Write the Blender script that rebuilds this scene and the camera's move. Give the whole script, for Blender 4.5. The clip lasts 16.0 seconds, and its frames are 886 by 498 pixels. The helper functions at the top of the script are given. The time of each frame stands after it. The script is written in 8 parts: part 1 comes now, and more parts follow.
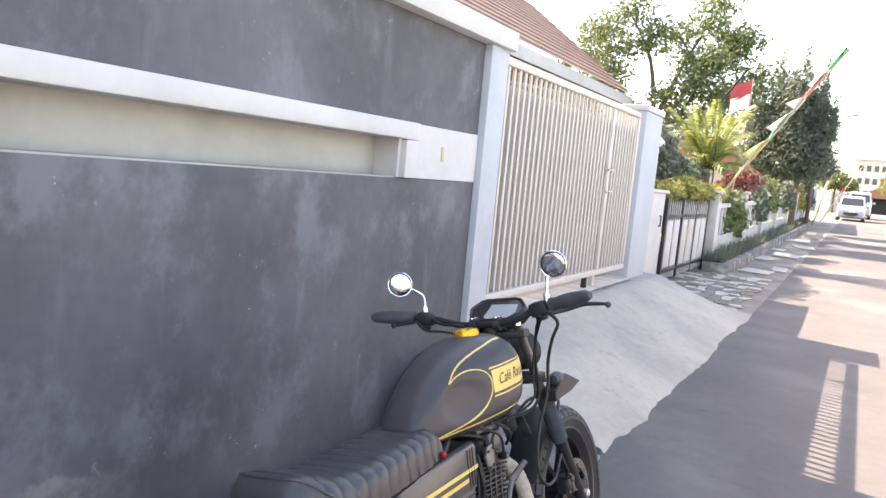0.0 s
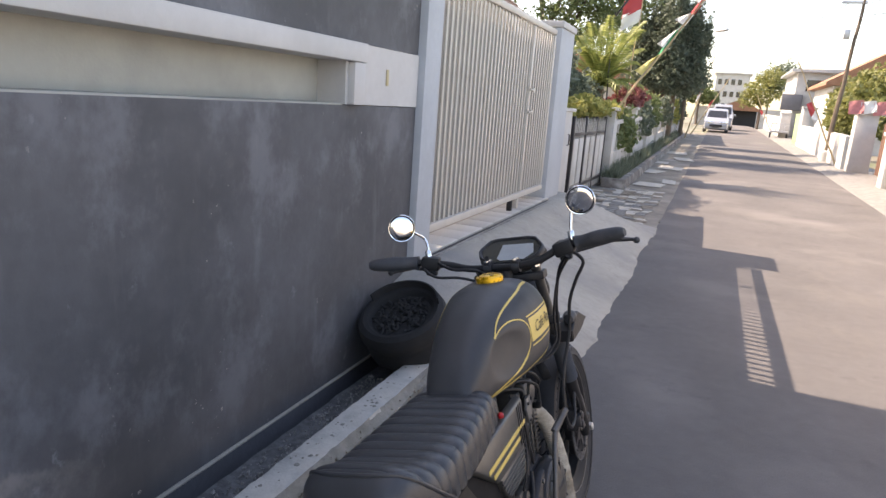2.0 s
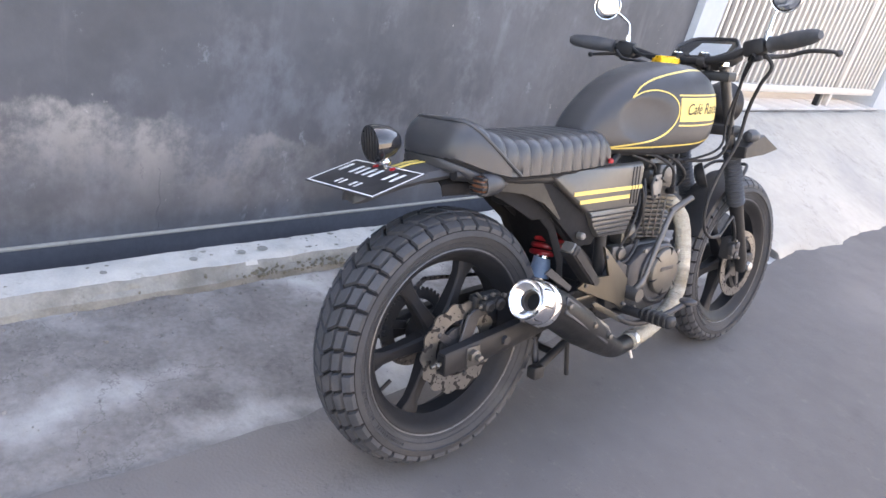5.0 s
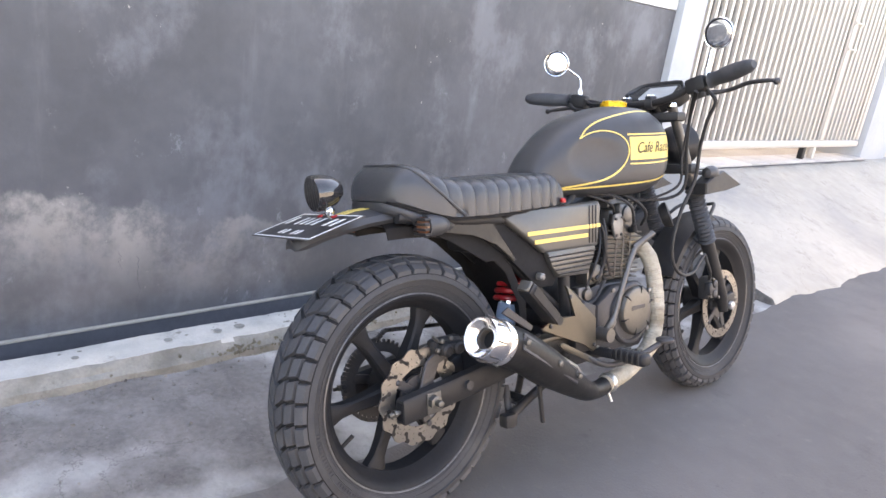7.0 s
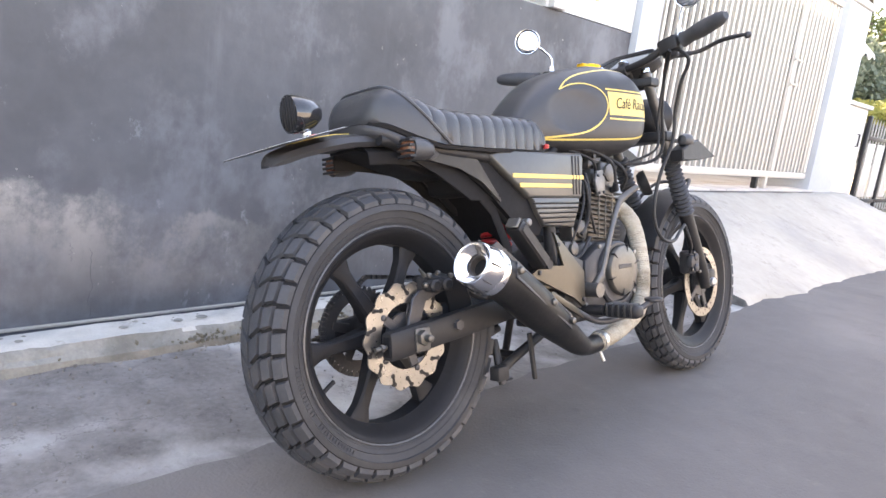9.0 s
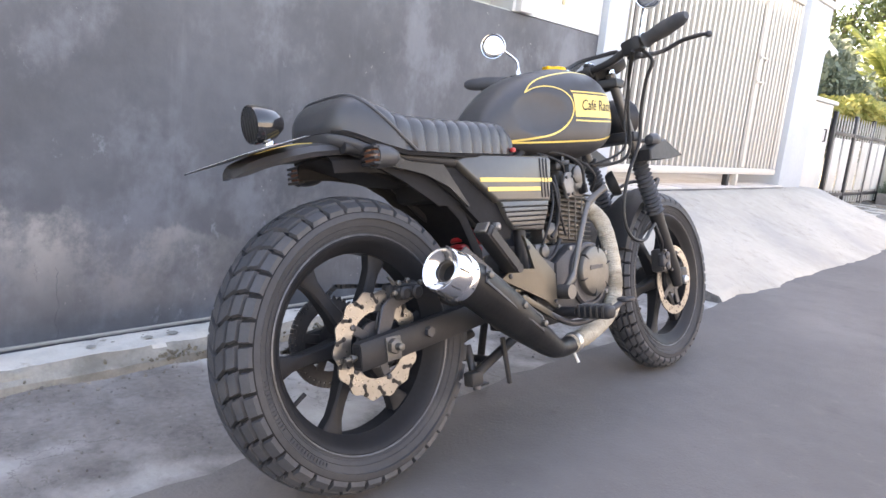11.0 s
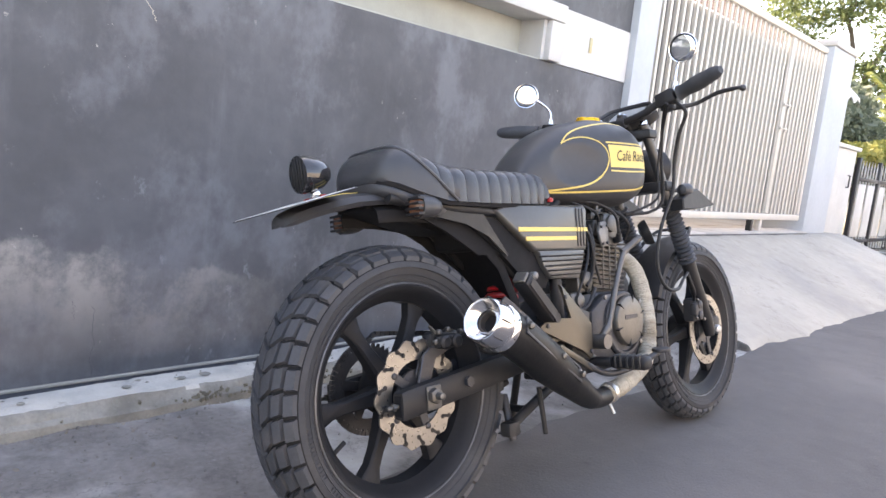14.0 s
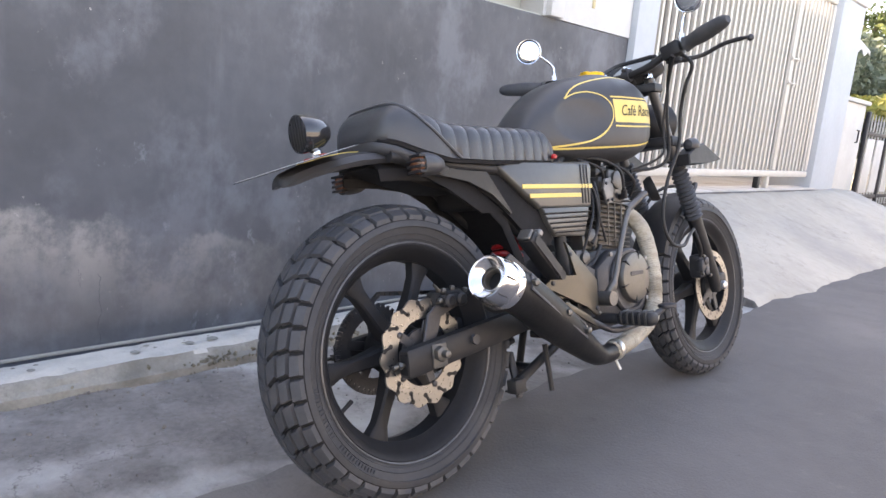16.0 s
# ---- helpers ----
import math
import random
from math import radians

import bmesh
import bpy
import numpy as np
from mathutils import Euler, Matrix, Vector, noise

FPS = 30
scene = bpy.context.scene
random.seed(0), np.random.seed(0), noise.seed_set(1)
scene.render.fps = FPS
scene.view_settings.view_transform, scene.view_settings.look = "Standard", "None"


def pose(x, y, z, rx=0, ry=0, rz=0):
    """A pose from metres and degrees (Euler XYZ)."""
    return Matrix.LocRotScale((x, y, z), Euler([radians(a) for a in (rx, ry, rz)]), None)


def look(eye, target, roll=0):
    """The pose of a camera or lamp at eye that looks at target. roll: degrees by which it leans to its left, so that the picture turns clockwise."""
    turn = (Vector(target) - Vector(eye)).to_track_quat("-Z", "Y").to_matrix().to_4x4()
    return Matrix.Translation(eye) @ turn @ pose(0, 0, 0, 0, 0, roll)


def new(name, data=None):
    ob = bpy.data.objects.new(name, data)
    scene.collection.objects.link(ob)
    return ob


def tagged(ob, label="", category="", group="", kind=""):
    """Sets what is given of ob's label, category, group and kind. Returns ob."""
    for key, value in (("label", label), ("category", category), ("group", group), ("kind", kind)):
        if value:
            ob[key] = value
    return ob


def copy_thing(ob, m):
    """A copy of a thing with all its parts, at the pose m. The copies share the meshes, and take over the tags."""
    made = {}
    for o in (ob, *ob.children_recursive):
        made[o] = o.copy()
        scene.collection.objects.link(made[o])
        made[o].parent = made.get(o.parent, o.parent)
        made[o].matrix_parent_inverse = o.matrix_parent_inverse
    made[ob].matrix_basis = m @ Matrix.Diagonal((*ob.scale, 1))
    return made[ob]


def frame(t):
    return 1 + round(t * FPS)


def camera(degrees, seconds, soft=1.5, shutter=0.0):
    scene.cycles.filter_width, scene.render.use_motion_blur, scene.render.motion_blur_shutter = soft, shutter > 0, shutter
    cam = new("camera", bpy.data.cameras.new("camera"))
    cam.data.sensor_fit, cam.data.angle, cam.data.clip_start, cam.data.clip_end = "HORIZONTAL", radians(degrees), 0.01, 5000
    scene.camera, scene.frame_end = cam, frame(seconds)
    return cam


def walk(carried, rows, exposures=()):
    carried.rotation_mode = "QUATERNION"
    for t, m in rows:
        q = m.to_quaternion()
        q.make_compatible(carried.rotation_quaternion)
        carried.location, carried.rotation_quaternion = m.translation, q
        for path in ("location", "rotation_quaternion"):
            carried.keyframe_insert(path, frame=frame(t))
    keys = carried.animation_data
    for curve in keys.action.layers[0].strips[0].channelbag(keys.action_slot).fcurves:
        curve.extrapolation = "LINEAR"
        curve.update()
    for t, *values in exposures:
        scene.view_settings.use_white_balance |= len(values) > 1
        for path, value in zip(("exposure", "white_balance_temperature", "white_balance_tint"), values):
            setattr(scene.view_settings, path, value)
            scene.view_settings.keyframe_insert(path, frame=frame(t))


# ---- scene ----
cam = camera(66.99, 16.0)
ROWS = [
    (0, 0.836, -0.991, 1.467, 83.26, -5.19, 32.24),
    (0.5, 0.820, -0.977, 1.494, 81.15, -5.32, 28.12),
    (1, 0.699, -0.897, 1.482, 79.71, -3.65, 27.82),
    (1.5, 0.529, -0.923, 1.464, 78.26, -3.17, 24.95),
    (2, 0.381, -0.987, 1.463, 77.41, -4.04, 22.10),
    (2.5, 0.383, -1.010, 1.458, 77.92, -5.72, 21.87),
    (3, 0.558, -1.006, 1.388, 76.18, -5.31, 31.39),
    (3.5, 0.696, -0.962, 1.220, 67.88, -8.06, 39.09),
    (4, 0.773, -1.067, 1.197, 66.42, -10.85, 42.87),
    (4.2, 0.810, -1.077, 1.189, 64.90, -12.06, 44.87),
    (6.3, 1.109, -0.883, 1.222, 65.78, -8.79, 56.30),
    (6.5, 1.098, -0.886, 1.202, 67.55, -7.90, 52.90),
    (7, 1.105, -0.913, 1.119, 71.74, -7.33, 50.85),
    (7.5, 1.085, -0.967, 0.944, 71.12, -6.65, 50.41),
    (8, 1.065, -0.937, 0.822, 76.13, -5.07, 47.90),
    (8.5, 1.078, -0.931, 0.792, 77.95, -6.86, 47.16),
    (11, 1.099, -0.903, 0.793, 78.92, -5.31, 44.90),
    (11.5, 1.087, -0.910, 0.813, 80.64, -5.60, 44.19),
    (12, 1.084, -0.939, 0.809, 81.80, -5.97, 45.15),
    (12.5, 1.066, -0.958, 0.829, 82.61, -6.65, 46.42),
    (13, 1.064, -0.972, 0.821, 82.91, -6.48, 47.40),
    (13.5, 1.058, -0.963, 0.816, 82.15, -5.10, 46.67),
    (14, 1.067, -0.951, 0.814, 82.05, -5.98, 46.41),
    (14.5, 1.070, -0.945, 0.813, 81.49, -5.40, 47.19),
    (15, 1.068, -0.945, 0.807, 80.11, -5.41, 47.61),
    (15.5, 1.065, -0.943, 0.802, 79.24, -5.21, 47.25),
    (16, 1.064, -0.940, 0.798, 79.04, -4.82, 46.69),
]
EXPOSURES = [(t, e, k, 18) for t, e, k in ((0.0, 2.68, 8350), (0.5, 1.84, 8350), (1.0, 1.7, 8350), (1.5, 1.80, 8350), (2.0, 1.87, 8350), (2.5, 1.82, 8350), (3.2, 2.15, 8250), (3.5, 2.6, 8200), (4.0, 3.08, 8250), (6.5, 3.28, 9000), (7.0, 3.28, 9000), (8.5, 3.34, 8900), (11.0, 3.2, 8800), (13.5, 3.0, 8700), (16.0, 2.92, 8700))]
walk(cam, [(t, pose(x, y, z, rx, ry, rz)) for t, x, y, z, rx, ry, rz in ROWS], EXPOSURES)

# ---- world and sun ----
SUN_ELEV, SUN_AZ = radians(43.5), math.atan2(-1.0, 0.12)      # the sun stands over the house, to the west
world = bpy.data.worlds.new("sky")
scene.world = world
world.use_nodes = True
wn = world.node_tree
sky = wn.nodes.new("ShaderNodeTexSky")
sky.sky_type, sky.sun_disc = "NISHITA", False
sky.sun_elevation, sky.sun_rotation = SUN_ELEV, SUN_AZ
sky.dust_density, sky.air_density, sky.ozone_density = 1.5, 1.0, 1.0
wn.nodes["Background"].inputs["Strength"].default_value = 0.15
wn.links.new(sky.outputs[0], wn.nodes["Background"].inputs["Color"])
sun = new("sun", bpy.data.lights.new("sun", "SUN"))
sun.data.energy, sun.data.angle, sun.data.color = 3.0, radians(0.35), (1.0, 0.945, 0.885)
sun.matrix_world = look((-20, 2.4, 19), (0, 0, 0))


# ---- materials ----
def mat(name, col, rough=0.6, metal=0.0, var=0.15, scale=6.0, bump=0.0, bscale=80.0, col2=None, amount=0.5, rand=0.0, coat=0.0, spec=0.5, stretch=(1, 1, 1)):
    """A surface of two tones, mottled at two scales, with fine relief."""
    m = bpy.data.materials.new(name)
    m.use_nodes = True
    nt, b = m.node_tree, m.node_tree.nodes["Principled BSDF"]
    n, l = nt.nodes, nt.links
    tc = n.new("ShaderNodeTexCoord")
    mp = n.new("ShaderNodeMapping")
    mp.inputs["Scale"].default_value = stretch
    l.new(tc.outputs["Object"], mp.inputs["Vector"])

    def noise_at(s, detail=5.0):
        t = n.new("ShaderNodeTexNoise")
        t.inputs["Scale"].default_value, t.inputs["Detail"].default_value = s, detail
        l.new(mp.outputs[0], t.inputs["Vector"])
        return t.outputs["Fac"]

    def ramp(fac, a, z):
        r = n.new("ShaderNodeMapRange")
        r.inputs["From Min"].default_value, r.inputs["From Max"].default_value = a, z
        l.new(fac, r.inputs["Value"])
        return r.outputs[0]

    def mix(fac, a, z):
        x = n.new("ShaderNodeMix")
        x.data_type = "RGBA"
        if isinstance(fac, float):
            x.inputs["Factor"].default_value = fac
        else:
            l.new(fac, x.inputs["Factor"])
        for value, socket in ((a, x.inputs["A"]), (z, x.inputs["B"])):
            if isinstance(value, tuple):
                socket.default_value = (*value[:3], 1)
            else:
                l.new(value, socket)
        return x.outputs["Result"]

    dark, light = tuple(c * (1 - var) for c in col), tuple(min(1, c * (1 + var)) for c in col)
    c = mix(ramp(noise_at(scale), 0.3, 0.7), dark, light)
    fine = mix(ramp(noise_at(scale * 9), 0.3, 0.7), tuple(x * (1 - var * 0.7) for x in col), tuple(min(1, x * (1 + var * 0.7)) for x in col))
    c = mix(0.4, c, fine)
    if col2:
        c = mix(ramp(noise_at(scale * 0.45, 8.0), 0.62 - amount * 0.3, 0.78 - amount * 0.2), c, col2)
    if rand:
        oi = n.new("ShaderNodeObjectInfo")
        hs = n.new("ShaderNodeHueSaturation")
        r = n.new("ShaderNodeMapRange")
        r.inputs["To Min"].default_value, r.inputs["To Max"].default_value = 1 - rand, 1 + rand
        l.new(oi.outputs["Random"], r.inputs["Value"])
        l.new(r.outputs[0], hs.inputs["Value"])
        l.new(c, hs.inputs["Color"])
        c = hs.outputs[0]
    l.new(c, b.inputs["Base Color"])
    rr = n.new("ShaderNodeMapRange")
    rr.inputs["To Min"].default_value, rr.inputs["To Max"].default_value = max(0.03, rough - 0.1 * (rough > 0.15)), min(1, rough + 0.1)
    l.new(noise_at(scale * 4), rr.inputs["Value"])
    l.new(rr.outputs[0], b.inputs["Roughness"])
    b.inputs["Metallic"].default_value = metal
    b.inputs["Specular IOR Level"].default_value = spec
    b.inputs["Coat Weight"].default_value = coat
    if bump:
        bp = n.new("ShaderNodeBump")
        bp.inputs["Strength"].default_value, bp.inputs["Distance"].default_value = bump, 0.004
        l.new(noise_at(bscale, 8.0), bp.inputs["Height"])
        l.new(bp.outputs[0], b.inputs["Normal"])
    return m


def wall_paint(name, col, pale, lo, hi, streak):
    """Old dark paint with rain streaks, and patches of pale bare plaster between two heights."""
    m = mat(name, col, 0.75, var=0.3, scale=1.6, bump=0.25, bscale=40)
    nt, b = m.node_tree, m.node_tree.nodes["Principled BSDF"]
    n, l = nt.nodes, nt.links
    base = b.inputs["Base Color"].links[0].from_socket
    tc = n.new("ShaderNodeTexCoord")
    sep = n.new("ShaderNodeSeparateXYZ")
    l.new(tc.outputs["Object"], sep.inputs[0])

    def noise_at(s, vec, detail=8.0, rough=0.6):
        t = n.new("ShaderNodeTexNoise")
        t.inputs["Scale"].default_value, t.inputs["Detail"].default_value, t.inputs["Roughness"].default_value = s, detail, rough
        mp = n.new("ShaderNodeMapping")
        mp.inputs["Scale"].default_value = vec
        l.new(tc.outputs["Object"], mp.inputs["Vector"])
        l.new(mp.outputs[0], t.inputs["Vector"])
        return t.outputs["Fac"]

    def rng(v, a, z, lo2=0.0, hi2=1.0):
        r = n.new("ShaderNodeMapRange")
        r.interpolation_type = "SMOOTHSTEP"
        for key, value in (("From Min", a), ("From Max", z), ("To Min", lo2), ("To Max", hi2)):
            r.inputs[key].default_value = value
        l.new(v, r.inputs["Value"])
        return r.outputs[0]

    def rng_lin(v, a, z):
        r = n.new("ShaderNodeMapRange")
        r.inputs["From Min"].default_value, r.inputs["From Max"].default_value = a, z
        l.new(v, r.inputs["Value"])
        return r.outputs[0]

    def mul(a, z):
        x = n.new("ShaderNodeMath")
        x.operation = "MULTIPLY"
        for value, socket in ((a, x.inputs[0]), (z, x.inputs[1])):
            if isinstance(value, float):
                socket.default_value = value
            else:
                l.new(value, socket)
        return x.outputs[0]

    def over(fac, under, top):
        x = n.new("ShaderNodeMix")
        x.data_type = "RGBA"
        l.new(fac, x.inputs["Factor"])
        l.new(under, x.inputs["A"])
        x.inputs["B"].default_value = (*top, 1)
        return x.outputs["Result"]

    def math2(op, a, z):
        x = n.new("ShaderNodeMath")
        x.operation = op
        for value, socket in ((a, x.inputs[0]), (z, x.inputs[1])):
            if isinstance(value, float):
                socket.default_value = value
            else:
                l.new(value, socket)
        return x.outputs[0]

    darker, lighter = tuple(v * 0.62 for v in col), tuple(min(1, v * 1.75) for v in col)
    c = over(mul(rng(noise_at(1.1, (1, 1, 1), 9.0, 0.62), 0.42, 0.66), 0.75), base, darker)
    c = over(mul(rng(noise_at(2.6, (1, 1.0, 0.75), 10.0, 0.68), 0.48, 0.66), 0.70), c, lighter)
    streaks = mul(rng(noise_at(2.2, (1, 3.2, 0.5), 9.0, 0.65), 0.54, 0.74), streak)
    c = over(streaks, c, tuple(min(1, v * 2.3) for v in col))
    scuff = mul(rng(noise_at(9.0, (1, 1.0, 0.7), 10.0, 0.75), 0.60, 0.70), rng(noise_at(1.5, (1, 1, 1), 3.0), 0.48, 0.62))
    c = over(mul(scuff, 0.6), c, tuple(min(1, v * 2.6) for v in col))
    reach = n.new("ShaderNodeValToRGB")                          # how high the paint has come off along the wall
    stops = ((-3.0, 0.42), (-1.2, 0.40), (-0.66, 0.431), (-0.51, 0.42), (-0.49, 0.40), (-0.36, 0.405), (-0.27, 0.345), (-0.23, 0.345), (-0.185, 0.37), (-0.125, 0.345), (0.0, 0.30), (0.2, 0.285), (0.6, 0.20))
    ramp = reach.color_ramp
    while len(ramp.elements) < len(stops):
        ramp.elements.new(0.5)
    for el, (yy, hh) in zip(ramp.elements, stops):
        el.position = (yy + 3.0) / 4.0
        el.color = (hh, hh, hh, 1)
    sway = math2("MULTIPLY", math2("SUBTRACT", noise_at(5.5, (0.01, 0.6, 1), 6.0, 0.6), 0.5), 0.12)
    l.new(rng_lin(math2("ADD", sep.outputs["Y"], sway), -3.0, 1.0), reach.inputs[0])
    rag = math2("MULTIPLY", math2("SUBTRACT", noise_at(7.5, (0.01, 1, 0.6), 8.0, 0.66), 0.5), 0.13)
    below = math2("SUBTRACT", math2("SUBTRACT", sep.outputs["Z"], reach.outputs[0]), rag)     # height over the ragged top of the bare plaster
    patch = mul(rng(below, 0.010, -0.018), rng(below, -0.36, -0.03, 0.10, 1.0))
    patch = mul(patch, rng(noise_at(3.4, (1, 1, 0.9), 12.0, 0.72), 0.40, 0.60, 0.10, 1.0))
    patch = mul(patch, rng(sep.outputs["Y"], 0.75, -0.30, 0.0, 1.0))
    c = over(mul(patch, 0.72), c, pale)
    specks = mul(rng(noise_at(34.0, (1, 1, 1), 4.0), 0.66, 0.71), rng(noise_at(3.1, (1, 1, 0.6)), 0.55, 0.63))
    c = over(mul(specks, 0.6), c, tuple(min(1, v * 1.3) for v in pale))
    l.new(c, b.inputs["Base Color"])
    return m


def worn(m, pale, dark, scale, crack_scale, crack, blotch=0.6):
    """Adds pale worn smears, dark stains and hairline cracks to a ground surface."""
    nt, b = m.node_tree, m.node_tree.nodes["Principled BSDF"]
    n, l = nt.nodes, nt.links
    tc = n.new("ShaderNodeTexCoord")
    c = b.inputs["Base Color"].links[0].from_socket

    def noise_at(s, detail, rough, vec=(1, 1, 1)):
        mp = n.new("ShaderNodeMapping")
        mp.inputs["Scale"].default_value = vec
        l.new(tc.outputs["Object"], mp.inputs["Vector"])
        t = n.new("ShaderNodeTexNoise")
        t.inputs["Scale"].default_value, t.inputs["Detail"].default_value, t.inputs["Roughness"].default_value = s, detail, rough
        l.new(mp.outputs[0], t.inputs["Vector"])
        return t

    def over(fac, a, z, amount, under, top):
        r = n.new("ShaderNodeMapRange")
        r.interpolation_type = "SMOOTHSTEP"
        r.inputs["From Min"].default_value, r.inputs["From Max"].default_value, r.inputs["To Max"].default_value = a, z, amount
        l.new(fac, r.inputs["Value"])
        x = n.new("ShaderNodeMix")
        x.data_type = "RGBA"
        l.new(r.outputs[0], x.inputs["Factor"])
        l.new(under, x.inputs["A"])
        x.inputs["B"].default_value = (*top, 1)
        return x.outputs["Result"]

    c = over(noise_at(scale, 12.0, 0.72, (1, 0.6, 1)).outputs["Fac"], 0.50, 0.66, blotch, c, pale)
    c = over(noise_at(scale * 2.3, 12.0, 0.75).outputs["Fac"], 0.55, 0.72, 0.7, c, dark)
    c = over(noise_at(scale * 24, 6.0, 0.8).outputs["Fac"], 0.58, 0.70, 0.5, c, pale)
    c = over(noise_at(scale * 31, 6.0, 0.8, (1.1, 1, 1)).outputs["Fac"], 0.60, 0.72, 0.6, c, dark)
    if crack:
        warp = noise_at(3.0, 6.0, 0.65)
        add = n.new("ShaderNodeVectorMath")
        add.operation = "MULTIPLY_ADD"
        l.new(warp.outputs["Color"], add.inputs[0])
        add.inputs[1].default_value = (0.9, 0.9, 0.9)
        l.new(tc.outputs["Object"], add.inputs[2])
        v = n.new("ShaderNodeTexVoronoi")
        v.feature = "DISTANCE_TO_EDGE"
        v.inputs["Scale"].default_value = crack_scale
        l.new(add.outputs[0], v.inputs["Vector"])
        c = over(v.outputs["Distance"], crack, crack * 0.3, 0.5, c, dark)
    l.new(c, b.inputs["Base Color"])


M = {}
M["dark_wall"] = wall_paint("dark_wall_paint", (0.090, 0.094, 0.106), (0.36, 0.335, 0.315), 0.30, 0.45, 0.22)
M["white_wall"] = mat("white_wall_paint", (0.50, 0.50, 0.50), 0.8, var=0.09, scale=2.5, bump=0.15, col2=(0.42, 0.42, 0.41), amount=0.2)
M["cream_wall"] = mat("cream_niche_paint", (0.35, 0.36, 0.335), 0.85, var=0.12, scale=2.0, bump=0.2, col2=(0.22, 0.225, 0.215), amount=0.35)
M["skirting"] = mat("dark_skirting_paint", (0.075, 0.078, 0.092), 0.7, var=0.3, scale=4, bump=0.3)
M["asphalt"] = mat("worn_asphalt", (0.113, 0.104, 0.101), 0.9, var=0.22, scale=1.2, bump=0.6, bscale=130, col2=(0.19, 0.175, 0.165), amount=0.3)
M["concrete"] = mat("pale_worn_concrete", (0.370, 0.340, 0.295), 0.9, var=0.2, scale=1.8, bump=0.5, bscale=60, col2=(0.23, 0.225, 0.22), amount=0.35)
M["gutter"] = mat("stained_gutter_concrete", (0.160, 0.147, 0.138), 0.92, var=0.5, scale=6.0, bump=1.2, bscale=48, col2=(0.45, 0.44, 0.42), amount=0.38)
M["kerb"] = mat("kerb_concrete", (0.44, 0.425, 0.395), 0.9, var=0.18, scale=14, bump=0.7, bscale=60, col2=(0.30, 0.30, 0.28), amount=0.12)
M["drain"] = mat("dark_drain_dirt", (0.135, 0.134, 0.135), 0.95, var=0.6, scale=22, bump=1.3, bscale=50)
worn(M["gutter"], (0.31, 0.293, 0.275), (0.085, 0.079, 0.074), 2.6, 0.9, 0.005, 0.55)
worn(M["concrete"], (0.46, 0.42, 0.36), (0.195, 0.178, 0.157), 1.6, 0.8, 0.004, 0.55)
worn(M["kerb"], (0.46, 0.44, 0.395), (0.20, 0.19, 0.165), 5.0, 2.0, 0.0, 0.4)
worn(M["asphalt"], (0.160, 0.144, 0.130), (0.066, 0.062, 0.060), 0.9, 0.5, 0.0, 0.35)
M["kerb_face"] = mat("darker_kerb_face", (0.215, 0.208, 0.188), 0.95, var=0.35, scale=12, bump=1.2, bscale=45, col2=(0.12, 0.115, 0.10), amount=0.3)
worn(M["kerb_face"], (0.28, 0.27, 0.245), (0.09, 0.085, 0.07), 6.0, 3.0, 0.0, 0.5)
M["chips"] = mat("stone_chips", (0.27, 0.26, 0.245), 0.95, var=0.55, scale=9, bump=0.5)
M["moss"] = mat("dry_moss_dirt", (0.13, 0.116, 0.09), 0.95, var=0.5, scale=30, bump=1.0, bscale=90)
M["paving"] = mat("dusty_paving", (0.21, 0.185, 0.155), 0.95, var=0.4, scale=2.5, bump=0.8, bscale=30, col2=(0.36, 0.33, 0.28), amount=0.3)
M["soil"] = mat("dry_ground", (0.2, 0.18, 0.14), 0.95, var=0.3, scale=0.4, bump=0.5, bscale=10, col2=(0.1, 0.13, 0.06), amount=0.5)
M["tile"] = mat("grey_sill_tile", (0.46, 0.45, 0.43), 0.5, var=0.12, scale=4, rand=0.12)
M["gate"] = mat("cream_gate_paint", (0.50, 0.47, 0.43), 0.45, var=0.08, scale=7, bump=0.05, col2=(0.4, 0.35, 0.29), amount=0.1)
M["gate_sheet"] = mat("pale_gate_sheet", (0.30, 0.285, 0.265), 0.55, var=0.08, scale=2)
M["bluewhite"] = mat("bluish_white_paint", (0.385, 0.415, 0.45), 0.8, var=0.10, scale=2.5, bump=0.15)
M["roof"] = mat("brown_roof_tiles", (0.22, 0.13, 0.10), 0.85, var=0.25, scale=3, bump=0.4, bscale=20)
M["pink_wall"] = mat("faded_pinkish_plaster", (0.17, 0.115, 0.09), 0.9, var=0.2, scale=1.5, bump=0.2)
M["wood_brown"] = mat("brown_window_wood", (0.16, 0.09, 0.06), 0.6, var=0.2, scale=6)
M["steel"] = mat("galvanised_steel", (0.45, 0.45, 0.46), 0.4, 0.8, scale=9)
M["groove_rubber"] = mat("worn_sidewall_rubber", (0.031, 0.032, 0.036), 0.75, var=0.3, scale=10, bump=0.2, bscale=200, col2=(0.060, 0.058, 0.058), amount=0.12)
M["black_rubber"] = mat("tyre_rubber", (0.040, 0.043, 0.050), 0.66, var=0.28, scale=14, bump=0.2, bscale=220, col2=(0.09, 0.085, 0.085), amount=0.12)
M["bin_rubber"] = mat("old_rubber", (0.014, 0.014, 0.015), 0.85, var=0.3, scale=9, bump=0.3)
M["vinyl"] = mat("black_seat_vinyl", (0.034, 0.036, 0.041), 0.36, var=0.12, scale=20, bump=0.18, bscale=500)
M["matt_black"] = mat("matt_black_paint", (0.031, 0.032, 0.036), 0.50, var=0.15, scale=7, bump=0.03, bscale=300)
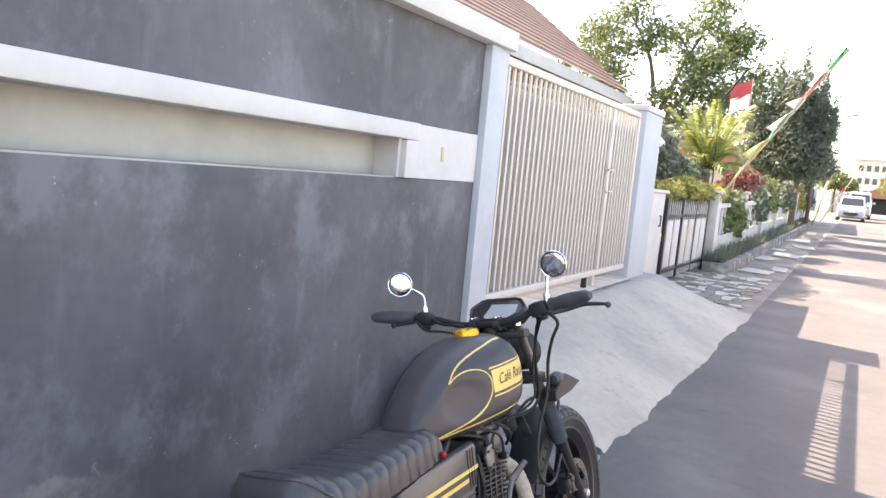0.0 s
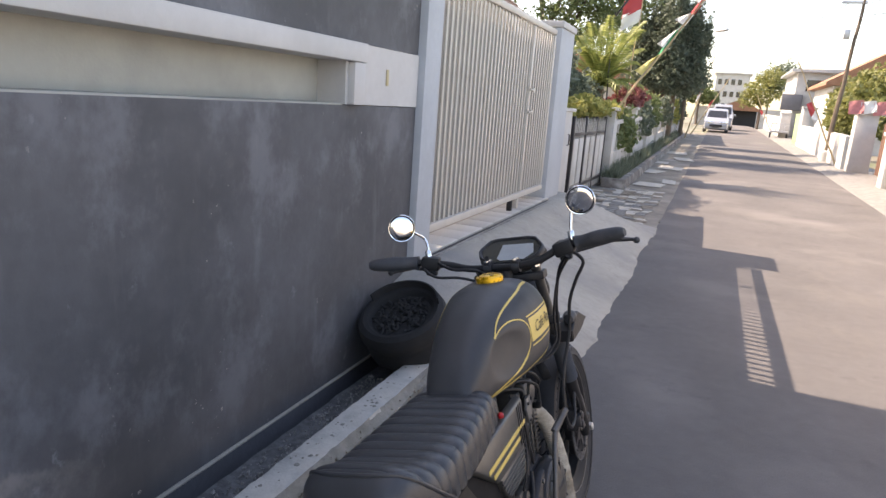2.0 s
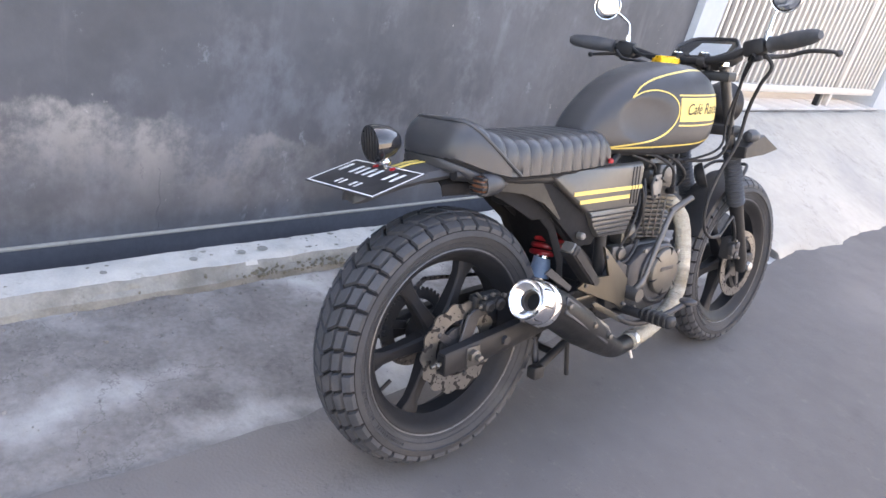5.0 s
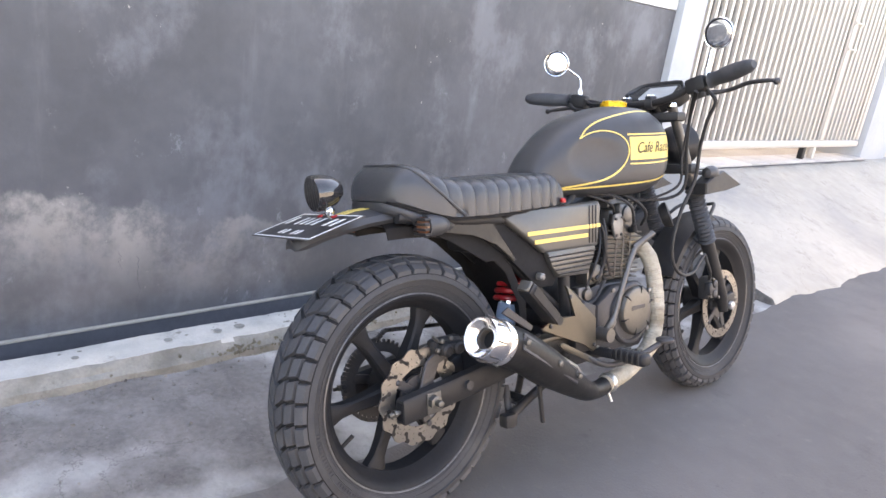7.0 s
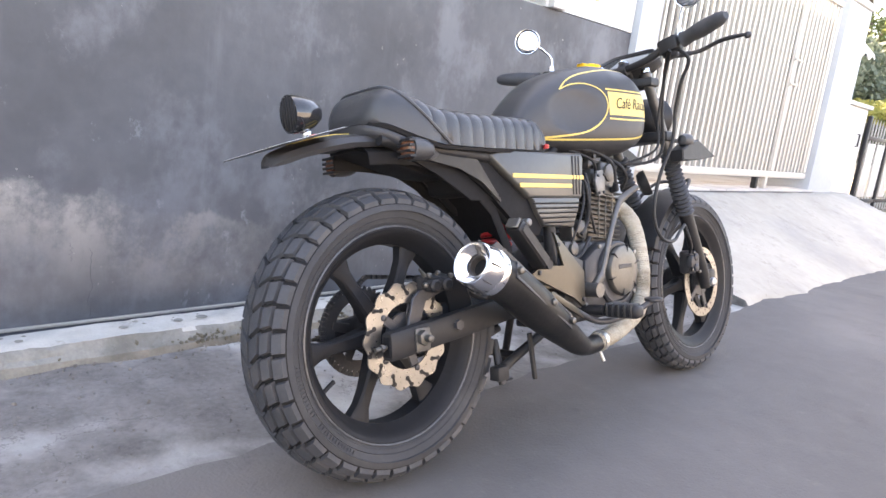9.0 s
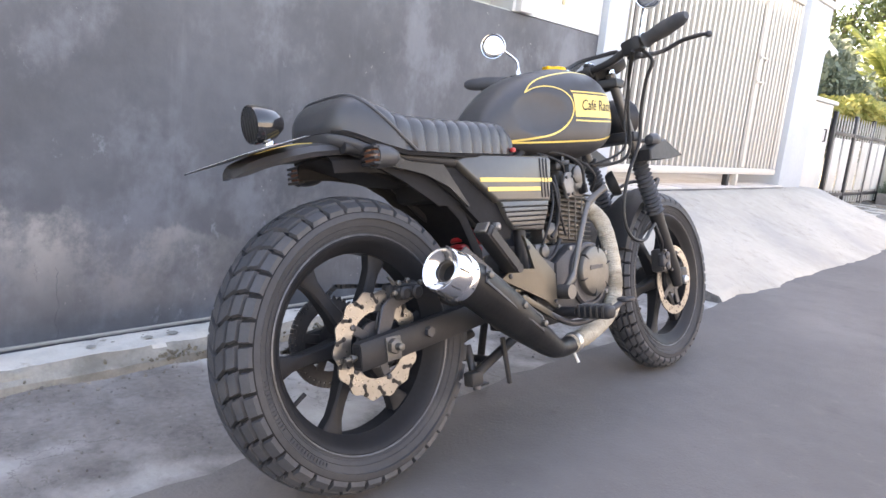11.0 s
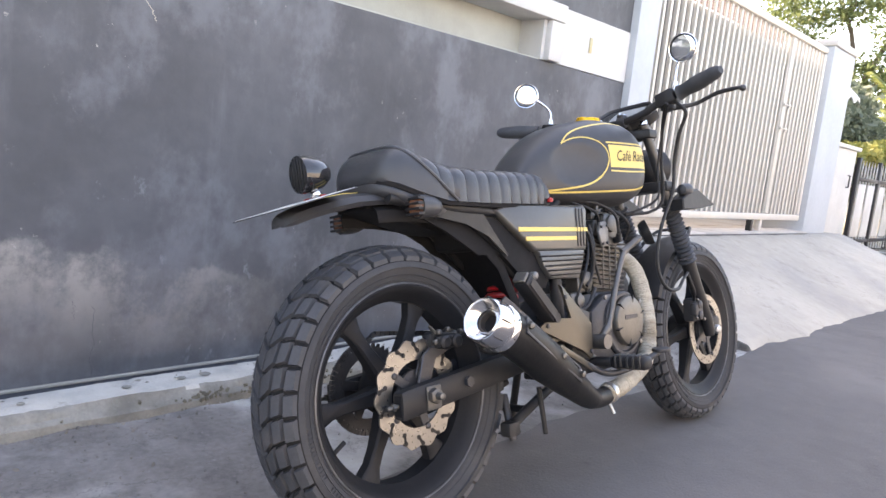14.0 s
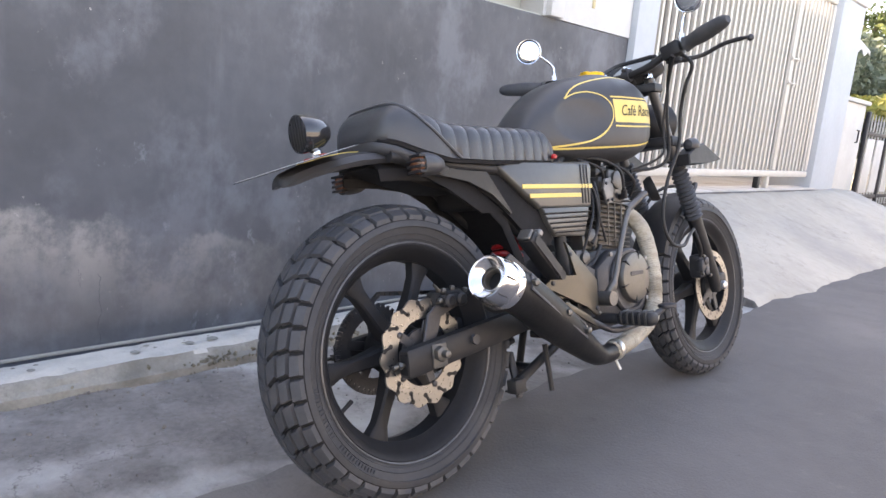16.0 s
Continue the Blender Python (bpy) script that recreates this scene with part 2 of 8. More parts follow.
M["satin_grey"] = mat("satin_dark_grey_paint", (0.085, 0.083, 0.08), 0.36, 0.35, var=0.15, scale=8)
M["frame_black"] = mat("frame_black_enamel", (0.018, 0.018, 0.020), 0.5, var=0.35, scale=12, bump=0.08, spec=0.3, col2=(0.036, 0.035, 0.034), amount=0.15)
M["gusset"] = mat("dull_bronze_grey_metal", (0.026, 0.024, 0.022), 0.55, 0.3, var=0.3, scale=14, bump=0.08, col2=(0.055, 0.050, 0.044), amount=0.2)
M["muffler_black"] = mat("heat_proof_black", (0.012, 0.012, 0.013), 0.42, var=0.4, scale=9, bump=0.12, bscale=90, spec=0.22, col2=(0.014, 0.0135, 0.013), amount=0.2)
M["soot"] = mat("sooty_bore", (0.075, 0.065, 0.058), 0.8, 0.3, var=0.4, scale=30, bump=0.3)
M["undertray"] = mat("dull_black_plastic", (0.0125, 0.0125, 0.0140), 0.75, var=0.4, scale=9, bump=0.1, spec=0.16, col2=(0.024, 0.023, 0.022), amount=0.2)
M["fin"] = mat("sooty_fin_aluminium", (0.105, 0.099, 0.092), 0.5, 0.6, var=0.3, scale=18, bump=0.2)
M["wheel"] = mat("satin_black_alloy", (0.015, 0.0155, 0.018), 0.52, var=0.3, scale=10, bump=0.05, spec=0.22)
# paler metal that paints the highlight along the rim flange
M["rim_edge"] = mat("pale_rim_glint", (0.13, 0.13, 0.135), 0.4, 0.6, var=0.4, scale=30)
M["engine_light"] = mat("dull_plate_aluminium", (0.19, 0.185, 0.18), 0.5, 0.6, var=0.35, scale=25)
M["cast"] = mat("dark_cast_metal", (0.055, 0.055, 0.06), 0.5, 0.5, var=0.25, scale=16, bump=0.2, bscale=180)
M["engine"] = mat("dull_engine_aluminium", (0.115, 0.112, 0.11), 0.45, 0.75, var=0.25, scale=14, bump=0.2, bscale=150)
M["alu"] = mat("worn_aluminium", (0.52, 0.50, 0.47), 0.33, 0.9, var=0.15, scale=18)
M["disc"] = mat("brake_disc_steel", (0.20, 0.194, 0.188), 0.30, 0.85, var=0.15, scale=30)
M["satin_chrome"] = mat("brushed_chrome", (0.76, 0.76, 0.77), 0.2, 1.0, var=0.02, scale=2)
M["chrome"] = mat("chrome", (0.82, 0.83, 0.85), 0.08, 1.0, var=0.03, scale=6)
M["mirror"] = mat("mirror_glass", (0.9, 0.91, 0.92), 0.03, 1.0, var=0.01, scale=3)
M["yellow"] = mat("yellow_stripe_paint", (0.64, 0.47, 0.13), 0.45, var=0.08, scale=10)
M["gold"] = mat("gold_anodised_cap", (0.78, 0.42, 0.02), 0.28, 0.55, var=0.06, scale=12)
M["bronze"] = mat("bronze_painted_plate", (0.090, 0.079, 0.063), 0.40, 0.6, var=0.12, scale=9)
M["wrap"] = mat("white_exhaust_wrap", (0.37, 0.335, 0.275), 0.95, var=0.35, scale=22, bump=1.0, bscale=140, col2=(0.20, 0.165, 0.12), amount=0.42, stretch=(1, 1, 2.2))
M["red"] = mat("red_spring_paint", (0.38, 0.012, 0.016), 0.35, var=0.1)
M["amber"] = mat("smoked_amber_lens", (0.11, 0.045, 0.024), 0.2, var=0.2, scale=30)
M["smoke"] = mat("smoked_glass", (0.02, 0.02, 0.022), 0.08, var=0.1, coat=0.6)
M["mark_grey"] = mat("worn_plate_paint", (0.6, 0.6, 0.6), 0.6, var=0.2, scale=60)
M["white_paint"] = mat("white_lettering_paint", (0.72, 0.72, 0.72), 0.6, var=0.05)
M["plate_black"] = mat("black_plate_enamel", (0.02, 0.02, 0.022), 0.4, var=0.1)
M["brass"] = mat("faded_gold_plastic", (0.42, 0.36, 0.22), 0.5, 0.2)
M["lcd_glare"] = mat("pale_display_glare", (0.34, 0.355, 0.365), 0.12, var=0.1, scale=20)
M["cover"] = mat("dull_cover_aluminium", (0.125, 0.119, 0.110), 0.42, 0.7, var=0.2, scale=16, bump=0.1, bscale=140)
M["blue"] = mat("blue_label", (0.30, 0.42, 0.58), 0.4)


# ---- building helpers ----
def link(name, bm, material, parent=None, label="", smooth=True, sharp=38):
    me = bpy.data.meshes.new(name)
    bmesh.ops.recalc_face_normals(bm, faces=bm.faces)
    bm.to_mesh(me)
    bm.free()
    for m in material if isinstance(material, list) else [material]:
        me.materials.append(m)
    if smooth:
        me.polygons.foreach_set("use_smooth", [True] * len(me.polygons))
        me.set_sharp_from_angle(angle=radians(sharp))
    ob = new(name, me)
    if parent:
        ob.parent = parent
    return tagged(ob, label)


def part(name, bm, material, parent, label="", smooth=True, sharp=38):
    return link(name, bm, material, parent, label, smooth, sharp)


def share(name, me, parent, m):
    ob = new(name, me)
    ob.parent = parent
    ob.matrix_local = m
    return ob


def root(name, m, label, category, group="", kind=""):
    ob = new(name)
    ob.empty_display_size = 0.1
    ob.matrix_world = m
    return tagged(ob, label, category, group, kind)


def B():
    return bmesh.new()


def box(bm, lo, hi, bevel=0.0, m=None, seg=2):
    """An upright block between two corners, its edges rounded."""
    c = [(a + b) / 2 for a, b in zip(lo, hi)]
    s = [abs(b - a) for a, b in zip(lo, hi)]
    t = Matrix.Translation(c) @ Matrix.Diagonal((*s, 1))
    if m is not None:
        t = m @ t
    vs = bmesh.ops.create_cube(bm, size=1, matrix=t)["verts"]
    if bevel:
        es = list({e for v in vs for e in v.link_edges})
        bmesh.ops.bevel(bm, geom=es, offset=bevel, segments=seg, profile=0.5, affect="EDGES", clamp_overlap=True)
    return vs


def rings(bm, rows, closed=True, cap=True, loop=False):
    """Skin over rows of points."""
    vv = [[bm.verts.new(p) for p in row] for row in rows]
    n = len(vv[0])
    pairs = list(zip(vv, vv[1:])) + ([(vv[-1], vv[0])] if loop else [])
    for a, b in pairs:
        for i in range(n if closed else n - 1):
            j = (i + 1) % n
            bm.faces.new((a[i], a[j], b[j], b[i]))
    if cap and closed and not loop:
        bm.faces.new(list(reversed(vv[0])))
        bm.faces.new(vv[-1])
    return vv


def tube(bm, pts, r, seg=12, cap=True, loop=False):
    """A round bar along points; r is one radius or one for each point."""
    pts = [Vector(p) for p in pts]
    rs = r if isinstance(r, (list, tuple)) else [r] * len(pts)
    n = len(pts)
    tang = []
    for i in range(n):
        a = pts[(i - 1) % n] if loop or i else pts[0]
        b = pts[(i + 1) % n] if loop or i < n - 1 else pts[-1]
        tang.append((b - a).normalized())
    up = Vector((0, 0, 1)) if abs(tang[0].z) < 0.9 else Vector((0, 1, 0))
    side = tang[0].cross(up).normalized()
    rows = []
    for p, t, q in zip(pts, tang, rs):
        side = (side - t * side.dot(t)).normalized()
        v = t.cross(side)
        rows.append([p + q * (math.cos(2 * math.pi * k / seg) * side + math.sin(2 * math.pi * k / seg) * v) for k in range(seg)])
    rings(bm, rows, cap=cap, loop=loop)


def curve_pts(pts, n=8):
    """Points of a smooth curve through the given ones."""
    pts = [Vector(p) for p in pts]
    out = []
    for i in range(len(pts) - 1):
        p0, p1, p2, p3 = pts[max(i - 1, 0)], pts[i], pts[i + 1], pts[min(i + 2, len(pts) - 1)]
        for k in range(n):
            t = k / n
            out.append(0.5 * (2 * p1 + (p2 - p0) * t + (2 * p0 - 5 * p1 + 4 * p2 - p3) * t * t + (3 * p1 - p0 - 3 * p2 + p3) * t ** 3))
    return out + [pts[-1]]


def lathe(bm, profile, m, seg=32, loop=False):
    """A turned body: radius and height along the local z axis."""
    rows = []
    for r, h in profile:
        rows.append([m @ Vector((max(r, 1e-4) * math.cos(2 * math.pi * k / seg), max(r, 1e-4) * math.sin(2 * math.pi * k / seg), h)) for k in range(seg)])
    rings(bm, rows, cap=not loop, loop=loop)


def prism(bm, outline, depth, m, bevel=0.0, seg=2):
    """A plate: an outline in the local xy plane, depth along z."""
    lo = [bm.verts.new(m @ Vector((x, y, 0))) for x, y in outline]
    hi = [bm.verts.new(m @ Vector((x, y, depth))) for x, y in outline]
    fs = [bm.faces.new(list(reversed(lo))), bm.faces.new(hi)]
    n = len(lo)
    for i in range(n):
        bm.faces.new((lo[i], lo[(i + 1) % n], hi[(i + 1) % n], hi[i]))
    if bevel:
        es = [e for f in fs for e in f.edges]
        bmesh.ops.bevel(bm, geom=es, offset=bevel, segments=seg, profile=0.5, affect="EDGES", clamp_overlap=True)


def along(a, b):
    """A pose at a whose z axis points to b."""
    a, b = Vector(a), Vector(b)
    return Matrix.Translation(a) @ (b - a).to_track_quat("Z", "Y").to_matrix().to_4x4()


RIGHT = Matrix(((0, 0, 1, 0), (1, 0, 0, 0), (0, 1, 0, 0), (0, 0, 0, 1)))       # plate drawn in (y, z), depth to +x


# ---- ground and road ----
def lift(y):
    """The street climbs gently beyond the gate."""
    return min(max(0.0, y - 8.0) * 0.0177, 1.0) - 0.026 * min(1.0, max(0.0, (3.0 - y) / 1.3))


def sheet(bm, xs, ys, height, jitter=0.0):
    grid = [[bm.verts.new((x, y, height(x, y))) for x in xs] for y in ys]
    for r0, r1 in zip(grid, grid[1:]):
        for i in range(len(xs) - 1):
            bm.faces.new((r0[i], r0[i + 1], r1[i + 1], r1[i]))
    return grid


def steps(a, b, d):
    n = max(1, round((b - a) / d))
    return [a + (b - a) * i / n for i in range(n + 1)]


bm = B()
sheet(bm, [-2500, -300, -60, -20, -8, -3, -1.9, -1.0, 1, 3.2, 5, 9, 20, 60, 300, 2500],
      [-2500, -300, -60, -20, -8, 0, 8, 16, 24, 32, 44, 54, 64.5, 90, 200, 600, 2500], lambda x, y: lift(y) - 0.30)
ground = tagged(link("ground", bm, M["soil"], smooth=False), "dry brown ground beside a narrow street", "ground", kind="structure")


def road_edge(y):
    return -0.2 + 0.03 * noise.noise((0.4, y * 2.3, 0)) + 0.025 * noise.noise((7.1, y * 9.0, 0)) + (0.05 * noise.noise((3, y * 0.7, 2)))


bm = B()
ys = steps(-14, 9, 0.09) + steps(9, 90, 1.2)[1:]
rows = []
for y in ys:
    e = road_edge(y)
    xs = [e, e + 0.02, 0.3, 0.8, 1.4, 2.2, 3.0, 3.25 + 0.06 * noise.noise((9, y * 0.6, 0)), 3.28 + 0.06 * noise.noise((9, y * 0.6, 0))]
    rows.append([(x, y, lift(y) - (0.10 if i in (0, len(xs) - 1) else 0.0) - (0.02 if i == len(xs) - 2 else 0)) for i, x in enumerate(xs)])
rings(bm, rows, closed=False, cap=False)
road = tagged(link("road", bm, M["asphalt"]), "worn grey asphalt road of a narrow street", "road", kind="structure")

# concrete gutter strip between the asphalt and the kerb
bm = B()


def strip_z(x, y):
    t = min(max((-0.15 - x) / 0.85, 0), 1)
    return -0.008 + lift(y) - 0.014 * t ** 1.2 + 0.010 * noise.noise((x * 5, y * 5, 1)) + 0.005 * noise.noise((x * 17, y * 17, 4)) + 0.003 * noise.noise((x * 41, y * 41, 6))


sheet(bm, steps(-1.08, -0.10, 0.03), steps(-14, -1.8, 0.2) + steps(-1.8, 2.6, 0.03)[1:], strip_z)
tagged(link("gutter_strip", bm, M["gutter"]), "stained rough concrete strip along the road edge", "pavement", kind="structure")

# bottom of the open drain behind the kerb
bm = B()
sheet(bm, steps(-1.42, -0.98, 0.04), steps(-14, 2.7, 0.08), lambda x, y: -0.205 + 0.012 * noise.noise((x * 9, y * 9, 3)) + 0.075 * max(0, 1.27 + x) / 0.25)
tagged(link("drain_bed", bm, M["drain"]), "gravelly dirt bed of the drain under the wall", "ground", kind="structure")

# kerb, chipped, ending at the ramp
bm = B()
rows = []
for y in steps(-14, -2.0, 0.2) + steps(-2.0, 2.56, 0.022)[1:]:
    w = lambda k: 0.006 * noise.noise((k * 3.1, y * 8, 0)) + 0.004 * noise.noise((k, y * 25, 2))
    v = lambda k: 0.011 * noise.noise((k * 2.3, y * 5, 7)) + 0.008 * noise.noise((k, y * 17, 9))
    rows.append([(-0.852 + v(1), y, -0.13), (-0.866 + v(2), y, -0.022 + 0.5 * v(6)), (-0.886 + v(3), y, -0.012 + w(2)), (-0.898 + v(4), y, 0.002 + w(3)), (-0.908 + w(4), y, 0.015 + w(5)), (-0.97, y, 0.018 + w(6)),
                 (-1.034 + w(7), y, 0.016 + w(8)), (-1.046 + w(9), y, 0.004), (-1.052, y, -0.24)])
rings(bm, rows, closed=True, cap=True)
kerb = tagged(link("kerb", bm, M["kerb"]), "chipped pale concrete kerb along the drain", "kerb", kind="structure")
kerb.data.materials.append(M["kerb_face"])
# the side towards the road takes a darker tone than the top
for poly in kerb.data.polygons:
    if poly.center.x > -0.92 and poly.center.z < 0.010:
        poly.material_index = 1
for x, y, r in ((-0.965, -0.24, 0.014), (-0.968, -0.07, 0.015), (-0.972, 0.01, 0.019), (-0.96, -0.52, 0.011), (-0.975, 0.62, 0.014), (-0.96, 1.05, 0.012)):
    bm = B()                                                     # shallow drilled pits
    lathe(bm, [(r, 0.001), (r * 0.85, 0.002), (r * 0.7, 0.0008), (0.0, 0.0004)], pose(x, y, 0.0195), 14)
    part("pit", bm, M["kerb_face"], kerb, "small dark pit")
# pebbles and holes showing in the worn top of the kerb
bm = B()
rg = random.Random(31)
for k in range(95):
    x, y, r = rg.uniform(-1.022, -0.928), rg.uniform(0.1, 2.35) if k % 4 else rg.uniform(-1.5, 2.35), rg.uniform(0.003, 0.008) * rg.choice((0.5, 0.7, 1.0, 1.4))
    n = 7
    off = rg.uniform(0, 6.28)
    ring = [bm.verts.new((x + r * (1 + 0.3 * math.sin(j * 2.7 + off)) * math.cos(off + j * 6.283 / n), y + 1.3 * r * math.sin(off + j * 6.283 / n), 0.0185 + 0.004 * noise.noise((6, y * 25, 2)))) for j in range(n)]
    mid = bm.verts.new((x, y, 0.0215 + 0.004 * noise.noise((6, y * 25, 2))))
    for j in range(n):
        bm.faces.new((ring[j], ring[(j + 1) % n], mid))
part("pebbles", bm, M["kerb_face"], kerb, "dark pebbles and pits in the kerb top", smooth=False)["kind"] = "stuff"
# mossy dirt lodged along the foot of the kerb
bm = B()
rg = random.Random(52)
for k in range(190):
    y = rg.choice((rg.gauss(-0.02, 0.05), rg.gauss(0.16, 0.04), rg.gauss(0.27, 0.03), rg.gauss(0.45, 0.1), rg.gauss(-0.02, 0.03), rg.uniform(-1.2, 2.2)))
    up = rg.random() ** 1.6
    x, z = -0.858 - 0.034 * up + rg.uniform(-0.006, 0.004), -0.020 + 0.020 * up
    r = rg.uniform(0.003, 0.010) * (0.7 if k % 4 == 3 else 1)
    q = pose(x, y, z - 0.3 * r, rg.uniform(0, 360), rg.uniform(0, 360), rg.uniform(0, 360))
    vv = [bm.verts.new(q @ Vector(p)) for p in ((r, 0, 0), (-r, 0, 0), (0, r, 0), (0, -r, 0), (0, 0, r * 0.7), (0, 0, -r * 0.7))]
    for a, b2, c2 in ((0, 2, 4), (2, 1, 4), (1, 3, 4), (3, 0, 4), (2, 0, 5), (1, 2, 5), (3, 1, 5), (0, 3, 5)):
        bm.faces.new((vv[a], vv[b2], vv[c2]))
part("moss", bm, M["moss"], kerb, "dark mossy dirt along the kerb foot")["kind"] = "stuff"
# loose grit on the strip, and paler rubble in the drain
def chips(name, material, count, place, label, category, seed, size):
    bm = B()
    rg = random.Random(seed)
    for k in range(count):
        x, y, z = place(rg)
        r = rg.uniform(*size) * (1.6 if k % 17 == 0 else 1)
        q = pose(x, y, z + r * 0.3, rg.uniform(0, 360), rg.uniform(0, 360), rg.uniform(0, 360))
        vv = [bm.verts.new(q @ Vector(p)) for p in ((r, 0, 0), (-r, 0, 0), (0, r * 0.8, 0), (0, -r * 0.8, 0), (0, 0, r * 0.6), (0, 0, -r * 0.6))]
        for a, b2, c2 in ((0, 2, 4), (2, 1, 4), (1, 3, 4), (3, 0, 4), (2, 0, 5), (1, 2, 5), (3, 1, 5), (0, 3, 5)):
            bm.faces.new((vv[a], vv[b2], vv[c2]))
    tagged(link(name, bm, material, smooth=False), label, category, kind="stuff")


def on_strip(rg):
    y = rg.uniform(-1.6, 2.3)
    x = max(-0.86, min(-0.22, rg.choice((rg.uniform(-0.86, -0.25), rg.gauss(-0.85, 0.03)))))
    return x, y, strip_z(x, y)


def in_drain(rg):
    x = -1.05 - 0.30 * rg.random() ** 1.7
    return x, rg.uniform(-1.6, 2.4), -0.200 + 0.075 * max(0, 1.27 + x) / 0.25


chips("grit", M["gutter"], 1300, on_strip, "loose grit and chips along the road edge", "gravel", 77, (0.002, 0.006))
chips("rubble", M["chips"], 3400, in_drain, "pale rubble and gravel in the drain", "gravel", 78, (0.003, 0.011))

# ramp up to the gate
bm = B()


def ramp_z(x, y):
    t = min(max((-0.19 - x) / 1.05, 0), 1)
    s = min(1, max(0, (y - 2.35) / 0.8)) * min(1, max(0, (8.15 - y) / 0.45))
    return 0.012 + 0.385 * t * (0.45 + 0.55 * s) + 0.006 * noise.noise((x * 3, y * 3, 8)) + 0.0025 * noise.noise((x * 14, y * 14, 5))


grid_x = steps(-1.95, -0.26, 0.06)
rows = []
for y in steps(2.56, 8.15, 0.06):
    e = road_edge(y) + 0.022 * noise.noise((5, y * 3.1, 1))
    xs = grid_x + [e + 0.006, e + 0.04]
    rows.append([(x, y, ramp_z(x, y) if i < len(xs) - 1 else lift(y) - 0.015) for i, x in enumerate(xs)])
rows.insert(0, [(x, y - 0.01, -0.15) for x, y, z in rows[0]])
rows.append([(x, y + 0.03, -0.15) for x, y, z in rows[-1]])
rings(bm, rows, closed=False, cap=False)
ramp_ob = tagged(link("ramp", bm, M["concrete"]), "pale concrete ramp rising from the road to the gate", "ramp", kind="structure")

ramp_ob.data.materials.append(M["drain"])                        # darker end face over the drain, in the drain bed's material
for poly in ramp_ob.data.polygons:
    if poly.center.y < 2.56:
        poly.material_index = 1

# ---- the house wall ----
WX = -1.40
wall = root("wall_west", Matrix(), "dark grey painted garden wall with a white framed recess", "wall", kind="structure")
Y0, Y1 = -14.0, 2.95
bm = B()
box(bm, (WX - 0.2, Y0, -0.26), (WX, Y1, 1.40))
part("wall_lower", bm, M["dark_wall"], wall, "dark grey paint with pale weathered patches", smooth=False)
bm = B()
box(bm, (WX - 0.2, Y0, 1.72), (WX - 0.004, Y1, 2.31))
part("wall_upper", bm, M["dark_wall"], wall, "dark grey paint streaked by rain", smooth=False)
bm = B()
box(bm, (WX - 0.2, Y0, 1.404), (WX - 0.16, 2.06, 1.716))
part("recess_back", bm, M["cream_wall"], wall, "greyish cream painted recess", smooth=False)
bm = B()
box(bm, (WX - 0.2, 2.06, 1.404), (WX + 0.006, 2.945, 1.716))
part("number_panel", bm, M["white_wall"], wall, "white panel", smooth=False)
bm = B()
box(bm, (WX - 0.155, -0.02, 1.62), (WX + 0.055, 2.2, 1.715), 0.006)
part("recess_lintel", bm, M["white_wall"], wall, "white beam over the recess")
bm = B()
box(bm, (WX - 0.155, 2.085, 1.404), (WX + 0.046, 2.2, 1.618), 0.006)
part("recess_jamb", bm, M["white_wall"], wall, "white end of the frame")
bm = B()
box(bm, (WX - 0.155, -3.2, 1.392), (WX + 0.055, -0.022, 1.715), 0.006)
part("recess_jamb", bm, M["white_wall"], wall, "wide white end of the frame")
bm = B()
box(bm, (WX - 0.155, 0.0, 1.392), (WX - 0.006, 2.06, 1.408), 0.004)
part("recess_sill", bm, M["cream_wall"], wall)
bm = B()
box(bm, (WX - 0.25, Y0, 2.312), (WX + 0.09, 3.24, 2.44), 0.008)
part("coping", bm, M["white_wall"], wall, "weathered white concrete coping")
bm = B()
box(bm, (WX - 0.2, 2.952, -0.1), (WX + 0.05, 3.20, 2.31), 0.006)
part("pillar", bm, M["bluewhite"], wall, "bluish white gate pillar")
bm = B()
box(bm, (WX + 0.002, Y0, -0.25), (WX + 0.018, 2.75, -0.104), 0.003)
part("skirting", bm, M["skirting"], wall, "dark skirting along the foot of the wall")
bm = B()
box(bm, (WX + 0.002, Y0, -0.1035), (WX + 0.022, 2.75, -0.094), 0.003)
part("skirting_edge", bm, M["concrete"], wall, "thin pale mortar edge on the skirting")
bm = B()                                                        # number on the panel, as a plain upright bar
box(bm, (WX + 0.007, 2.505, 1.515), (WX + 0.012, 2.535, 1.605), 0.002)
part("number_mark", bm, M["brass"], wall, "small gold-coloured plastic mark")

rc = random.Random(12)
for y0, z0, z1, wv, mk in ((-0.212, -0.09, 0.165, 0.0008, "iron_crack"), (-0.266, 0.12, 0.19, 0.0006, "iron_crack"), (-0.07, 1.17, 1.28, 0.0022, "chip")):
    bm = B()                                                     # hairline cracks and a chipped line
    n = 16
    rows = []
    for k in range(n + 1):
        z = z0 + (z1 - z0) * k / n
        y = y0 + 0.022 * noise.noise((y0 * 9, z * 13, 0)) + rc.uniform(-0.005, 0.005) + (0.05 * math.sin(z * 18) if mk == "chip" else 0)
        rows.append([(WX + 0.0005, y - wv, z), (WX + 0.0012, y - wv * 0.3, z), (WX + 0.0012, y + wv * 0.3, z), (WX + 0.0005, y + wv, z)])
    rings(bm, rows, closed=False, cap=False)
    part("crack" if mk != "chip" else "chipped_line", bm, M["skirting"] if mk != "chip" else M["concrete"], wall)

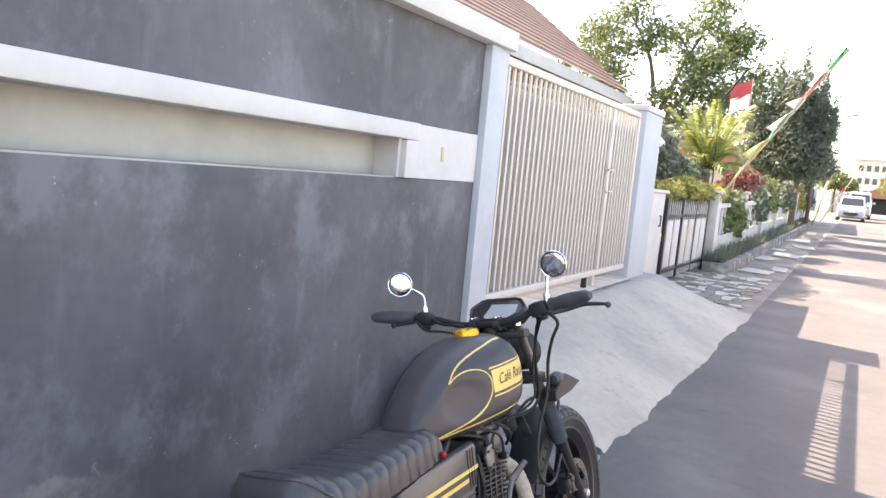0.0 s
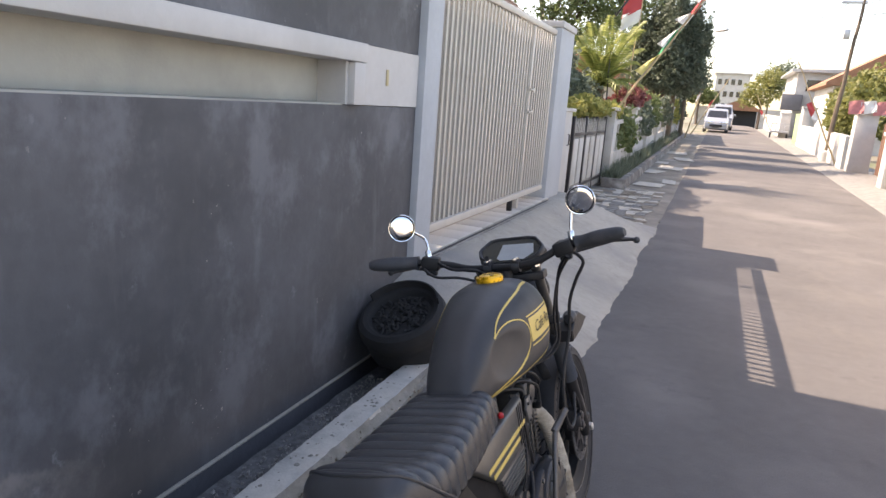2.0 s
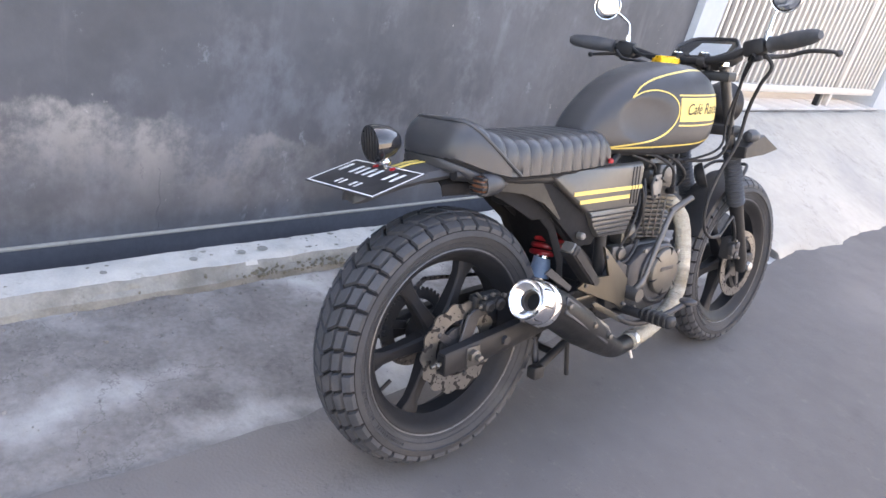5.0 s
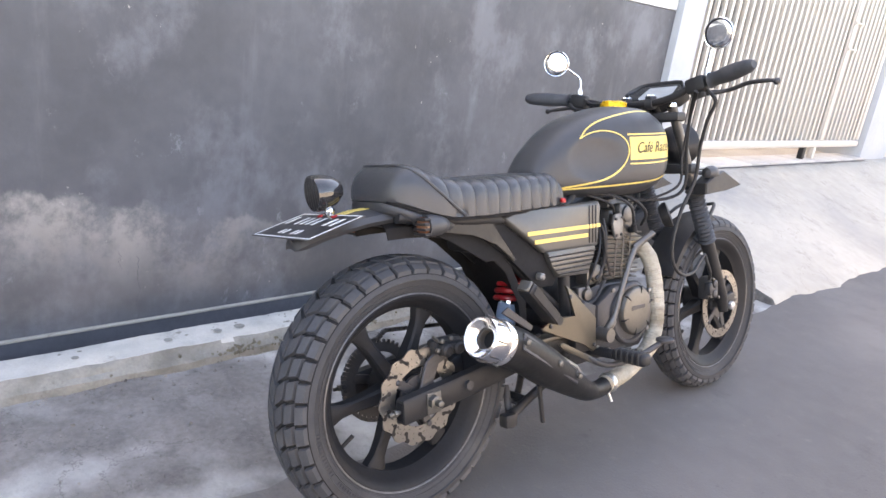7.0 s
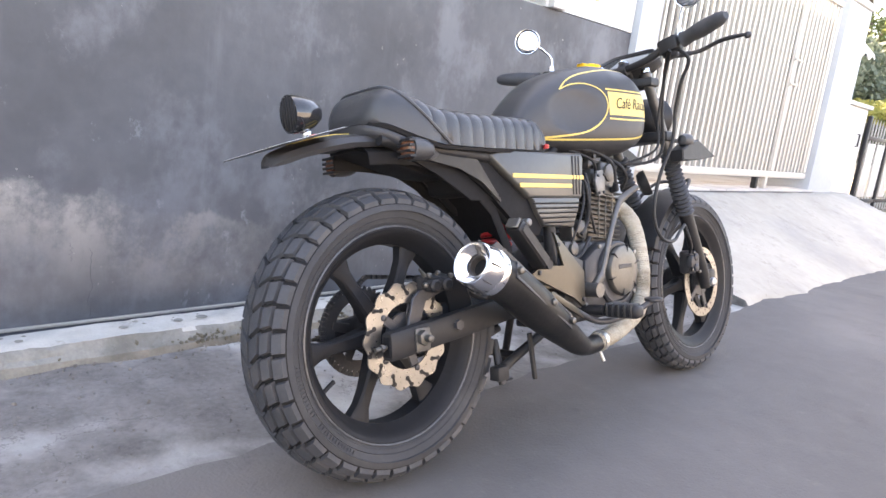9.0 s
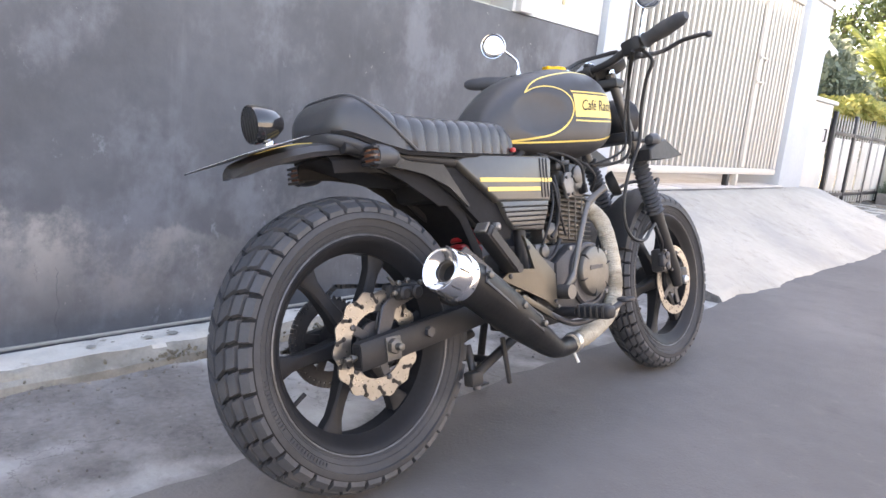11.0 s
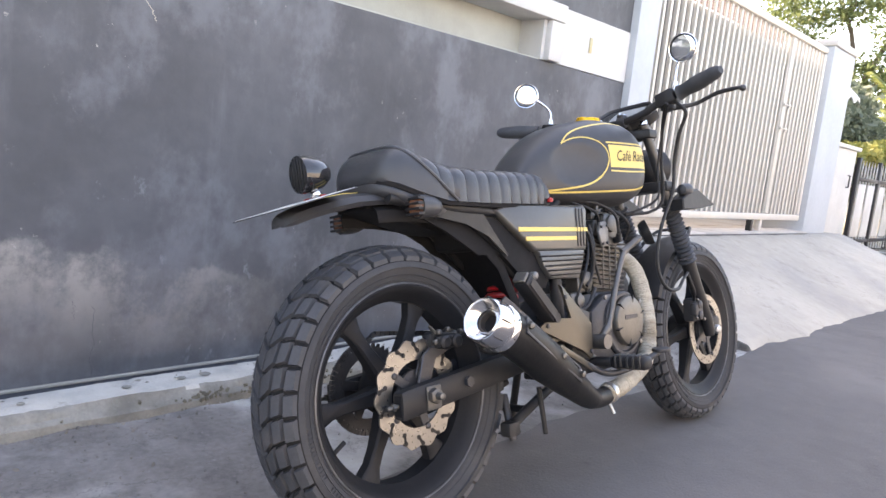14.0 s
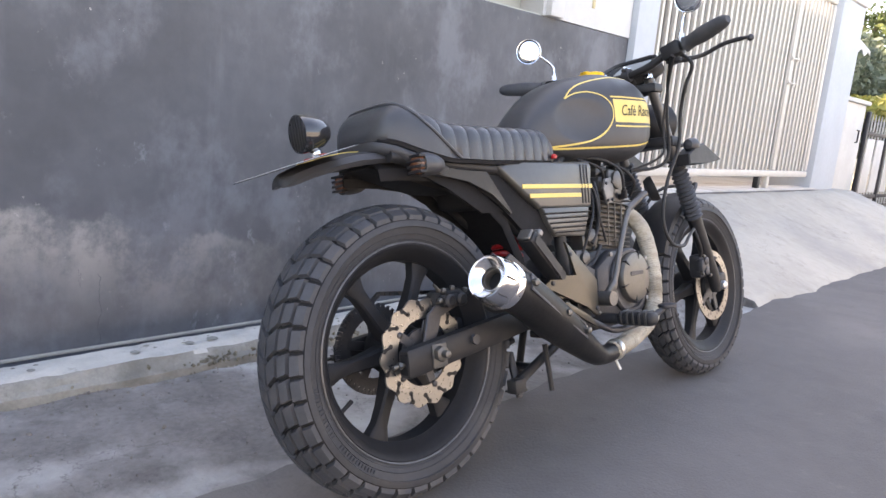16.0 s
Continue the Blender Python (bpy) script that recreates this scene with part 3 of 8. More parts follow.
# a two-storey block behind the wall, out of view, added to shade the street
house = root("house", Matrix(), "plain two-storey block added out of view to shade the street", "house")
bm = B()
box(bm, (-9.0, -16.0, -0.2), (-2.3, 3.45, 5.2))
part("wall", bm, M["cream_wall"], house, smooth=False)
bm = B()
prism(bm, [(-9.6, 5.2), (-2.05, 5.2), (-2.05, 5.32), (-5.8, 7.4), (-9.6, 5.32)], -19.9, Matrix(((1, 0, 0, 0), (0, 0, 1, 3.7), (0, 1, 0, 0), (0, 0, 0, 1))))
part("roof", bm, M["roof"], house, "brown tiled pitched roof", smooth=False)

# house set back behind the gate
rear_house = root("rear_house", Matrix(), "house with a brown tiled roof and pale fascia behind the gate", "house")
bm = B()
box(bm, (-12.0, 4.2, -0.2), (-6.3, 19.0, 3.9))
part("wall", bm, M["pink_wall"], rear_house, "pinkish plaster wall", smooth=False)
bm = B()
box(bm, (-5.62, 3.9, 3.86), (-5.5, 19.4, 4.14), 0.01)
part("fascia", bm, M["white_wall"], rear_house, "weathered pale fascia board")
bm = B()
box(bm, (-6.3, 3.9, 3.84), (-5.62, 19.4, 3.88))
part("soffit", bm, M["white_wall"], rear_house, smooth=False)
bm = B()
rows = []
for k in range(15):                                              # stepped courses of roof tiles
    x0, x1 = -5.44 - k * 0.26, -5.44 - (k + 1) * 0.26
    z0, z1 = 4.15 + k * 0.20, 4.15 + (k + 1) * 0.20
    rows.append([(x0, 3.8, z0 + 0.03), (x0, 19.5, z0 + 0.03)])
    rows.append([(x1, 3.8, z1 - 0.005), (x1, 19.5, z1 - 0.005)])
rings(bm, rows, closed=False, cap=False)
part("roof", bm, M["roof"], rear_house, "brown tiled roof slope", smooth=False)
bm = B()
box(bm, (-6.3, 3.5, -0.19), (-1.92, 8.2, 0.40))
part("floor_slab", bm, M["concrete"], rear_house, "concrete yard slab", smooth=False)
for y in (5.5, 8.3, 11.5):
    bm = B()
    box(bm, (-6.29, y, 1.2), (-6.26, y + 1.3, 2.7), 0.01)
    win = part("window", bm, M["wood_brown"], rear_house, "brown wooden window")
    bm = B()
    box(bm, (-6.258, y + 0.08, 1.28), (-6.25, y + 1.22, 2.62))
    part("pane", bm, M["smoke"], win, smooth=False)

# sill with tiles in front of the gate
sill = root("gate_sill", Matrix(), "row of grey tiles under the gate", "sill", kind="structure")
bm = B()
box(bm, (0, 0, 0), (0.262, 0.295, 0.02), 0.003)
tile = link("tile", bm, M["tile"])
tile.parent, tile.matrix_local = sill, pose(-1.62, 3.22, 0.395)
for i in range(1, 12):
    share("tile", tile.data, sill, pose(-1.62 + 0.001 * (i % 3), 3.22 + 0.3 * i, 0.395 + 0.0015 * (i * 7 % 3)))
bm = B()
box(bm, (-1.345, 3.22, 0.388), (-1.331, 6.75, 0.405), 0.003)
part("slide_rail", bm, M["cast"], sill, "worn dark steel sliding rail")
bm = B()
box(bm, (-1.310, 3.22, 0.380), (-1.300, 6.75, 0.400), 0.002)
part("rail_groove", bm, M["gutter"], sill, "dirty groove beside the rail")

# ---- the gate ----
GX = -1.45
gate = root("sliding_gate", Matrix(), "closed cream steel gate with upright bars over a sheet", "gate")


def gate_bar(y):
    return share("bar", bar_mesh, gate, pose(GX, y, 0.55))


bm = B()
box(bm, (-0.004, -0.016, 0.0), (0.012, 0.016, 1.70), 0.002, seg=1)
first = link("bar", bm, M["gate"])
first.parent, first.matrix_local = gate, pose(GX, 3.30, 0.55)
bar_mesh = first.data
ys = [3.30 + i * 0.0942 for i in range(1, 36)]
for y in ys:
    gate_bar(y)
for name, lo, hi in (("top_rail", (GX - 0.02, 3.24, 2.245), (GX + 0.035, 6.68, 2.305)), ("bottom_rail", (GX - 0.02, 3.24, 0.525), (GX + 0.035, 6.68, 0.585)),
                     ("stile", (GX - 0.02, 5.74, 0.59), (GX + 0.03, 5.80, 2.24)), ("stile", (GX - 0.02, 6.62, 0.59), (GX + 0.03, 6.68, 2.24)),
                     ("stile", (GX - 0.02, 3.22, 0.59), (GX + 0.03, 3.27, 2.24))):
    bm = B()
    box(bm, lo, hi, 0.012)
    part(name, bm, M["gate"], gate)
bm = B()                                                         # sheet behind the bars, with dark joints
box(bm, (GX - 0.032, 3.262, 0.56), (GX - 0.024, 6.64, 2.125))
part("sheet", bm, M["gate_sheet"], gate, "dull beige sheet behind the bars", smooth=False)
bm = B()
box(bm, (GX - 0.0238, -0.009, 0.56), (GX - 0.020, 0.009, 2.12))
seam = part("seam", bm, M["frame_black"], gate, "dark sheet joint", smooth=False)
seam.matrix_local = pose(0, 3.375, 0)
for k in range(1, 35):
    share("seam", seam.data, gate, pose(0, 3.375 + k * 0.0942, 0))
for y in (5.45, 5.66):
    bm = B()
    box(bm, (GX - 0.02, y, 0.418), (GX + 0.03, y + 0.05, 0.53), 0.006)
    part("wheel_housing", bm, M["frame_black"] if y < 5.6 else M["gate"], gate)
for z in (1.62, 1.40):
    bm = B()
    tube(bm, [(GX + 0.044, 5.72, z), (GX + 0.044, 5.89, z)], 0.008, 10)
    box(bm, (GX + 0.03, 5.855, z - 0.022), (GX + 0.042, 5.90, z + 0.022), 0.003)
    box(bm, (GX + 0.03, 5.735, z - 0.016), (GX + 0.040, 5.775, z + 0.016), 0.003)
    part("latch", bm, M["gate"], gate, "sliding bolt painted like the gate")

post = root("gate_post", Matrix(), "tall bluish white square gate post", "post")
bm = B()
box(bm, (-1.85, 6.74, -0.1), (-1.38, 7.45, 2.34), 0.012)
part("shaft", bm, M["bluewhite"], post)
bm = B()
box(bm, (-1.90, 6.73, 2.342), (-1.36, 7.46, 2.41), 0.01)
part("cap", bm, M["white_wall"], post, "white concrete cap")

# ---- the motorcycle: x to its right, y ahead, z up, leaning on its side stand ----
bike = root("motorcycle", pose(0.067, 0, 0, 0, -14, 0), "black and yellow cafe racer motorcycle leaning on its side stand", "motorcycle")
AXIS_X = pose(0, 0, 0, 0, 90, 0)                                 # turns a lathe's axis to the bike's right


def fork_y(z, ahead=0.0):
    return 1.02 + 0.516 * (0.97 - z) + ahead


head = Vector((0, 1.01, 0.9))
STEER = Matrix.Translation(head) @ Matrix.Rotation(radians(-0.5), 4, Vector((0, -0.459, 0.888))) @ Matrix.Translation(-head)


def steered(ob):
    ob.matrix_local = STEER
    return ob


def tread_blocks(bm, c, R, half, drop, n, rows, tall):
    """Knobs of a tyre: rows of (from, to, turn, lean) across its width."""
    def at(phi, s, up):
        r = R - drop * abs(s) ** 2.6 + up
        x = half * s * (1 + up * 4)
        return (c[0] + x, c[1] + r * math.cos(phi), c[2] + r * math.sin(phi))
    step = 2 * math.pi / n
    for i in range(n):
        for s0, s1, turn, lean in rows:
            p0 = (i + turn) * step
            w = step * 0.90
            low, top = [], []
            for k in range(4):
                s = s0 + (s1 - s0) * k / 3
                e = lean * step * (s - s0) / (s1 - s0)
                for side in (0, 1):
                    inset = 0.06 if k in (0, 3) else 0.0
                    ss = s + (0.03 * (1 if k == 0 else -1) if k in (0, 3) else 0)
                    low.append(bm.verts.new(at(p0 + e + side * w, s, -0.004)))
                    top.append(bm.verts.new(at(p0 + e + (side * w if not side else w) + (0.07 * step if not side else -0.07 * step), ss, tall)))
            for k in range(3):
                a, b2, c2, d = 2 * k, 2 * k + 1, 2 * k + 3, 2 * k + 2
                bm.faces.new((top[a], top[b2], top[c2], top[d]))
                bm.faces.new((low[a], top[a], top[d], low[d]))
                bm.faces.new((low[b2], low[c2], top[c2], top[b2]))
            bm.faces.new((low[0], low[1], top[1], top[0]))
            bm.faces.new((low[6], top[6], top[7], low[7]))


def build_wheel(name, c, R, half, drop, rim_r, rows, n, label, front=False):
    m = Matrix.Translation(c) @ AXIS_X
    bm = B()
    fl = rim_r
    lathe(bm, [(fl - 0.002, -half * 0.80), (fl + 0.004, -half * 0.76), (fl - 0.006, -half * 0.66), (fl - 0.014, -half * 0.45), (fl - 0.022, -0.02), (fl - 0.022, 0.02),
               (fl - 0.014, half * 0.45), (fl - 0.006, half * 0.66), (fl + 0.004, half * 0.76), (fl - 0.002, half * 0.80), (fl - 0.012, half * 0.74),
               (fl - 0.022, half * 0.5), (fl - 0.036, 0.022), (fl - 0.036, -0.022), (fl - 0.022, -half * 0.5), (fl - 0.012, -half * 0.74)], m, 64, loop=True)
    lathe(bm, [(0.022, -0.06), (0.05, -0.055), (0.056, -0.03), (0.048, 0), (0.056, 0.03), (0.05, 0.055), (0.022, 0.06)], m, 32)
    wheel = part(name, bm, M["wheel"], bike, label)
    bm = B()
    rows_s = []
    for r, hw, th in ((0.04, 0.022, 0.024), (0.08, 0.017, 0.021), (0.13, 0.014, 0.017), (0.165, 0.016, 0.016), (rim_r - 0.034, 0.028, 0.017), (rim_r - 0.018, 0.04, 0.018)):
        rows_s.append([Vector((th * sx, r, hw * sy)) for sx, sy in ((-1, -0.7), (-0.7, -1), (0.7, -1), (1, -0.7), (1, 0.7), (0.7, 1), (-0.7, 1), (-1, 0.7))])
    rings(bm, rows_s)
    spoke = part("spoke", bm, M["wheel"], wheel)
    for k in range(6):
        q = Matrix.Translation(c) @ Matrix.Rotation(math.pi / 2 + k * math.pi / 3 - (0.349 if front else 0.42), 4, "X")
        if k:
            share("spoke", spoke.data, wheel, q)
        else:
            spoke.matrix_local = q
    bm = B()
    prof = [(fl - 0.006, -half * 0.68), (fl + 0.012, -half * 0.84), (fl + 0.035, -half * 0.97), (R - drop - 0.012, -half * 1.02)]
    prof += [(R - drop * abs(s) ** 2.6, half * s) for s in (-1, -0.9, -0.78, -0.6, -0.3, 0, 0.3, 0.6, 0.78, 0.9, 1)]
    prof += [(R - drop - 0.012, half * 1.02), (fl + 0.035, half * 0.97), (fl + 0.012, half * 0.84), (fl - 0.006, half * 0.68)]
    lathe(bm, prof, m, 72, loop=True)
    tyre = part("tyre", bm, M["groove_rubber"], wheel, "knobbly black rubber tyre")
    tyre.data.materials.append(M["undertray"])                   # groove floors blackened: shade between the knobs put into colour
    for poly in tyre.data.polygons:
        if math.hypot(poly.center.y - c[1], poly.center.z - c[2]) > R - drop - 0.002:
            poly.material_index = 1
    bm = B()
    tread_blocks(bm, c, R, half, drop, n, rows, 0.0085)
    tread = part("tread", bm, M["black_rubber"], wheel, "raised tread knobs", smooth=False)
    tread["kind"] = "stuff"
    for s in (-1, 1):                                            # pale ring: the glint on the flange lip, put into colour
        bm = B()
        x = s * half * 0.79
        lathe(bm, [(fl + 0.0025, x), (fl + 0.0045, x + s * 0.0012), (fl + 0.0025, x + s * 0.0024), (fl + 0.0005, x + s * 0.0012)], m, 64, loop=True)
        part("rim_edge", bm, M["rim_edge"], wheel, "pale ring painted as the glint on the rim lip")
        bm = B()                                                 # inner step of the rim
        x = s * half * 0.66
        lathe(bm, [(fl - 0.006, x), (fl - 0.0035, x + s * 0.002), (fl - 0.007, x + s * 0.004), (fl - 0.010, x + s * 0.001)], m, 64, loop=True)
        part("rim_step", bm, M["wheel"], wheel)
    bm = B()                                                     # moulded ribs and raised marks on the sidewall
    for s in (-1, 1):
        for r, hx in ((fl + 0.010, 0.835), (fl + 0.020, 0.905), (R - drop - 0.013, 1.022)):
            x = s * half * hx
            lathe(bm, [(r - 0.0010, x - s * 0.001), (r, x + s * 0.0004), (r + 0.0010, x - s * 0.001)], m, 72, loop=True)
    part("sidewall_rib", bm, M["groove_rubber"], wheel)
    bm = B()
    for k in range(26):
        a = radians(186 + k * 1.9 + (4 if k > 12 else 0))
        p = Matrix.Translation(c) @ Matrix.Rotation(a, 4, "X")
        x = half * 0.955
        box(bm, (x - 0.002, fl + 0.0235, -0.0022), (x + 0.0009, fl + 0.0305 + 0.0006 * (k % 3), -0.0004 + 0.001 * (k % 2)), 0.0004, p, 1)
    part("sidewall_mark", bm, M["groove_rubber"], wheel, "plain raised bars on the sidewall", smooth=False)["kind"] = "stuff"
    bm = B()                                                     # valve
    va = radians(213)
    tip = Vector(c) + Vector((0.0, math.cos(va) * (fl - 0.03), math.sin(va) * (fl - 0.03)))
    tube(bm, [tip, tip - Vector((-0.015, math.cos(va), math.sin(va))) * 0.045], 0.005, 8)
    part("valve", bm, M["frame_black"], wheel)
    return wheel


ROWS_R = [(-0.40, -0.02, 0.0, 0.4), (0.02, 0.40, 0.45, -0.4), (0.435, 0.71, 0.10, -0.15), (0.74, 0.985, 0.05, -0.05), (-0.71, -0.435, 0.6, 0.15), (-0.985, -0.74, 0.55, 0.05)]
RC, FC = (0.0, -0.014, 0.300), (0.0, 1.390, 0.292)
rear = build_wheel("rear_wheel", RC, 0.313, 0.075, 0.032, 0.232, ROWS_R, 40, "black six-spoke cast rear wheel")
front = steered(build_wheel("front_wheel", FC, 0.313, 0.056, 0.032, 0.236, ROWS_R, 44, "black six-spoke cast front wheel", True))


def disc_rotor(name, c, x, r_out, r_in, waves, parent, holes, label):
    bm = B()
    n = max(waves * 8, 72)
    outer = [r_out + (0.0042 if waves > 1 else 0.0) * math.cos(2 * math.pi * i * waves / n) for i in range(n)]
    ang = [2 * math.pi * i / n for i in range(n)]
    rows = []
    for xx, which in ((x - 0.002, 0), (x - 0.002, 1), (x + 0.002, 1), (x + 0.002, 0)):
        rows.append([(c[0] + xx, c[1] + (outer[i] if which else r_in) * math.cos(a), c[2] + (outer[i] if which else r_in) * math.sin(a)) for i, a in enumerate(ang)])
    rings(bm, rows, loop=True)
    rotor = part(name, bm, M["disc"], parent, label)
    bm = B()
    if holes == "slots":                                         # dark slots through the rotor
        box(bm, (-0.0028, -0.009, -0.0036), (0.0028, 0.009, 0.0036), 0.001, None, 1)
        for e in (-0.009, 0.009):
            lathe(bm, [(0.0053, -0.0028), (0.0053, 0.0028)], Matrix.Translation((0, e, 0.0012 * (1 if e > 0 else -1))) @ AXIS_X, 10)
        first = part("slot", bm, M["frame_black"], rotor)
        for k in range(waves):
            a = 2 * math.pi * (k + 0.5) / waves
            q = Matrix.Translation(Vector(c) + Vector((x, math.cos(a) * (r_out - 0.014), math.sin(a) * (r_out - 0.014)))) @ Matrix.Rotation(a + 0.5, 4, "X")
            if k:
                share("slot", first.data, rotor, q)
            else:
                first.matrix_local = q
    else:
        for k in range(40):
            a, r = 2 * math.pi * k / 40, r_out - 0.009 - 0.011 * (k % 3)
            q = Matrix.Translation(Vector(c) + Vector((x - 0.0026, math.cos(a) * r, math.sin(a) * r))) @ AXIS_X
            lathe(bm, [(0.0033, 0), (0.0033, 0.0052)], q, 8)
        part("drill_hole", bm, M["frame_black"], rotor, "small dark drilled vents")["kind"] = "stuff"
    bm = B()
    for k in range(5):
        a = 2 * math.pi * k / 5
        q = Matrix.Translation(c) @ Matrix.Rotation(a, 4, "X")
        box(bm, (x - 0.006, 0.03, -0.011), (x - 0.001, r_in + 0.006, 0.011), 0.002, q, 1)
    lathe(bm, [(0.05, x - 0.012), (0.05, x - 0.003), (0.02, x - 0.003)], Matrix.Translation(c) @ AXIS_X, 24)
    part("carrier", bm, M["cast"], rotor)
    bm = B()
    lathe(bm, [(0.007, -0.002), (0.007, 0.004), (0.004, 0.006)], AXIS_X, 8)
    stud = part("rotor_bolt", bm, M["cast"], rotor)
    for k in range(5):
        a = 2 * math.pi * k / 5
        q = Matrix.Translation((c[0] + x, c[1] + (r_in + 0.005) * math.cos(a), c[2] + (r_in + 0.005) * math.sin(a)))
        if k:
            share("rotor_bolt", stud.data, rotor, q)
        else:
            stud.matrix_local = q
    return rotor


disc_rotor("brake_disc", RC, 0.088, 0.112, 0.071, 14, bike, "slots", "wavy slotted steel rear brake disc")
steered(disc_rotor("brake_disc", FC, 0.068, 0.124, 0.094, 1, bike, "holes", "drilled steel front brake disc"))

# sprocket and chain on the left
bm = B()
n = 42 * 4
rows = []
for xx, r_in in ((-0.083, 0.070), (-0.083, 0), (-0.078, 0), (-0.078, 0.070)):
    rows.append([(xx, RC[1] + (r_in or 0.098 + (0.004 if i % 4 < 2 else -0.004)) * math.cos(2 * math.pi * i / n), RC[2] + (r_in or 0.098 + (0.004 if i % 4 < 2 else -0.004)) * math.sin(2 * math.pi * i / n)) for i in range(n)])
rings(bm, rows, loop=True)
for k in range(5):
    q = Matrix.Translation(RC) @ Matrix.Rotation(k * 2 * math.pi / 5 + 0.4, 4, "X")
    box(bm, (-0.084, 0.03, -0.011), (-0.077, 0.078, 0.011), 0.002, q, 1)
part("sprocket", bm, M["cast"], bike, "dark toothed rear sprocket")
bm = B()
path = [(-0.08, RC[1] + 0.103 * math.cos(a), RC[2] + 0.103 * math.sin(a)) for a in [math.pi / 2 + k * math.pi / 16 for k in range(17)]]
path += [(-0.08, 0.1 + 0.06 * k, RC[2] - 0.10 + 0.011 * k) for k in range(8)]
fs = (0.565, 0.335)
path += [(-0.08, fs[0] + 0.036 * math.cos(a), fs[1] + 0.036 * math.sin(a)) for a in [-math.pi / 2 + k * math.pi / 6 for k in range(7)]]
path += [(-0.08, 0.5 - 0.07 * k, fs[1] + 0.04 + 0.0065 * k) for k in range(8)]
for a, b2 in zip(path, path[1:] + path[:1]):
    a, b2 = Vector(a), Vector(b2)
    m = max(1, round((b2 - a).length / 0.013))
    for k in range(m):
        p, q2 = a.lerp(b2, k / m), a.lerp(b2, (k + 0.85) / m)
        box(bm, (-0.004, -0.005, 0), (0.004, 0.005, max(0.004, (q2 - p).length)), 0, along(p, q2))
part("drive_chain", bm, M["cast"], bike, "greasy dark drive chain", smooth=False)

# swing arm
bm = B()
for s in (-1, 1):
    x = 0.118 * s
    rows = []
    for y, z, hh, hw, dx in ((-0.092, 0.289, 0.026, 0.015, 0), (-0.088, 0.289, 0.0285, 0.0155, 0), (0.12, 0.311, 0.0285, 0.0155, 0), (0.30, 0.328, 0.028, 0.016, -0.012), (0.47, 0.345, 0.028, 0.018, -0.02)):
        xx = x + dx * s
        rows.append([(xx + hw * a, y, z + hh * b2) for a, b2 in ((-1, -0.8), (-0.8, -1), (0.8, -1), (1, -0.8), (1, 0.8), (0.8, 1), (-0.8, 1), (-1, 0.8))])
    rings(bm, rows)
tube(bm, [(-0.1, 0.31, 0.33), (0.1, 0.31, 0.33)], 0.024)
part("swing_arm", bm, M["frame_black"], bike, "black box-section swing arm")
bm = B()
box(bm, (0.1335, -0.030, 0.270), (0.138, 0.010, 0.320), 0.003)
plate = part("axle_plate", bm, M["engine"], bike, "worn aluminium chain adjuster plate")
bm = B()
lathe(bm, [(0.0165, 0.0), (0.0165, 0.012), (0.013, 0.014)], Matrix.Translation((0.139, RC[1], RC[2])) @ AXIS_X, 6)
lathe(bm, [(0.008, 0.0), (0.008, 0.028), (0.005, 0.030)], Matrix.Translation((0.139, RC[1], RC[2])) @ AXIS_X, 12)
part("axle_nut", bm, M["cover"], plate)
for s in (-1, 1):                                                # dark open ends of the arm with their adjuster screws
    bm = B()
    box(bm, (0.118 * s - 0.011, -0.0935, 0.268), (0.118 * s + 0.011, -0.0915, 0.310), 0.001, None, 1)
    part("arm_opening", bm, M["undertray"], bike)
    bm = B()
    tube(bm, [(0.118 * s, -0.122, 0.288), (0.118 * s, -0.08, 0.290)], 0.0045, 10)
    lathe(bm, [(0.008, -0.003), (0.008, 0.005)], Matrix.Translation((0.118 * s, -0.104, 0.289)) @ pose(0, 0, 0, 90, 0, 0), 6)
    part("adjuster_screw", bm, M["cover"], bike, "dull steel adjuster screw")
bm = B()
tube(bm, [(-0.14, RC[1], RC[2]), (0.135, RC[1], RC[2])], 0.010)
part("axle", bm, M["steel"], bike)
bm = B()                                                         # rear brake caliper, its bracket, bolts and hose
box(bm, (0.070, 0.020, 0.385), (0.102, 0.108, 0.425), 0.010)
box(bm, (0.098, 0.028, 0.388), (0.122, 0.098, 0.418), 0.009)
for y in (0.045, 0.080):
    lathe(bm, [(0.015, 0), (0.015, 0.006), (0.010, 0.010)], Matrix.Translation((0.119, y, 0.402)) @ AXIS_X, 16)
caliper = part("rear_caliper", bm, M["frame_black"], bike, "black rear brake caliper")
bm = B()
prism(bm, [(-0.030, 0.300), (0.004, 0.300), (0.030, 0.372), (0.085, 0.386), (0.085, 0.398), (0.018, 0.394), (-0.004, 0.380)], 0.008, Matrix.Translation((0.096, 0, 0)) @ RIGHT, 0.002, 1)
part("caliper_bracket", bm, M["cast"], caliper, "grey cast caliper bracket")
for y, z in ((0.034, 0.425), (0.060, 0.428), (0.098, 0.420), (0.022, 0.405)):
    bm = B()
    lathe(bm, [(0.006, 0), (0.006, 0.007), (0.003, 0.009)], Matrix.Translation((0.112, y, z)) @ AXIS_X, 8)
    part("caliper_bolt", bm, M["cover"], caliper, "dull steel bolt")
bm = B()
tube(bm, [(0.108, 0.028, 0.424), (0.112, 0.010, 0.440)], [0.005, 0.003], 8)
part("bleed_nipple", bm, M["cover"], caliper)
bm = B()
tube(bm, curve_pts([(0.112, 0.098, 0.412), (0.130, 0.128, 0.425), (0.134, 0.150, 0.400), (0.128, 0.150, 0.372), (0.122, 0.22, 0.36), (0.12, 0.36, 0.38)]), 0.005, 8)
part("brake_hose", bm, M["frame_black"], caliper, "black rear brake hose")
bm = B()
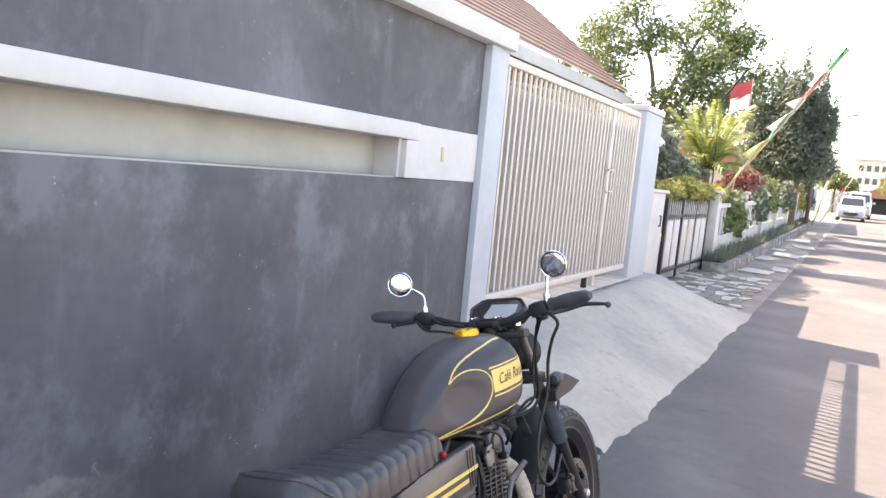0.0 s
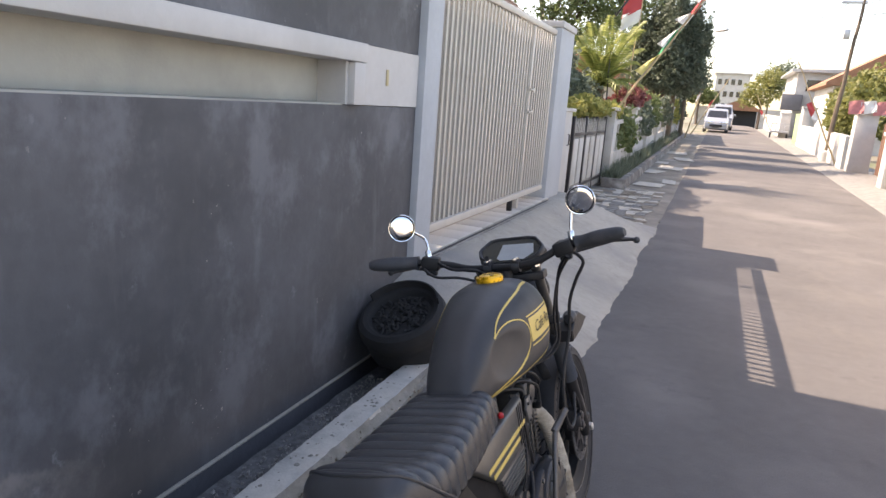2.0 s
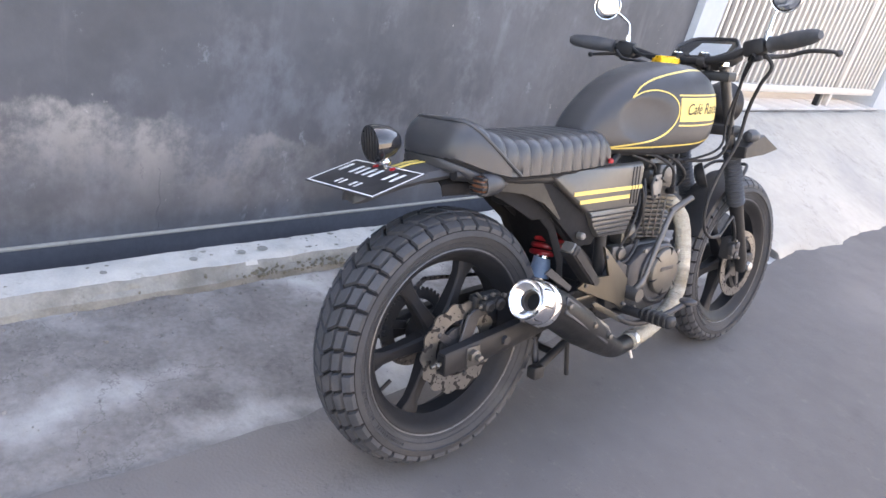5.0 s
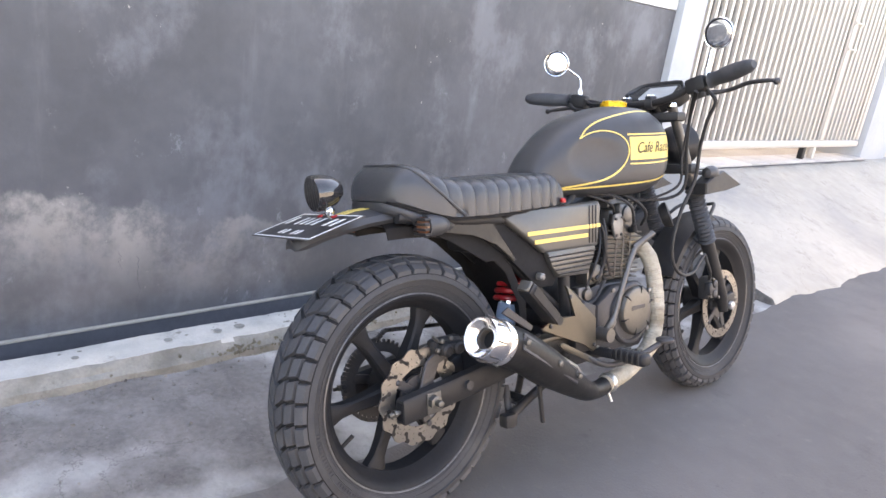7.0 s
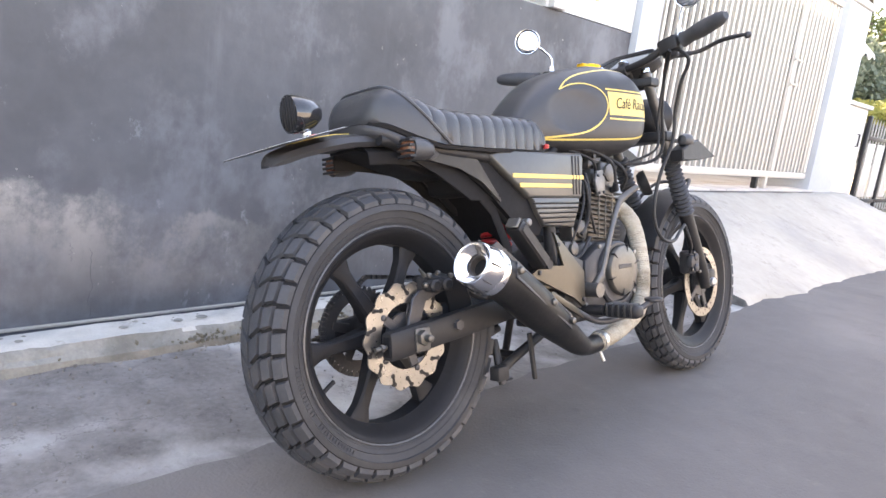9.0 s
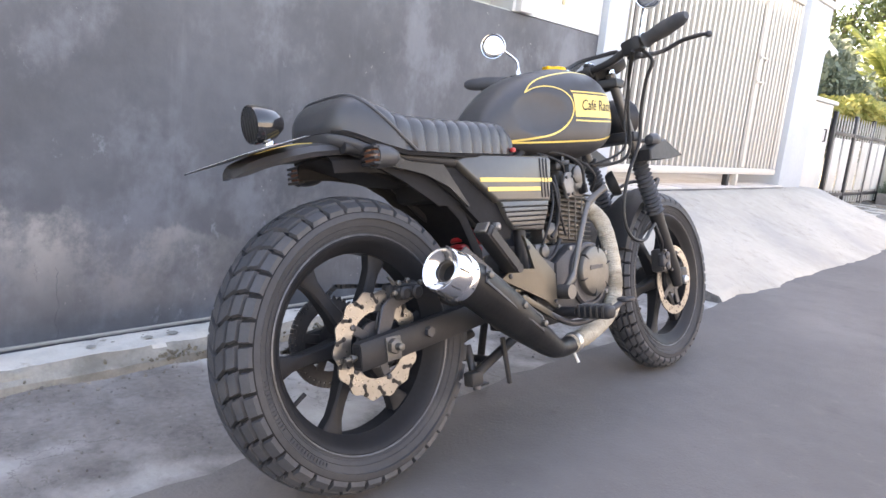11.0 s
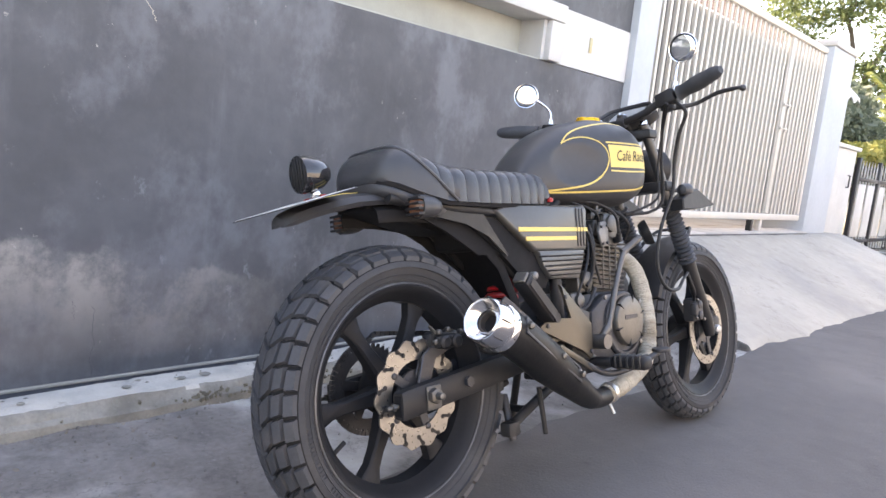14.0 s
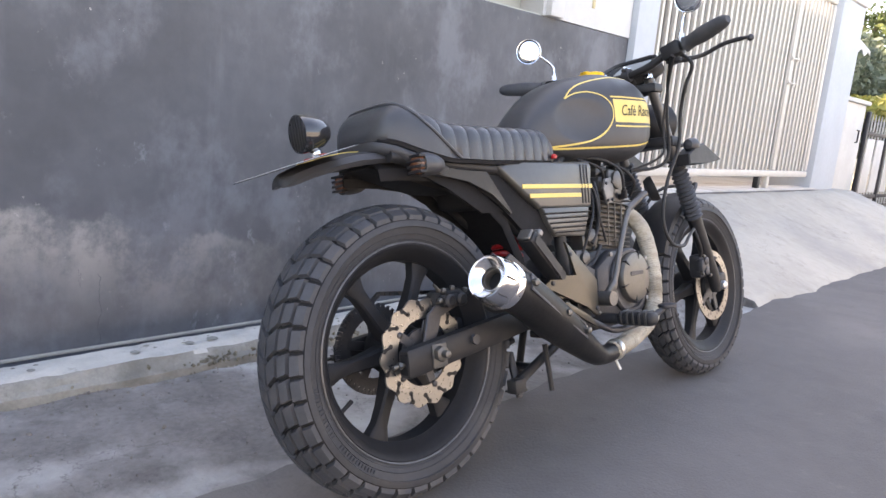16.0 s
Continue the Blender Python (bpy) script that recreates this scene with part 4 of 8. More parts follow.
lathe(bm, [(0.011, -0.006), (0.011, 0.006)], Matrix.Translation((0.130, 0.150, 0.386)) @ AXIS_X, 14)
part("hose_clip", bm, M["cover"], caliper, "steel hose clip")
bm = B()                                                         # torque bolt on the arm
lathe(bm, [(0.012, 0), (0.012, 0.01)], Matrix.Translation((0.1335, 0.094, 0.312)) @ AXIS_X, 6)
part("arm_bolt", bm, M["cast"], bike)

# frame
bm = B()
tube(bm, curve_pts([(0, 0.955, 0.93), (0, 0.93, 0.80), (0, 0.90, 0.60), (0, 0.88, 0.42), (0, 0.83, 0.27)]), 0.019)
tube(bm, [(0, 0.94, 0.86), (0, 0.60, 0.76), (0, 0.45, 0.70)], 0.022)
tube(bm, [(0, 0.955, 0.78), (0, 0.995, 0.99)], 0.028)
for s in (-1, 1):
    tube(bm, curve_pts([(0.04 * s, 0.60, 0.74), (0.085 * s, 0.45, 0.69), (0.10 * s, 0.15, 0.695), (0.085 * s, -0.06, 0.715)]), 0.013)
    tube(bm, curve_pts([(0.05 * s, 0.55, 0.71), (0.08 * s, 0.50, 0.60), (0.085 * s, 0.50, 0.44), (0.07 * s, 0.52, 0.26)]), 0.017)
    tube(bm, [(0.07 * s, 0.16, 0.69), (0.07 * s, 0.49, 0.42)], 0.012)
tube(bm, [(-0.09, 0.48, 0.345), (0.1, 0.48, 0.345)], 0.02)
box(bm, (-0.05, 0.50, 0.24), (0.05, 0.84, 0.262), 0.006)
part("frame", bm, M["frame_black"], bike, "black tubular steel frame")
bm = B()                                                         # grey gusset plate under the seat
prism(bm, [(-0.02, 0.712), (0.192, 0.706), (0.204, 0.690), (0.240, 0.645), (0.290, 0.585), (0.284, 0.581), (0.225, 0.630), (0.150, 0.660), (0.049, 0.676), (-0.02, 0.690)], 0.004, Matrix.Translation((0.103, 0, 0)) @ RIGHT, 0.001, 1)
part("gusset_plate", bm, M["gusset"], bike, "dull bronze-grey gusset plate")
for y, z in ((0.112, 0.690), (0.180, 0.694)):
    bm = B()
    lathe(bm, [(0.0035, 0.0), (0.0035, 0.0015)], Matrix.Translation((0.107, y, z)) @ AXIS_X, 10)
    part("gusset_hole", bm, M["undertray"], bike)
bm = B()                                                         # inner mudguard
rows = []
for y, z, hw in ((-0.075, 0.690, 0.066), (-0.03, 0.692, 0.075), (0.04, 0.690, 0.086), (0.13, 0.680, 0.09), (0.20, 0.645, 0.09), (0.29, 0.57, 0.088), (0.345, 0.47, 0.085), (0.36, 0.38, 0.08)):
    nrm = Vector((0, -(y - RC[1]), -(z - RC[2]))).normalized()
    o = Vector((0, y, z))
    prof = [(-1, 0.022), (-0.98, 0.0), (-0.8, -0.012), (0, -0.02), (0.8, -0.012), (0.98, 0.0), (1, 0.022)]
    rows.append([o + Vector((hw * a, 0, 0)) + nrm * d for a, d in prof] + [o + Vector((hw * a * 0.97, 0, 0)) + nrm * (d + 0.004) for a, d in reversed(prof)])
rings(bm, rows)
box(bm, (-0.07, 0.20, 0.60), (0.08, 0.46, 0.69), 0.02)
part("inner_mudguard", bm, M["undertray"], bike, "black plastic inner mudguard and battery box")

for s in (-1, 1):                                                # black panels between the gusset and the side cover
    bm = B()
    prism(bm, [(0.10, 0.70), (0.245, 0.704), (0.40, 0.59), (0.462, 0.525), (0.44, 0.495), (0.375, 0.498), (0.325, 0.552), (0.26, 0.60), (0.19, 0.645)], 0.014, Matrix.Translation((0.0905 * s - 0.007, 0, 0)) @ RIGHT, 0.004, 2)
    part("strut_panel", bm, M["undertray"], bike, "black strut panel")
    if s < 0:
        continue
    bm = B()
    prism(bm, [(0.0, 0.702), (0.10, 0.706), (0.20, 0.69), (0.33, 0.60), (0.325, 0.582), (0.25, 0.590), (0.205, 0.585), (0.155, 0.614), (0.095, 0.650), (0.0, 0.682)], 0.008, Matrix.Translation((0.086 * s - 0.004, 0, 0)) @ RIGHT, 0.003, 2)
    part("mudguard_side", bm, M["undertray"], bike, "black mudguard side panel")

bm = B()                                                         # closed underside of the tail
prism(bm, [(-0.078, 0.702), (0.24, 0.70), (0.24, 0.640), (0.12, 0.648), (0.05, 0.667), (0.0, 0.680), (-0.05, 0.692), (-0.078, 0.697)], 0.105, Matrix.Translation((-0.072, 0, 0)) @ RIGHT, 0.006, 2)
part("under_tray", bm, M["undertray"], bike, "black plastic tray under the tail")

# single shock absorber with a red spring
a, b2 = Vector((0.0, 0.405, 0.585)), Vector((0.0, 0.345, 0.365))
bm = B()
tube(bm, [a, b2], 0.012)
tube(bm, [a.lerp(b2, 0.58), a.lerp(b2, 0.95)], 0.026, 18)
lathe(bm, [(0.016, -0.02), (0.016, 0.02)], Matrix.Translation(a) @ AXIS_X, 16)
lathe(bm, [(0.016, -0.02), (0.016, 0.02)], Matrix.Translation(b2) @ AXIS_X, 16)
shock = part("shock_absorber", bm, M["chrome"], bike, "chromed rear shock absorber")
bm = B()
q = along(a, b2)
L = (b2 - a).length
tube(bm, [q @ Vector((0.037 * math.cos(k * 0.45), 0.037 * math.sin(k * 0.45), L * (0.05 + 0.55 * k / 90))) for k in range(91)], 0.0078, 8)
part("spring", bm, M["red"], shock, "red coil spring")
bm = B()
tube(bm, [a.lerp(b2, 0.64), a.lerp(b2, 0.88)], 0.0282, 18)
part("label_band", bm, M["blue"], shock, "blue label")

# engine
engine_m = Matrix()
bm = B()
prism(bm, [(0.50, 0.28), (0.56, 0.245), (0.82, 0.245), (0.875, 0.30), (0.87, 0.42), (0.80, 0.465), (0.64, 0.47), (0.56, 0.455), (0.50, 0.40)], 0.18, Matrix.Translation((-0.09, 0, 0)) @ RIGHT, 0.014)
crank = part("crankcase", bm, M["cast"], bike, "dull cast aluminium crankcase")
bm = B()
prism(bm, [(0.59, 0.30), (0.64, 0.265), (0.80, 0.265), (0.86, 0.32), (0.862, 0.42), (0.80, 0.462), (0.68, 0.464), (0.60, 0.42)], 0.035, Matrix.Translation((0.09, 0, 0)) @ RIGHT, 0.010)
part("clutch_cover", bm, M["cast"], crank)
cm = Matrix.Translation((0.126, 0.760, 0.382)) @ AXIS_X
bm = B()
lathe(bm, [(0.094, -0.01), (0.093, 0.006), (0.087, 0.011), (0.080, 0.011), (0.077, 0.004), (0.0, 0.004)], Matrix.Translation((0.126, 0.745, 0.374)) @ AXIS_X, 40)
part("cover_ring", bm, M["cast"], crank, "dark cast rim round the side cover")
bm = B()
lathe(bm, [(0.072, 0), (0.072, 0.014), (0.068, 0.020), (0.058, 0.023), (0.03, 0.025), (0.0, 0.025)], cm, 40)
ccov = part("round_cover", bm, M["cover"], crank, "round scuffed aluminium side cover")
bm = B()
box(bm, (0.010, -0.008, -0.002), (0.0237, 0.014, 0.002), 0.001, None, 1)
rib = part("cover_slot", bm, M["frame_black"], crank)
for k in range(6):
    a = k * math.pi / 3 + 0.3
    q = Matrix.Translation((0.1265, 0.760 + 0.060 * math.cos(a), 0.382 + 0.060 * math.sin(a))) @ Matrix.Rotation(a, 4, "X")
    if k:
        share("cover_slot", rib.data, crank, q)
    else:
        rib.matrix_local = q
bm = B()
box(bm, (0.1502, 0.722, 0.388), (0.1520, 0.788, 0.400), 0.0008, None, 1)
part("maker_mark", bm, M["cast"], crank, "plain dark raised bar")
bm = B()
prism(bm, [(0.51, 0.30), (0.585, 0.29), (0.60, 0.42), (0.55, 0.44), (0.50, 0.39)], 0.03, Matrix.Translation((0.09, 0, 0)) @ RIGHT, 0.008)
lathe(bm, [(0.035, 0), (0.033, 0.012), (0.012, 0.014)], Matrix.Translation((0.118, 0.545, 0.355)) @ AXIS_X, 24)
part("gear_cover", bm, M["cast"], crank)
bm = B()
box(bm, (-0.13, 0.56, 0.28), (-0.09, 0.86, 0.45), 0.02)
part("alternator_cover", bm, M["engine"], crank)

tilt = Matrix.Translation((0, 0.772, 0.46)) @ Matrix.Rotation(radians(-6), 4, "X")
bm = B()
box(bm, (-0.055, -0.055, 0.0), (0.055, 0.055, 0.17), 0.006, tilt)
cyl = part("cylinder", bm, M["engine"], bike, "finned aluminium cylinder")
fin = None
for k in range(11):
    z = 0.012 + k * 0.0138
    g = 0.078 if k < 9 else 0.083
    if fin is None or k == 9:
        bm = B()
        box(bm, (-g, -g, 0), (g, g, 0.0042), 0.0015, None, 1)
        fin = part("cooling_fin", bm, M["fin"], cyl)
        fin.matrix_local = tilt @ Matrix.Translation((0, 0, z))
    else:
        share("cooling_fin", fin.data, cyl, tilt @ Matrix.Translation((0, 0, z)))
bm = B()
box(bm, (-0.07, -0.07, 0.165), (0.07, 0.07, 0.215), 0.012, tilt)
box(bm, (-0.055, -0.06, 0.213), (0.055, 0.055, 0.25), 0.014, tilt)
box(bm, (0.055, -0.045, 0.14), (0.088, 0.03, 0.235), 0.010, tilt)
lathe(bm, [(0.026, 0), (0.026, 0.010), (0.02, 0.012)], tilt @ Matrix.Translation((0.086, -0.01, 0.205)) @ AXIS_X, 20)
for y in (-0.045, 0.03):
    lathe(bm, [(0.007, 0), (0.007, 0.012)], tilt @ Matrix.Translation((0.062, y, 0.245)), 6)
part("cylinder_head", bm, M["engine"], bike, "scuffed aluminium cylinder head")
bm = B()
tube(bm, curve_pts([(0, 0.68, 0.63), (0, 0.61, 0.62), (0, 0.55, 0.63)]), [0.026] * 17, 16)
box(bm, (-0.035, 0.53, 0.54), (0.04, 0.60, 0.66), 0.012)
part("carburettor", bm, M["alu"], bike, "worn aluminium carburettor")
bm = B()
tube(bm, curve_pts([(0.03, 0.80, 0.66), (0.05, 0.86, 0.67), (0.03, 0.93, 0.71), (0, 0.95, 0.72)]), 0.005, 8)
tube(bm, curve_pts([(0.075, 0.74, 0.66), (0.09, 0.70, 0.70), (0.06, 0.62, 0.73)]), 0.004, 8)
tube(bm, curve_pts([(0.08, 0.69, 0.62), (0.095, 0.66, 0.55), (0.09, 0.64, 0.47)]), 0.004, 8)
part("engine_cable", bm, M["frame_black"], bike)
bm = B()                                                         # horn
lathe(bm, [(0.012, -0.02), (0.035, -0.015), (0.042, 0.0), (0.042, 0.012), (0.02, 0.014)], Matrix.Translation((0.055, 1.045, 0.640)) @ pose(0, 0, 0, 0, 70, 30), 24)
part("horn", bm, M["frame_black"], bike, "round black horn")

# small parts round the head
bm = B()
prism(bm, [(0.700, 0.640), (0.712, 0.668), (0.742, 0.672), (0.752, 0.640), (0.745, 0.600), (0.715, 0.596)], 0.010, Matrix.Translation((0.090, 0, 0)) @ RIGHT, 0.003, 2)
part("head_cover", bm, M["engine_light"], bike, "pale aluminium head cover plate")
for y, z in ((0.712, 0.655), (0.742, 0.658), (0.738, 0.608), (0.716, 0.606)):
    bm = B()
    lathe(bm, [(0.0045, 0), (0.0045, 0.005)], Matrix.Translation((0.100, y, z)) @ AXIS_X, 6)
    part("cover_bolt", bm, M["cast"], bike)
for k in (0.35, 1.35, 2.35):                                     # upright ribs between the fins
    bm = B()
    box(bm, (0.0785, -0.055 + k * 0.034, 0.012), (0.0815, -0.050 + k * 0.034, 0.15), 0.001, tilt, 1)
    part("fin_rib", bm, M["fin"], cyl)
bm = B()
tube(bm, [(0.085, 0.80, 0.615), (0.105, 0.795, 0.618), (0.112, 0.785, 0.635)], [0.010, 0.011, 0.007], 12)
part("plug_cap", bm, M["frame_black"], bike, "black spark plug cap")
bm = B()
lathe(bm, [(0.026, -0.015), (0.028, 0.0), (0.024, 0.02), (0.010, 0.026), (0.0, 0.027)], Matrix.Translation((0.075, 0.635, 0.505)) @ AXIS_X, 24)
box(bm, (0.04, 0.60, 0.47), (0.085, 0.67, 0.515), 0.008)
part("starter_motor", bm, M["cover"], bike, "worn aluminium starter motor")
bm = B()
box(bm, (0.07, 0.545, 0.43), (0.10, 0.60, 0.475), 0.008)
lathe(bm, [(0.017, 0), (0.017, 0.012), (0.008, 0.015)], Matrix.Translation((0.098, 0.575, 0.452)) @ AXIS_X, 14)
part("clutch_actuator", bm, M["engine"], bike, "dull clutch actuator")
for pts, r in (([(0.112, 0.785, 0.635), (0.118, 0.76, 0.69), (0.09, 0.70, 0.725), (0.05, 0.62, 0.73)], 0.0045), ([(0.09, 0.665, 0.66), (0.105, 0.660, 0.60), (0.10, 0.655, 0.53), (0.10, 0.62, 0.49)], 0.005),
               ([(0.08, 0.60, 0.66), (0.10, 0.645, 0.64), (0.105, 0.66, 0.56), (0.10, 0.69, 0.49)], 0.0038), ([(0.10, 0.575, 0.47), (0.112, 0.60, 0.53), (0.10, 0.64, 0.60), (0.07, 0.66, 0.70)], 0.0036),
               ([(0.09, 0.52, 0.47), (0.11, 0.56, 0.43), (0.115, 0.60, 0.44), (0.10, 0.66, 0.48)], 0.005), ([(0.06, 0.90, 0.62), (0.09, 0.88, 0.66), (0.08, 0.84, 0.70), (0.04, 0.80, 0.725)], 0.005)):
    bm = B()
    tube(bm, curve_pts(pts, 6), r, 8)
    part("engine_hose", bm, M["frame_black"], bike, "thin black hose")
for p in ((0.118, 0.600, 0.300), (0.127, 0.640, 0.285), (0.127, 0.83, 0.315), (0.127, 0.84, 0.43), (0.127, 0.66, 0.455)):
    bm = B()
    lathe(bm, [(0.007, 0), (0.007, 0.006), (0.003, 0.007)], Matrix.Translation(p) @ AXIS_X, 8)
    part("case_bolt", bm, M["engine_light"], crank)

# exhaust
header = curve_pts([(0.02, 0.815, 0.585), (0.045, 0.87, 0.575), (0.085, 0.905, 0.52), (0.11, 0.905, 0.42), (0.125, 0.885, 0.33), (0.14, 0.83, 0.262), (0.15, 0.74, 0.228), (0.158, 0.65, 0.210), (0.163, 0.575, 0.203)])
bm = B()
wound = curve_pts(header[::4], 22)                               # overlapping turns of tape
rr = [0.0240 + 0.0010 * ((k % 6) / 6) + 0.0005 * math.sin(k * 0.37) + 0.0003 * math.sin(k * 2.3) for k in range(len(wound))]
tube(bm, wound, rr, 24)
part("header_pipe", bm, M["wrap"], bike, "exhaust header wrapped in off-white heat tape")
bm = B()
q = along(header[-4], header[-1])
L = (header[-1] - header[-4]).length
lathe(bm, [(0.0270, L - 0.03), (0.0285, L - 0.024), (0.0285, L - 0.018), (0.0270, L - 0.012)], q, 24)
tube(bm, [q @ Vector((0.0, -0.03, L - 0.02)), q @ Vector((0.01, -0.055, L - 0.02))], 0.004, 8)
part("pipe_clamp", bm, M["alu"], bike, "bright pipe clamp")
bm = B()
can = curve_pts([(0.161, 0.60, 0.205), (0.166, 0.545, 0.200), (0.176, 0.485, 0.212), (0.190, 0.39, 0.265), (0.203, 0.285, 0.330), (0.215, 0.18, 0.395), (0.223, 0.088, 0.437)], 6)
cr = [0.024 + (0.049 - 0.024) * min(1, max(0, (k - 10) / 14)) for k in range(len(can))]
tube(bm, can, cr, 24)
muffler = part("muffler", bm, M["muffler_black"], bike, "black conical muffler")
end = along(can[-3], can[-1])
L = (can[-1] - can[-3]).length
bm = B()
lathe(bm, [(0.0490, L - 0.030), (0.0528, L - 0.028), (0.0535, L - 0.022), (0.0528, L - 0.014), (0.0512, L - 0.012), (0.0512, L - 0.006), (0.0520, L - 0.004), (0.0515, L + 0.010), (0.0495, L + 0.028), (0.0478, L + 0.036),
           (0.0462, L + 0.0385), (0.0445, L + 0.0375), (0.0435, L + 0.034), (0.034, L + 0.026), (0.0275, L + 0.021), (0.0262, L + 0.0225), (0.0248, L + 0.0215), (0.0240, L + 0.018), (0.0235, L - 0.015), (0.001, L - 0.016)], end, 56)
part("end_cap", bm, M["satin_chrome"], muffler, "polished chrome end cap")
bm = B()
box(bm, (-0.0016, 0.047, L + 0.004), (0.0016, 0.0522, L + 0.033), 0.0006, None, 1)
rib = part("cap_rib", bm, M["cast"], muffler, "dark notch in the cap")
for k in range(8):
    if k:
        share("cap_rib", rib.data, muffler, end @ Matrix.Rotation(k * math.pi / 4, 4, "Z"))
    else:
        rib.matrix_local = end
bm = B()
lathe(bm, [(0.0232, L - 0.012), (0.0232, L + 0.016), (0.0205, L + 0.016), (0.0195, L - 0.01), (0.001, L - 0.012)], end, 28)
part("outlet", bm, M["soot"], muffler, "sooty brown outlet")
bm = B()
lathe(bm, [(0.0026, 0), (0.0026, 0.002), (0.0015, 0.0028)], AXIS_X, 8)
screw = part("cap_screw", bm, M["cover"], muffler)
for k in range(8):
    q = end @ Matrix.Rotation(k * math.pi / 4 + 0.3, 4, "Z") @ Matrix.Translation((0.0530, 0, L - 0.021))
    if k:
        share("cap_screw", screw.data, muffler, q)
    else:
        screw.matrix_local = q
nrm = Vector((0.86, -0.20, 0.48)).normalized()                   # slotted heat shield standing off the muffler
a, b2 = Vector((0.2165, 0.165, 0.402)) + nrm * 0.054, Vector((0.190, 0.385, 0.269)) + nrm * 0.045
ax = (b2 - a).normalized()
wide = nrm.cross(ax).normalized()
q = Matrix.Translation(a) @ Matrix((wide, ax.cross(wide), ax)).transposed().to_4x4()
L2 = (b2 - a).length
bm = B()
for x in (-0.021, 0.013):
    box(bm, (x, -0.003, -0.006), (x + 0.008, 0.003, L2 + 0.006), 0.0025, q, 2)
for k in range(6):
    z0 = L2 * k / 5.0
    box(bm, (-0.016, -0.0025, z0 - 0.006), (0.016, 0.0025, z0 + 0.006), 0.002, q, 1)
part("heat_shield", bm, M["cast"], muffler, "black slotted heat shield")
for k in range(5):
    bm = B()
    box(bm, (-0.012, -0.0035, L2 * (k + 0.30) / 5), (0.012, -0.0010, L2 * (k + 0.66) / 5), 0.001, q, 1)
    part("shield_slat", bm, M["alu"], muffler, "bare aluminium behind the slot")
bm = B()
lathe(bm, [(0.0085, 0), (0.0085, 0.010), (0.005, 0.012)], AXIS_X, 6)
bolt = part("shield_bolt", bm, M["cover"], muffler)
for k, p in enumerate((q @ Vector((0.0, 0.003, 0.0)), q @ Vector((0.0, 0.003, L2 * 0.6)), q @ Vector((0.0, 0.003, L2)))):
    if k:
        share("shield_bolt", bolt.data, muffler, Matrix.Translation(p))
    else:
        bolt.matrix_local = Matrix.Translation(p)
bm = B()
prism(bm, [(0.165, 0.478), (0.185, 0.49), (0.27, 0.43), (0.262, 0.418)], 0.006, Matrix.Translation((0.175, 0, 0)) @ RIGHT, 0.001, 1)
part("muffler_bracket", bm, M["cast"], bike, "dark steel muffler bracket")
bm = B()
tube(bm, [(0.215, 0.31, 0.355), (0.205, 0.40, 0.300), (0.185, 0.45, 0.262)], [0.009, 0.009, 0.007], 10)
part("muffler_stay", bm, M["alu"], bike, "bare aluminium muffler stay")

# passenger peg folded up, bronze heel plates, rider peg, pedals
bm = B()
box(bm, (-0.022, -0.018, 0), (0.022, 0.018, 0.15), 0.010, along((0.155, 0.372, 0.425), (0.165, 0.258, 0.53)))
box(bm, (0.0225, -0.012, 0.01), (0.0245, 0.012, 0.14), 0.001, along((0.155, 0.372, 0.425), (0.165, 0.258, 0.53)), 1)
lathe(bm, [(0.012, -0.03), (0.012, 0.03)], Matrix.Translation((0.15, 0.372, 0.425)) @ AXIS_X, 12)
peg2 = part("passenger_peg", bm, M["frame_black"], bike, "black rubber passenger peg folded up")
qp = along((0.155, 0.372, 0.425), (0.165, 0.258, 0.53))
bm = B()
box(bm, (-0.018, -0.015, 0.150), (0.018, 0.015, 0.158), 0.003, qp, 1)
part("peg_tip", bm, M["cover"], peg2, "dull metal tip")
bm = B()
prism(bm, [(0.434, 0.503), (0.452, 0.493), (0.563, 0.394), (0.563, 0.306), (0.548, 0.300), (0.515, 0.330), (0.350, 0.392), (0.342, 0.402), (0.388, 0.423), (0.478, 0.411)], 0.008, Matrix.Translation((0.138, 0, 0)) @ RIGHT, 0.003)
box(bm, (0.100, 0.34, 0.36), (0.14, 0.54, 0.372), 0.003)
heel = part("heel_plate", bm, M["bronze"], bike, "bronze painted heel guard")
bm = B()
prism(bm, [(0.395, 0.352), (0.408, 0.356), (0.540, 0.286), (0.532, 0.272), (0.405, 0.338)], 0.010, Matrix.Translation((0.150, 0, 0)) @ RIGHT, 0.003)
part("lower_strip", bm, M["bronze"], heel)
for y, z in ((0.552, 0.320), (0.372, 0.404), (0.452, 0.470)):
    bm = B()
    lathe(bm, [(0.006, 0), (0.006, 0.004), (0.003, 0.006)], Matrix.Translation((0.146, y, z)) @ AXIS_X, 8)
    part("heel_bolt", bm, M["cast"], heel)
bm = B()
tube(bm, [(0.09, 0.60, 0.285), (0.17, 0.61, 0.285)], 0.014)
part("peg_bar", bm, M["frame_black"], bike)
bm = B()
box(bm, (0.165, 0.605, 0.266), (0.272, 0.645, 0.302), 0.012, None, 3)
peg = part("rider_peg", bm, M["frame_black"], bike, "black ribbed rubber footpeg")
bm = B()
box(bm, (0, 0.601, 0.270), (0.006, 0.649, 0.305), 0.002, None, 1)
rib = part("peg_rib", bm, M["frame_black"], peg)
for k in range(5):
    q = Matrix.Translation((0.178 + k * 0.018, 0, 0))
    if k:
        share("peg_rib", rib.data, peg, q)
    else:
        rib.matrix_local = q
bm = B()
tube(bm, curve_pts([(0.15, 0.50, 0.30), (0.165, 0.60, 0.255), (0.19, 0.72, 0.268), (0.20, 0.80, 0.288)]), 0.0085)
